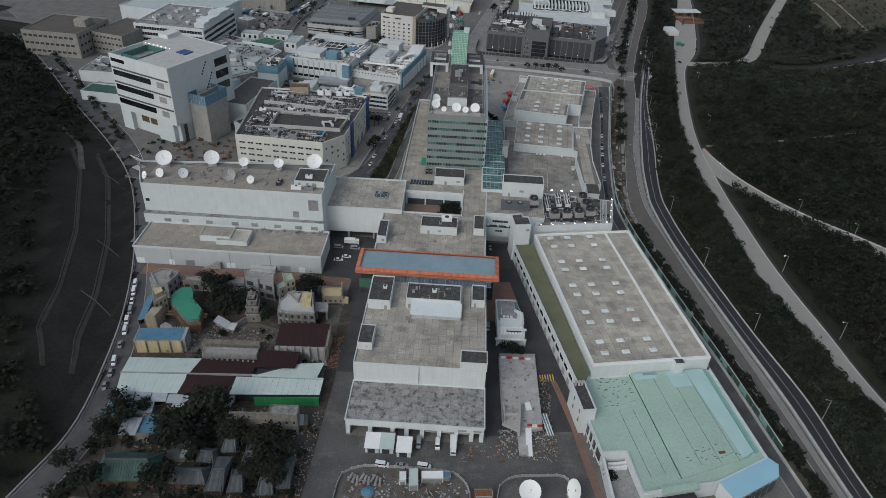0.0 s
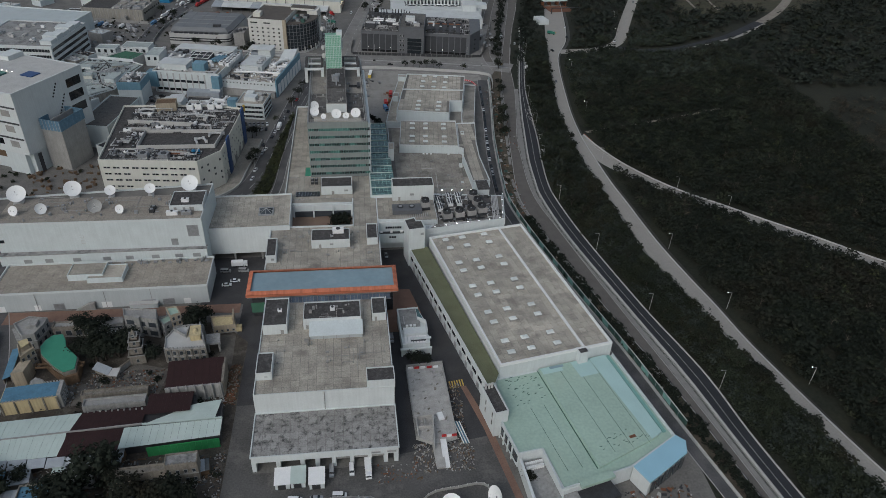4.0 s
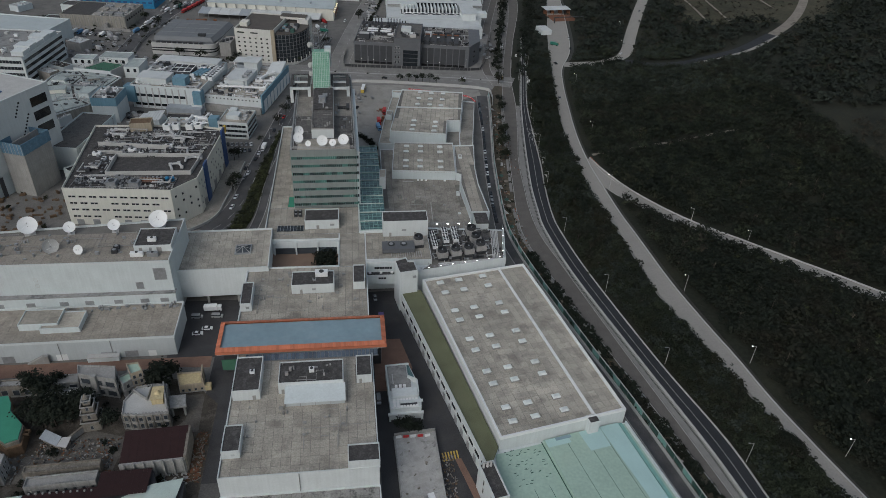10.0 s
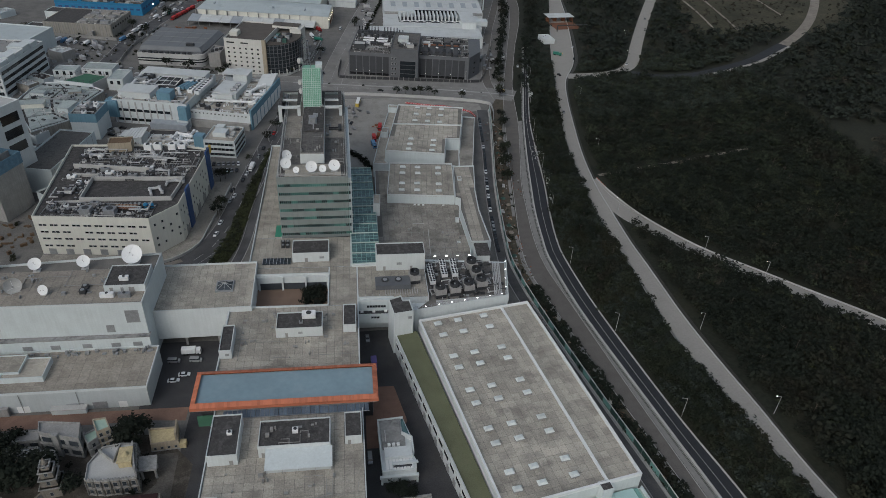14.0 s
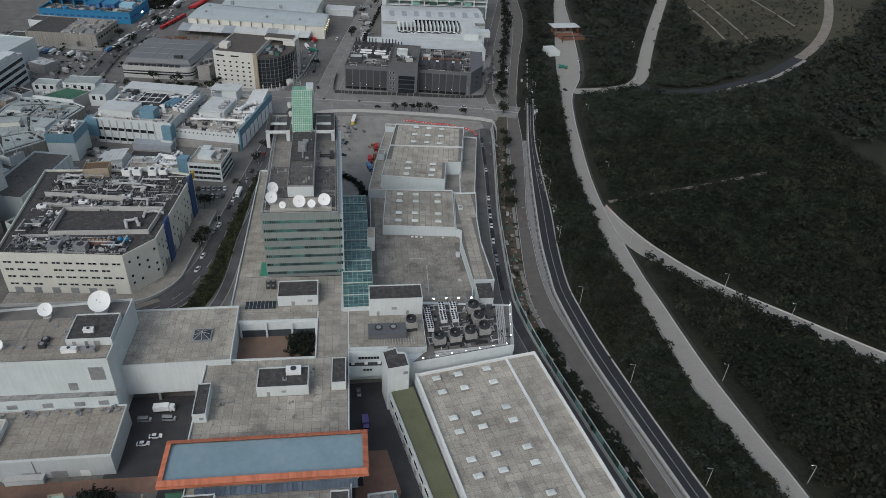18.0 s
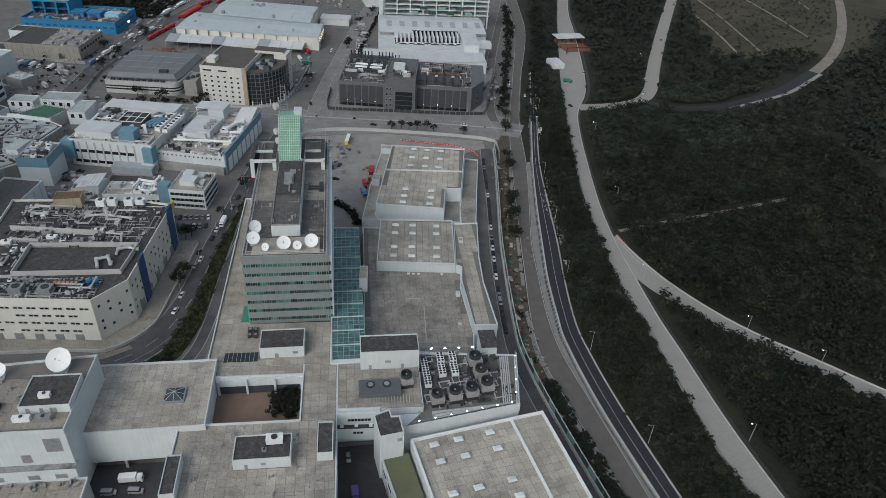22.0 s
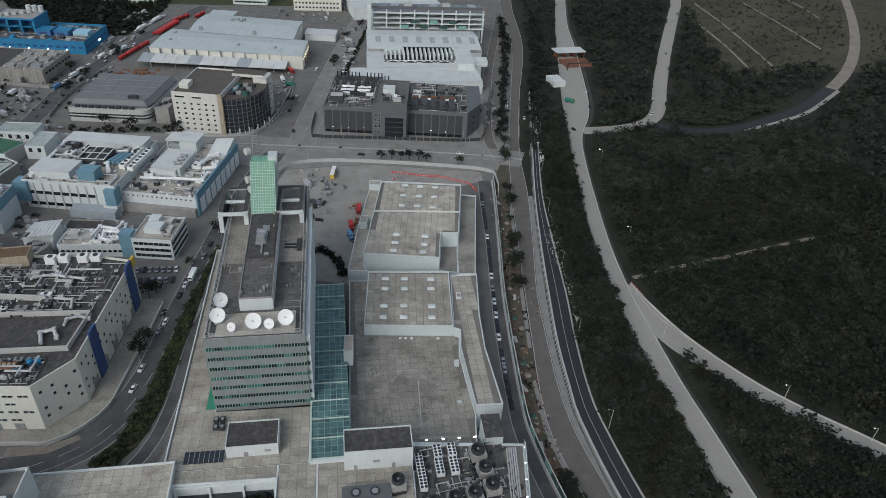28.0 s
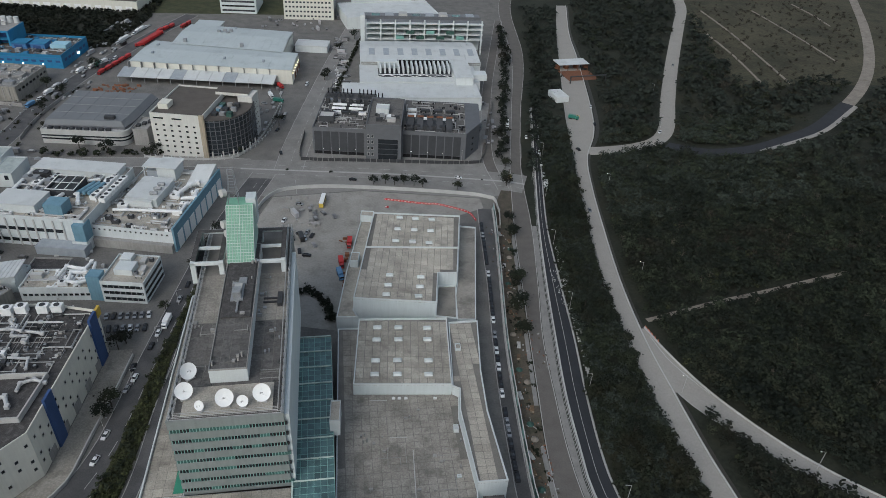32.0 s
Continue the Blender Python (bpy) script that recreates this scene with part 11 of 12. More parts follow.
def car(colour, lab, van=False, near=False):
    gear = G()
    L = 2.4 if van else 2.25
    t = thing("van" if van else "car", lab, "van" if van else "car", (0, 0, -50), 0, "parked vehicles")
    if van:
        shell = part("body", loft([(-L, 0.8, 0.35, 1.0, 0.75), (-L + 0.5, 0.88, 0.3, 1.15, 0.84), (-L + 1.0, 0.9, 0.28, 1.25, 0.86), (L - 0.1, 0.9, 0.28, 1.25, 0.86), (L, 0.86, 0.4, 1.2, 0.82)]), colour, t)
        part("window_glass", loft([(-L + 0.75, 0.84, 1.2, 1.3, 0.8), (-L + 1.3, 0.84, 1.2, 1.85, 0.74), (L - 0.15, 0.84, 1.2, 1.85, 0.76), (L - 0.05, 0.82, 1.2, 1.4, 0.76)]), "dark_glass", shell)
        part("roof", loft([(-L + 1.2, 0.74, 1.82, 1.9, 0.68), (-L + 1.6, 0.8, 1.8, 2.0, 0.7), (L - 0.1, 0.8, 1.8, 2.0, 0.7)]), colour, shell)
    else:
        shell = part("body", loft([(-L, 0.72, 0.35, 0.7, 0.68), (-L + 0.4, 0.84, 0.25, 0.82, 0.8), (-0.6, 0.87, 0.22, 0.92, 0.82), (1.2, 0.87, 0.22, 0.95, 0.82), (L - 0.2, 0.84, 0.25, 0.92, 0.78), (L, 0.76, 0.38, 0.8, 0.7)]), colour, t)
        part("window_glass", loft([(-1.15, 0.76, 0.88, 0.94, 0.72), (-0.35, 0.78, 0.88, 1.38, 0.62), (1.0, 0.78, 0.88, 1.4, 0.62), (1.75, 0.74, 0.88, 0.96, 0.66)]), "dark_glass", shell)
        part("roof", loft([(-0.4, 0.6, 1.36, 1.42, 0.55), (0.3, 0.66, 1.36, 1.47, 0.58), (1.05, 0.62, 1.36, 1.43, 0.55)]), colour, shell)
    for x in (-0.8, 0.8):
        for y in (-L + 0.85, L - 0.85):
            if near:
                part("wheel", WHEEL, None, t, at=(x, y, 0))
            else:
                gear.box(x - 0.11, y - 0.3, 0, x + 0.11, y + 0.3, 0.6)
    if not near:
        tagged(part("running_gear", gear, "rubber", t), kind="stuff")
    return t


def lorry(colour, box, lab, length=7.5, near=False):
    gear = G()
    t = thing("lorry", lab, "lorry", (0, 0, -50), 0, "parked vehicles")
    cab = part("cab", loft([(-length / 2, 1.05, 0.5, 2.3, 1.0), (-length / 2 + 0.3, 1.1, 0.45, 2.6, 1.0), (-length / 2 + 1.8, 1.1, 0.45, 2.6, 1.0)]), colour, t)
    part("windscreen", G().box(-0.9, -length / 2 - 0.02, 1.5, 0.9, -length / 2 + 0.2, 2.25), "dark_glass", cab)
    part("chassis", G().box(-0.9, -length / 2 + 1, 0.5, 0.9, length / 2, 0.9), "dark_steel", t)
    part("box_body", G().box(-1.15, -length / 2 + 2.0, 0.9, 1.15, length / 2, 3.1), box, t)
    for x in (-0.95, 0.95):
        for y in (-length / 2 + 1.0, length / 2 - 2.2, length / 2 - 1.1):
            if near:
                part("wheel", BIGWHEEL, None, t, at=(x, y, 0))
            else:
                gear.box(x - 0.15, y - 0.45, 0, x + 0.15, y + 0.45, 0.9)
    if not near:
        tagged(part("running_gear", gear, "rubber", t), kind="stuff")
    return t


def bus():
    t = thing("bus", "white single deck bus with a yellow front", "bus", (14.6, 549.5, 0.06), 172)
    part("body", loft([(-5.8, 1.2, 0.4, 2.9, 1.15), (5.8, 1.2, 0.4, 2.9, 1.15)]), "car_yellow", t)
    part("window_glass", G().box(-1.24, -5.4, 1.5, 1.24, 5.3, 2.5), "dark_glass", t)
    part("roof", G().box(-1.18, -5.75, 2.9, 1.18, 5.75, 3.1), "white_paint", t)
    for x in (-1.0, 1.0):
        for y in (-3.6, 3.2):
            part("wheel", BIGWHEEL, None, t, at=(x, y, 0))


bus()
PAINT = {"w": ("car_white", "white saloon car"), "s": ("car_silver", "silver saloon car"), "k": ("car_black", "black saloon car"), "r": ("car_red", "red saloon taxi"), "b": ("car_blue", "blue saloon car"), "y": ("car_yellow", "yellow saloon taxi")}
LOAD = {"L": ("car_white", "white_paint", "white box lorry", 7.5), "B": ("car_blue", "car_blue", "blue box lorry", 7.5), "R": ("car_red", "red_paint", "red box lorry", 7.5), "P": ("car_purple", "car_purple", "purple box lorry", 6.0), "G": ("car_green", "car_green", "green box lorry", 7.5)}
KINDS = {}


def park(kind, x, y, turn, where="parked at the roadside", near=False, lift=0.08):
    m = pose(x, y, height(x, y) + lift, 0, 0, turn)
    if (kind, near) in KINDS:
        t = copy_thing(KINDS[kind, near], m)
    else:
        if kind in LOAD:
            t = lorry(*LOAD[kind], near=near)
        elif kind in "VS":
            t = car("car_white" if kind == "V" else "car_silver", "van", True, near)
        else:
            t = car(*PAINT[kind], near=near)
        t.matrix_basis = m
        KINDS[kind, near] = t
    what = LOAD[kind][2] if kind in LOAD else {"V": "white panel van", "S": "silver grey van"}[kind] if kind in "VS" else PAINT[kind][1]
    return tagged(t, what + " " + where, "lorry" if kind in LOAD else "van" if kind in "VS" else "car", "parked vehicles")


for kind, x, y, turn in (("V", -22.9, 155.6, 86), ("s", -15.9, 155.9, 88), ("V", -8.2, 156.2, 86), ("S", -11, 166.2, 2), ("V", -4.1, 166.2, 2), ("L", 1.6, 165.6, 2), ("w", -61.1, 276.3, 92), ("w", -57.6, 279.4, 92), ("L", -57, 291.8, 92), ("S", -63, 287.2, 88), ("S", -54.5, 287.2, 86), ("P", 16.7, 279.5, 4),
                         ("S", 13.6, 233.1, 2), ("s", 14.4, 296, 5)):
    park(kind, x, y, turn, "parked in the studio yard", True)
for k, (x, y) in enumerate(((-151.5, 245.8), (-149.7, 240), (-147.7, 233.6), (-145.5, 227), (-144, 220.3), (-142, 213.8), (-140.2, 205.4), (-138.2, 195.6), (-136.8, 189.3), (-135.8, 182.3))):
    park("VVwSVVsVss"[k], x + 1.2, y, 16, "in a row beside the perimeter road", True)
for kind, x, y, turn in (("w", -59.6, 391, -14), ("w", -60.3, 380, -16), ("w", -56, 419, -10), ("s", -57.6, 413.4, -12), ("k", -53.6, 437, -9), ("w", -52.3, 445, -9), ("L", -50, 451.2, -8), ("s", -47.6, 467.3, -8), ("k", -45.8, 478, -8), ("k", -58, 425, -10), ("r", -41, 500, -10), ("R", -18.5, 721, 30), ("G", -18, 693, 70), ("k", -11.7, 611, 10), ("k", -16, 645, -15), ("S", -13, 663, -12), ("V", 1, 726, -14), ("L", -24, 702, 20), ("s", -28, 690, 60), ("k", -145, 506, 20), ("k", -142.5, 499, 70), ("k", -138, 509.5, 80), ("s", -140, 490, 10)):
    park(kind, x, y, turn, "parked along the estate street")
rng = random.Random(17)
for k in range(14):
    park(rng.choice("wskks"), -76 + (k % 7) * 2.9, 449 + (k // 7) * 8.5, 4 + rng.uniform(-4, 4), "in the office car park")
for kind, x, y, turn in (("k", -0.1, 513.6, 10), ("k", 3.1, 517.6, 40), ("w", 5.9, 514, 15), ("k", 9.5, 516, -20), ("s", 7, 519.5, -15), ("k", 3.7, 502.2, 5), ("k", 7.4, 498.5, 80), ("w", -5.4, 531.7, -20), ("R", 24.2, 490, 5), ("B", 23.6, 480.5, 12), ("R", 28.6, 507, -6), ("k", 32, 575, 80), ("w", 95, 575, 75), ("s", 2, 548, 75)):
    park(kind, x, y, turn, "in the stage car park")
for k in range(34):
    y = 360 + k * 4.9
    if k % 9 == 7:
        continue
    park(rng.choice("kkskkwks"), interp(y, [(p[1], p[0]) for p in PERIM_L[::-1]]) + 1.1, y, interp(y, [(360, -3), (430, -6), (540, -7)]), "parked along the perimeter road")
for kind, x, y, turn in (("L", 146, 562.5, -12), ("w", 148.6, 576.6, -12), ("w", 150.6, 591, -12), ("w", 153.4, 607, -14), ("s", 145.4, 584, -12), ("w", 150, 630, -12), ("k", 181, 610.6, 20), ("w", 212, 681, -20), ("G", 192.4, 660.4, 60), ("y", 196, 664, 80), ("s", 164.5, 534, -8), ("k", 205, 650, -15), ("s", 310, 760, -25), ("w", 247, 633, -40), ("L", 141, 650, -11), ("y", 127, 575, -14)):
    park(kind, x, y, turn, "on the road beside the stages")
for a, b, n_, kinds_ in (((-153, 749), (-142, 784), 5, "RRRRR"), ((-139, 813), (-130, 845), 10, "RRRRRRRRRR"), ((-130.5, 852), (-123, 866), 3, "RRR"), ((-113, 866), (-110, 874), 2, "RR"), ((-169, 752), (-151, 782), 7, "LwLGLwV"), ((-158, 818), (-143, 869), 9, "VLLwVLLVw"), ((-182.5, 687), (-173.5, 731), 5, "BVLLV"), ((-233, 683), (-203, 673), 7, "LBLVkLw"), ((-228, 662), (-214, 656), 5, "wskws")):
    for k in range(n_):
        park(kinds_[k % len(kinds_)], a[0] + (b[0] - a[0]) * k / max(1, n_ - 1), a[1] + (b[1] - a[1]) * k / max(1, n_ - 1), -18 + rng.uniform(-5, 5) if n_ != 10 else -62, "in the far lorry park")
for k in range(20):
    park(rng.choice("wskkbw"), -306 + (k % 14) * 4.6 + rng.uniform(-1, 1), 655 + (k // 14) * 11 + (k % 14) * -2, 70 + rng.uniform(-6, 6), "in the distant car park")
for k in range(18):
    park(rng.choice("wsk"), 20 + rng.uniform(-1, 1) + k * 0.55, 690 + k * 6.5, 80, "beside the white complex")
for k in range(12):
    park(rng.choice("wskV"), -250 + (k % 6) * 9, 470 + (k // 6) * 20, 60 + rng.uniform(-20, 20), "in a workshop yard")
for k in range(10):
    park(rng.choice("wsk"), -258 + k * -11, 441 + k * 11.5, 45, "on the western street")


# the many small vehicles standing far off in the estate, joined
rng = random.Random(23)
g_ = G()
for x0, y0, x1, y1, n_, turn in ((22, 690, 33, 840, 46, 80), (-176, 690, -152, 880, 60, -16), (-268, 620, -190, 690, 50, 40), (-320, 560, -290, 640, 16, 60), (-48, 640, -10, 840, 40, -10), (118, 620, 134, 700, 18, -14), (-150, 448, -120, 512, 16, 70), (-46, 862, 60, 900, 24, 10), (-210, 600, -150, 622, 16, 80), (-330, 470, -260, 520, 18, 45), (0, 505, 22, 545, 8, 20)):
    for k in range(n_):
        x, y, a = rng.uniform(x0, x1), rng.uniform(y0, y1), turn + rng.uniform(-8, 8)
        big = rng.random() < 0.16
        w, l, h = (2.2, 6.5, 2.9) if big else (1.75, 4.3, 0.85)
        g_.cbox(x, y, w, l, 0.3, h + 0.2, a)
        if not big:
            g_.cbox(x, y, 1.5, 2.3, h + 0.2, 1.5, a)
tagged(new("distant_vehicles", mesh(g_, "car_mixed", "distant_vehicles")), "many small cars and vans parked far off in the estate", "vehicles", "", "stuff")


# ---- vegetation ----
def leaves(rng, n_clump, per, rx, rz, size, zc):
    """Leaf quads in clumps over the outer part of an uneven crown. Returns points (n, 4, 3)."""
    out = []
    for c in range(n_clump):
        a, b = rng.uniform(0, 2 * np.pi), np.arccos(rng.uniform(-0.45, 1))
        r = rng.uniform(0.55, 1.0)
        cx = np.array([rx * r * np.sin(b) * np.cos(a), rx * r * np.sin(b) * np.sin(a), zc + rz * r * np.cos(b)])
        p = cx + rng.normal(0, 0.22 * rx, (per, 3)) * np.array([1, 1, 0.7])
        nrm = rng.normal(0, 0.32, (per, 3)) + np.array([0, 0, 0.85]) + (cx - np.array([0, 0, zc])) / rx * 0.45
        nrm /= np.linalg.norm(nrm, axis=1)[:, None]
        u = np.cross(nrm, rng.normal(0, 1, (per, 3)))
        u /= np.linalg.norm(u, axis=1)[:, None]
        w = np.cross(nrm, u)
        s = size * rng.uniform(0.6, 1.3, (per, 1))
        out.append(np.stack([p - u * s - w * s * 0.7, p + u * s - w * s * 0.5, p + u * s * 0.8 + w * s * 0.7, p - u * s * 0.7 + w * s * 0.6], 1))
    return np.concatenate(out)


def quads(name, q, material):
    n_ = len(q)
    me = bpy.data.meshes.new(name)
    me.vertices.add(4 * n_), me.loops.add(4 * n_), me.polygons.add(n_)
    me.vertices.foreach_set("co", q.reshape(-1).astype(np.float32))
    me.loops.foreach_set("vertex_index", np.arange(4 * n_, dtype=np.int32))
    me.polygons.foreach_set("loop_start", np.arange(0, 4 * n_, 4, dtype=np.int32))
    me.polygons.foreach_set("loop_total", np.full(n_, 4, dtype=np.int32))
    me.materials.append(MATS[material])
    me.update(calc_edges=True)
    return me


nrng = np.random.default_rng(12)
TREES = []
for k in range(5):
    m = ("leaf_a", "leaf_b", "leaf_a", "leaf_b", "leaf_a")[k]
    t = thing("tree", "broad dark green roadside tree", "tree", (0, 0, -80), 0, "roadside trees")
    tall = 3.2 + 0.5 * k
    g = G().cyl(0, 0, 0, tall, 0.24, 7, 0.14)
    for i in range(5):
        a = i * 1.3 + k
        g.tube((0, 0, tall - 0.6 + 0.1 * i), (1.5 * math.cos(a), 1.5 * math.sin(a), tall + 1.3), 0.07, 5)
    part("trunk", g, "bark", t)
    part("crown", quads("crown", leaves(nrng, 20, 20, 2.6 + 0.2 * k, 1.9, 0.32, tall + 1.0), m), None, t)
    TREES.append(t)
PLACED = set()


def plant(k, x, y, s, turn):
    m = pose(x, y, height(x, y) - 0.05, 0, 0, turn) @ Matrix.Scale(s, 4)
    if k not in PLACED:
        PLACED.add(k)
        TREES[k].matrix_basis = m
        return TREES[k]
    c_ = copy_thing(TREES[k], pose(x, y, height(x, y) - 0.05, 0, 0, turn))
    c_.scale = (s, s, s)
    return c_


rng = random.Random(44)
# belt between the new road and the haul road
belt = 0
while belt < 95:
    y = rng.uniform(165, 600)
    xl = interp(y, [(p[1], p[0]) for p in DARK_R[::-1]]) + 2.2
    xr = interp(y, [(p[1], p[0]) for p in CONC_L[::-1]]) - 2.4
    if xr > xl:
        plant(rng.randrange(5), rng.uniform(xl, xr), y, rng.uniform(0.7, 1.25), rng.uniform(0, 360))
        belt += 1
for k in range(26):
    y = 430 + k * 6.4 + rng.uniform(-3.5, 3.5) - 5 * (k % 3)
    if k % 7 in (2, 3):
        continue
    x = interp(y, [(p[1], p[0]) for p in OLD_L[::-1]]) - 3.2 + rng.uniform(-1.2, 1.2)
    if y < 535 or y > 560:
        plant(rng.randrange(5), x, y, rng.uniform(0.7, 1.2), rng.uniform(0, 360))
for x, y, s in ((-62.5, 400, 1.1), (-61, 405, 1.2), (-66, 436, 1.0), (-64, 440, 1.1), (-44, 490, 1.1), (-40, 505, 1.0), (-37, 520, 1.1), (-52, 460, 0.7),
                (-92, 157, 1.2), (-88, 152, 1.3), (-93, 163, 1.3), (-64, 154, 1.6), (-60, 148, 1.5), (-58, 156, 1.3), (-66, 146, 1.4), (-70, 160, 1.2), (-118, 165, 1.2), (-122, 172, 1.3), (-124, 160, 1.2), (-114, 172, 1.0), (-104, 240, 1.1), (-101, 234, 1.3), (-97, 233, 1.3), (-104, 232, 1.2), (-99, 238, 1.2), (-112, 246, 1.2), (-108, 249, 1.1), (-72, 247, 1.1), (-68, 245, 1.0), (-124, 130, 1.4), (-106, 128, 1.5), (-86, 130, 1.5), (-74, 128, 1.4), (-130, 145, 1.3), (-62, 128, 1.4), (-50, 130, 1.2), (-128, 110, 1.4), (-100, 112, 1.4),
                (-88.5, 168, 2.3), (-95.6, 155, 2.3), (-119.5, 165, 1.7), (-102, 232, 1.9), (-97.5, 230.5, 1.8), (-94.6, 234.4, 1.6), (-106, 229.6, 1.6), (-111, 243, 1.7), (-69.6, 245.6, 1.7), (-64.6, 160, 1.7), (-57.5, 145, 1.8), (-77, 161.5, 1.6), (-117, 134, 1.8), (-94, 136, 1.9), (24, 218, 0.9), (27, 217, 0.8), (21, 218.5, 0.8), (56, 158, 0.6), (57.3, 156.5, 0.6)):
    plant(rng.choice((0, 2)) if y < 260 else rng.randrange(5), x, y, s, rng.uniform(0, 360))
for k, (x, y) in enumerate(((44, 569.6), (50.8, 570), (56, 568.1), (61.6, 567.9), (67.4, 566.6), (72.4, 565.7), (92, 559.8))):
    plant(k % 5, x, y, 0.95 - 0.05 * (k % 3), rng.uniform(0, 360))
for x, y, s in ((-89.8, 169.6, 1.5), (-96.9, 165.7, 1.4), (-85.7, 172.5, 1.3), (-75.7, 161.3, 1.1), (-63.7, 160.4, 1.1), (-101.4, 156.8, 1.4), (-115, 248.5, 1.2), (-102.2, 229, 1.5), (-99, 232, 1.3), (-83.4, 228.4, 1.2), (-69.8, 250.2, 1.5), (-66.5, 250.5, 1.2), (-82.4, 167.3, 1.2), (-121.1, 251.1, 0.9), (-106.9, 229, 1.3), (-95, 161, 1.3), (-104, 163, 1.3), (-122, 158, 1.2), (-112, 232, 1.2)):
    plant(rng.choice((0, 2)), x, y, s, rng.uniform(0, 360))
for x, y in ((-181.7, 718.4), (-167.5, 706.8), (-172.2, 678.5), (-132.9, 621.6), (-114.7, 614.4), (-159.9, 759.1), (-84.6, 610.2), (39.9, 838), (26.3, 804), (16.2, 744.8), (14.3, 736.8), (-15.2, 652)):
    plant(rng.randrange(3), x, y, rng.uniform(1.0, 1.5), rng.uniform(0, 360))



def scatter_clear(xs, ys, pads):
    """True where a point keeps clear of the given lines by their paddings."""
    ok = np.ones(len(xs), bool)
    for pts, pad in pads:
        p = np.array([(q[0], q[1]) for q in smooth(pts, 5.0)])
        for i in range(0, len(xs), 4000):
            d = np.hypot(xs[i:i + 4000, None] - p[None, :, 0], ys[i:i + 4000, None] - p[None, :, 1]).min(1)
            ok[i:i + 4000] &= d > pad
    return ok


CONC_M = [((a[0] + b[0]) / 2, (a[1] + b[1]) / 2) for a, b in zip([tuple(q) for q in ca], [tuple(q) for q in cb_])]
FORK_M = [((a[0] + b[0]) / 2, (a[1] + b[1]) / 2) for a, b in zip(FORK_L, FORK_R)]
PADS = [(CONC_M[::4], 8.6), (FORK_M, 7.2), (CURVE, 8.4), (TRACK, 10.5), ([(161.2, 438.3), (193.8, 446.5), (220.8, 450.3), (269.8, 456.2)], 4.2)]


def wood(name, label, x, y, material, n_clump, per, size, rx, seed, pads=PADS):
    """One stretch of woodland as a single joined mass of leaf clumps."""
    g = np.random.default_rng(seed)
    keep = scatter_clear(x, y, pads) if pads else np.ones(len(x), bool)
    x, y = x[keep], y[keep]
    kinds = [leaves(g, n_clump, per, 1.0, 0.75, size / rx, 1.0) for _ in range(6)]
    out = []
    s = rx * g.uniform(0.6, 1.35, len(x))
    a = g.uniform(0, 2 * np.pi, len(x))
    z = np.array([height(p, q) for p, q in zip(x, y)])
    for i in range(len(x)):
        q = kinds[i % 6]
        c, d = math.cos(a[i]) * s[i], math.sin(a[i]) * s[i]
        out.append(np.stack([q[..., 0] * c - q[..., 1] * d + x[i], q[..., 0] * d + q[..., 1] * c + y[i], q[..., 2] * s[i] + z[i] - 0.3], -1))
    return tagged(new(name, quads(name, np.concatenate(out), material)), label, "woodland", "", "stuff")


g = np.random.default_rng(5)


def field(n_, x0, x1, y0, y1, rule):
    x, y = g.uniform(x0, x1, n_), g.uniform(y0, y1, n_)
    k = np.array([rule(p, q) for p, q in zip(x, y)])
    return x[k], y[k]


east = lambda p, q: p > interp(q, [(r[1], r[0]) for r in CONC_R[::-1]]) + 5 and not (q > 695 and p > 335 + (q - 690) * 0.25 and p < 465 + (q - 690) * 0.9)  # noqa: E731
x, y = field(6400, 150, 330, 130, 520, east)
wood("woodland_near", "dense dark green scrub wood on the east hillside", x, y, "leaf_a", 8, 7, 0.48, 2.7, 1)
# upper wood: haze comes from the paled leaf colour
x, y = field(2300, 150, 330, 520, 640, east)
wood("woodland_upper", "scrub wood round the bend of the hill road, haze put into its colour", x, y, "leaf_hazed", 8, 6, 0.58, 2.7, 81)
x, y = field(2600, 150, 330, 130, 640, east)
wood("woodland_near_light", "paler olive shrubs in the east hillside wood", x, y, "leaf_b", 8, 6, 0.5, 2.4, 2)
x, y = field(700, 150, 330, 130, 640, east)
x2, y2 = field(1000, 150, 330, 370, 640, east)
wood("woodland_near_crowns", "broad grey green tree crowns above the scrub", x2, y2, "leaf_b", 11, 8, 0.42, 3.4, 52)
x2, y2 = field(500, 150, 330, 130, 640, east)
wood("woodland_near_dark", "tall black green trees above the scrub", x2, y2, "leaf_a", 12, 8, 0.6, 4.4, 53)
wood("woodland_near_pale", "dry yellow green shrubs in the east hillside wood", x, y, "leaf_c", 8, 6, 0.4, 2.0, 22)
# far wood, its haze painted by the same paled leaves
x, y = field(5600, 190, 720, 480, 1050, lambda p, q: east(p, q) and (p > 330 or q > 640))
wood("woodland_far", "distant dark wood over the east hill", x, y, "leaf_hazed", 6, 4, 1.0, 3.8, 3)
x, y = field(2500, 190, 720, 480, 1050, lambda p, q: east(p, q) and (p > 330 or q > 640))
wood("woodland_far_light", "distant paler scrub over the east hill", x, y, "leaf_b", 6, 4, 0.9, 3.2, 4)
x, y = field(900, 330, 560, 690, 1000, lambda p, q: not east(p, q))
wood("scrub_open", "low scrub on the open hilltop", x, y, "leaf_dry", 5, 5, 0.45, 1.3, 6)
x, y = field(16000, 104, 215, 120, 640, lambda p, q: interp(q, [(r[1], r[0]) for r in DARK_R[::-1]]) + 1.6 < p < interp(q, [(r[1], r[0]) for r in CONC_L[::-1]]) - 1.5)
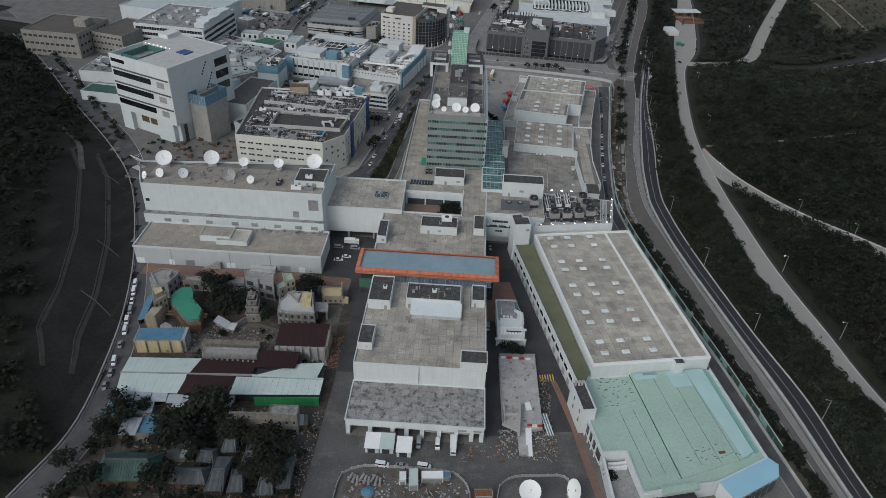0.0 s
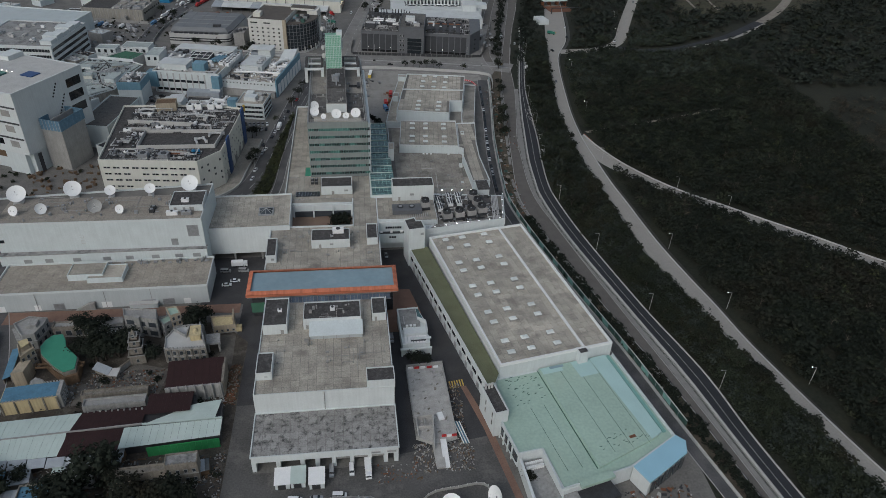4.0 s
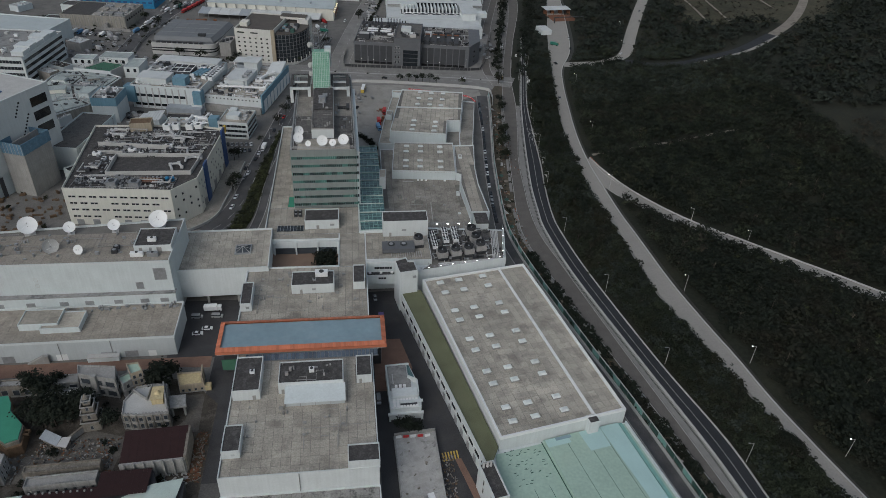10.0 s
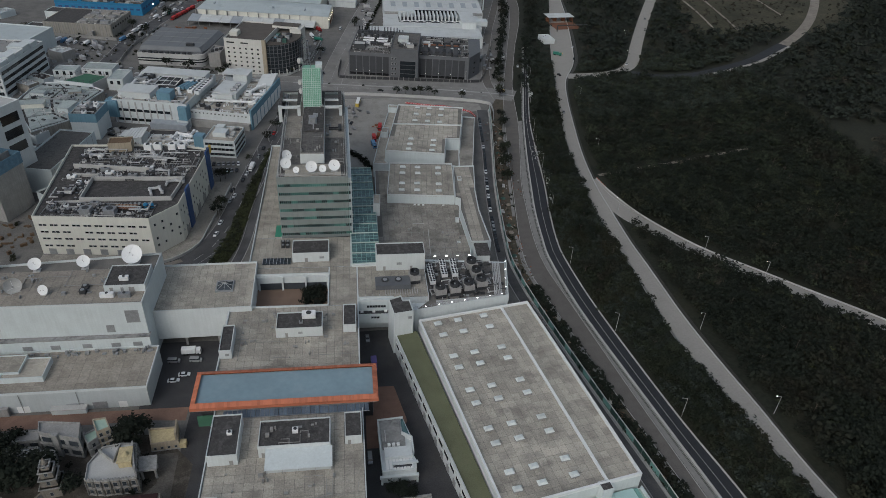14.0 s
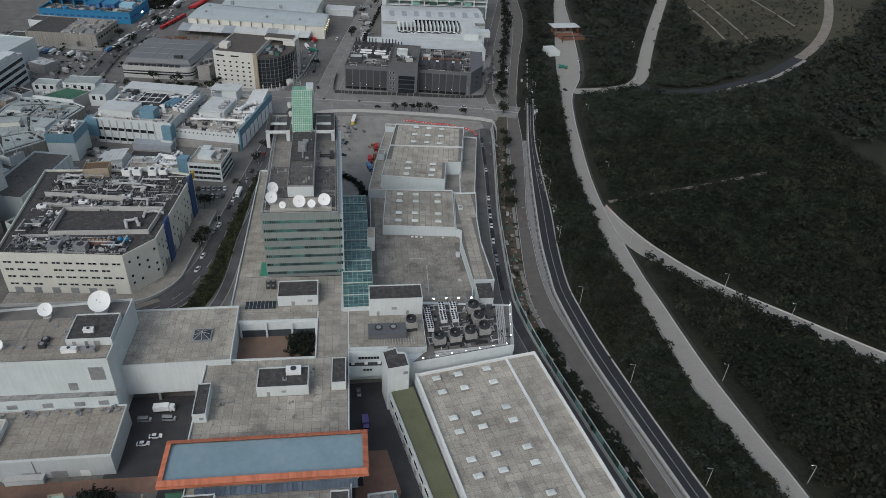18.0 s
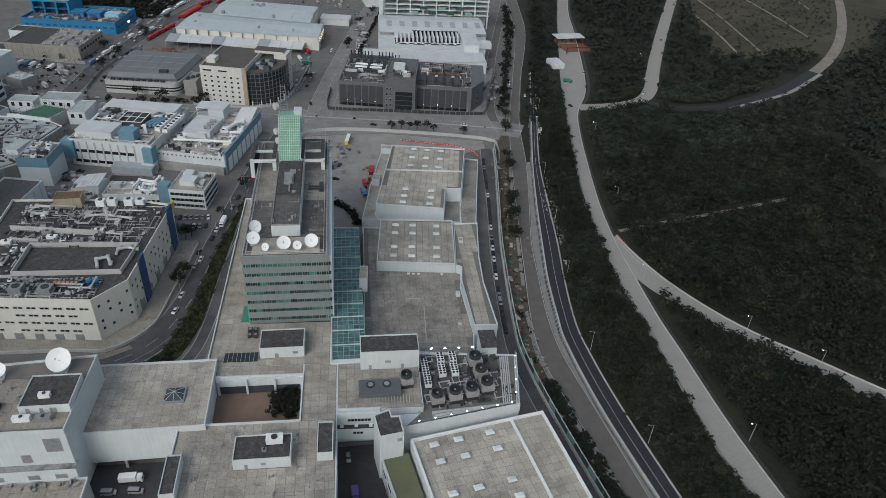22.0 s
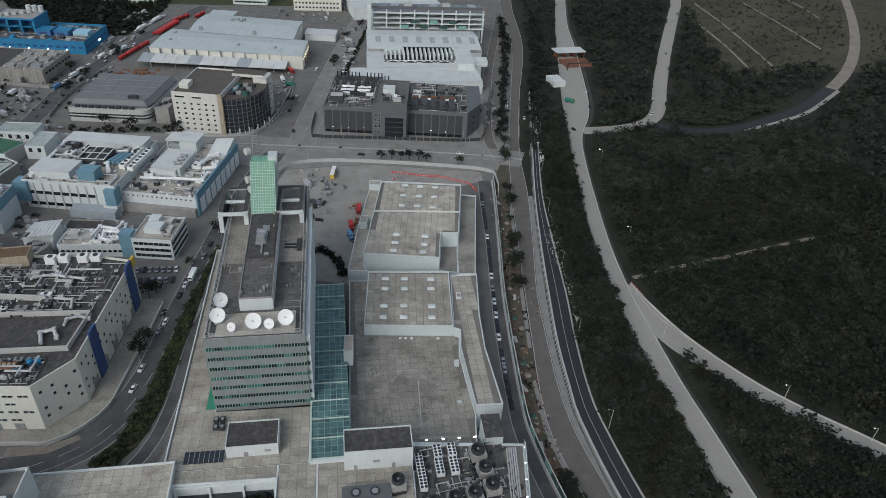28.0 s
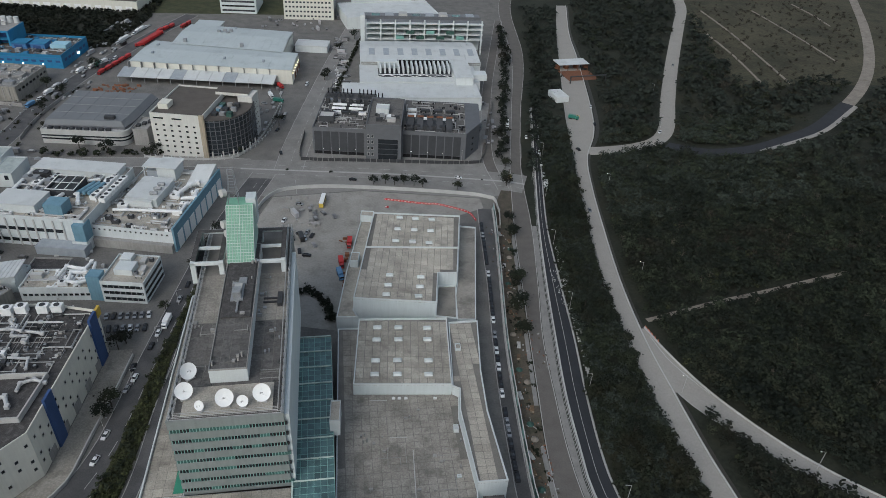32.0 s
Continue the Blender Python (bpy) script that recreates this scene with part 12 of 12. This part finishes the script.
wood("belt_shrubs", "dense trees and creepers between the two roads", x[:2800], y[:2800], "leaf_b", 8, 6, 0.42, 2.0, 7, None)
# haze-paled leaf colour reused to lighten the belt
x, y = field(4000, 104, 215, 120, 640, lambda p, q: interp(q, [(r[1], r[0]) for r in DARK_R[::-1]]) + 2.0 < p < interp(q, [(r[1], r[0]) for r in CONC_L[::-1]]) - 2.0)
wood("belt_shrubs_light", "paler shrubs between the two roads", x[:1300], y[:1300], "leaf_hazed", 9, 7, 0.38, 2.3, 27, None)
x, y = field(700, 90, 150, 150, 520, lambda p, q: interp(q, [(r[1], r[0]) for r in PERIM_R[::-1]]) + 2 < p < interp(q, [(r[1], r[0]) for r in OLD_L[::-1]]) - 1.0)
wood("verge_weeds", "weeds and bushes on the works strip", x, y, "leaf_b", 5, 5, 0.3, 0.8, 8, None)
x, y = field(5000, 90, 150, 120, 330, lambda p, q: (interp(q, [(r[1], r[0]) for r in PERIM_R[::-1]]) + 2 < p < interp(q, [(r[1], r[0]) for r in OLD_L[::-1]]) - 1.0))
wood("verge_bushes", "dark bushes below the mint hall", x, y, "leaf_a", 6, 5, 0.4, 1.4, 9, None)
x, y = field(4800, -470, -130, 60, 560, lambda p, q: p < interp(q, ROAD_WEST) - 2.5 - cutting(q))
wood("woodland_west", "black green wooded slope above the perimeter road", x, y, "leaf_a", 8, 5, 0.72, 3.3, 10, [([(-224.8, 332), (-195.8, 292), (-174, 281), (-159, 251)], 2.5)])
x, y = field(1500, -420, -140, 60, 560, lambda p, q: p < interp(q, ROAD_WEST) - 5 - cutting(q))
wood("woodland_west_light", "olive shrubs on the wooded slope", x, y, "leaf_b", 6, 5, 0.5, 2.0, 11, [([(-224.8, 332), (-195.8, 292), (-174, 281), (-159, 251)], 2.5)])
x, y = field(2600, -330, -147, 808, 960, lambda p, q: p > -262 - (q - 848) * 0.6 and q > 808 + max(0, -(p + 184)) * 0.33 and p < -163 + (q - 811) * 0.2)
wood("field_scrub", "rough grass and scrub on the empty plot", x, y, "leaf_a", 4, 4, 0.9, 1.5, 12, None)
x, y = field(2600, -69, -40, 344, 476, lambda p, q: interp(q, [(345, -66), (354, -60.5), (368, -56.2), (383, -54.2), (400, -52.3), (417, -50.6), (441, -47.4), (475, -41.8)]) < p < interp(q, [(344, -59), (352, -53), (366, -49.2), (385, -47.4), (403, -46.1), (425, -44.9), (445, -43.9), (475, -41.2)]))
wood("median_shrubs", "olive hedge shrubs on the planted strip", x, y, "leaf_c", 5, 6, 0.3, 1.1, 13, None)
wood("median_bushes", "dark bushes under the hedge of the planted strip", x[::6], y[::6], "leaf_b", 6, 6, 0.35, 1.5, 43, None)
# pale footpaths worn into the open hilltop
for k, (a, b) in enumerate((((373, 831.7), (356.4, 697)), ((401.6, 906), (377, 692)), ((452.4, 896), (448.6, 742)), ((514.6, 925), (509, 844)))):
    l_, r_ = sides([a, ((a[0] + b[0]) / 2 + 2, (a[1] + b[1]) / 2), b], 1.6)
    setting("path_%d" % (k + 1), ribbon(G(), l_, r_, 0.5), "dirt_road", "narrow pale path over the open hilltop", "path")
far = [(interp(600 + k * 5, [(p[1], p[0]) for p in OLD_L[::-1]]) - 6 + rng.uniform(-2, 2), 600 + k * 5) for k in range(56)]
far += [(interp(600 + k * 5, [(p[1], p[0]) for p in OLD_R[::-1]]) + 14 + rng.uniform(-6, 6), 600 + k * 5) for k in range(56)]
wood("far_roadside_trees", "line of dark trees along the distant road", np.array([p[0] for p in far]), np.array([p[1] for p in far]), "leaf_a", 9, 8, 0.7, 3.2, 14, None)
# verge trees with distance haze in their leaf colour
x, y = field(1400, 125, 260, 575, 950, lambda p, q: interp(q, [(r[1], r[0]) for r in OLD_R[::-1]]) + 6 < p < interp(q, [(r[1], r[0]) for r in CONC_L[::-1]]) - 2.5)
wood("far_verge_trees", "dark trees on the verge between the far roads", x, y, "leaf_hazed", 8, 6, 0.6, 2.6, 41, None)
x, y = field(90, -30, 130, 564, 596, lambda p, q: abs(q - interp(p, [(-34, 592), (0, 588), (60, 581), (118, 571), (134, 566)])) < 0.7)
wood("median_plants", "low dark plants on the street median", x, y, "leaf_a", 6, 6, 0.3, 0.8, 42, None)
far = [(-222 - k * 6 + rng.uniform(-2, 2), 392 + k * 7) for k in range(24)] + [(-150 + k * 7.5, 612 + rng.uniform(-1, 1)) for k in range(16)] 
wood("far_street_trees", "young dark green trees along the estate streets", np.array([p[0] for p in far]), np.array([p[1] for p in far]), "leaf_b", 9, 8, 0.6, 2.2, 15, None)
arc = even([(3.5, 468.4), (9, 470.2), (14.3, 463.5), (18.1, 455.2), (19.3, 447.4)], 60)
wood("crescent_hedge", "dark crescent of clipped shrubs beside the car park", np.array([q.x + rng.uniform(-1.6, 1.6) for q in arc]), np.array([q.y + rng.uniform(-1.6, 1.6) for q in arc]), "leaf_a", 6, 6, 0.35, 1.3, 31, None)
x, y = field(60, -12, -3, 308, 319, lambda p, q: True)
wood("court_shrubs", "dark shrubs filling the end of the sunken court", x, y, "leaf_a", 7, 6, 0.35, 1.5, 35, None)
for o in (bpy.data.objects["court_shrubs"],):
    o.location.z = 9.4
x, y = field(260, -128, -50, 134, 172, lambda p, q: (p * 7 + q * 3) % 11 < 5)
wood("set_undergrowth", "dark bushes growing among the old street sets", x, y, "leaf_a", 7, 6, 0.4, 1.7, 32, None)
x, y = field(240, -122, -60, 200, 252, lambda p, q: (int(p / 6) * 5 + int(q / 5) * 3) % 7 < 2)
wood("set_bushes", "dark bushes between the film set houses", x, y, "leaf_a", 6, 6, 0.35, 1.2, 33, None)
def patchy(p, q):
    return east(p, q) and noise.noise((p * 0.013, q * 0.013, 3.0)) > 0.16


x, y = field(3600, 160, 420, 180, 760, patchy)
wood("woodland_dry", "brownish dry scrub patches on the east hillside", x, y, "leaf_dry", 7, 6, 0.45, 2.3, 61)
# bare pale trees standing above the scrub
rng = random.Random(91)
g_ = G()
put = 0
while put < 90:
    p, q = rng.uniform(165, 330), rng.uniform(200, 600)
    if not east(p, q) or not scatter_clear(np.array([p]), np.array([q]), PADS)[0]:
        continue
    z, tall = height(p, q), rng.uniform(4.5, 7.5)
    g_.tube((p, q, z), (p + rng.uniform(-0.4, 0.4), q, z + tall), 0.13, 5)
    for k in range(9):
        a, h = rng.uniform(0, 6.28), rng.uniform(0.4, 0.95) * tall
        g_.tube((p, q, z + h), (p + 1.6 * math.cos(a), q + 1.6 * math.sin(a), z + h + rng.uniform(0.6, 1.6)), 0.06, 4)
    put += 1
tagged(new("bare_trees", mesh(g_, "twig", "bare_trees")), "pale leafless trees standing above the hillside scrub", "woodland", "", "stuff")
rng = random.Random(64)
far = [(interp(q, [(590, -6), (625, -2), (694, 9), (791, 26), (908, 49)]) + 10.6 + rng.uniform(-0.6, 0.6), q) for q in [640 + k * 2.1 for k in range(110)]]
far += [(rng.uniform(-210, -160), rng.uniform(618, 720)) for k in range(46)] + [(rng.uniform(-330, -215), rng.uniform(600, 730)) for k in range(60)] + [(rng.uniform(-145, -90), 606 + rng.uniform(6, 12)) for k in range(20)] + [(rng.uniform(-230, -150), rng.uniform(360, 400)) for k in range(18)]
wood("estate_trees", "dark street trees scattered through the estate", np.array([p[0] for p in far]), np.array([p[1] for p in far]), "leaf_b", 8, 7, 0.42, 1.35, 71, None)

# orange water barriers at the fork of the haul road
for k in range(5):
    x, y = 158.6 + 0.5 * k, 433.0 - 2.3 * k
    t = thing("traffic_barrier", "orange plastic traffic barrier at the road fork", "barrier", (x, y, height(x, y) + 0.1), 100 - 6 * k, "barriers at the fork")
    part("body", G().prism([(-0.9, -0.22), (0.9, -0.22), (0.9, 0.22), (-0.9, 0.22)], 0, 0.35), "orange_tile", t)
    part("panel", G().box(-0.85, -0.1, 0.35, 0.85, 0.1, 1.0), "orange_tile", t)
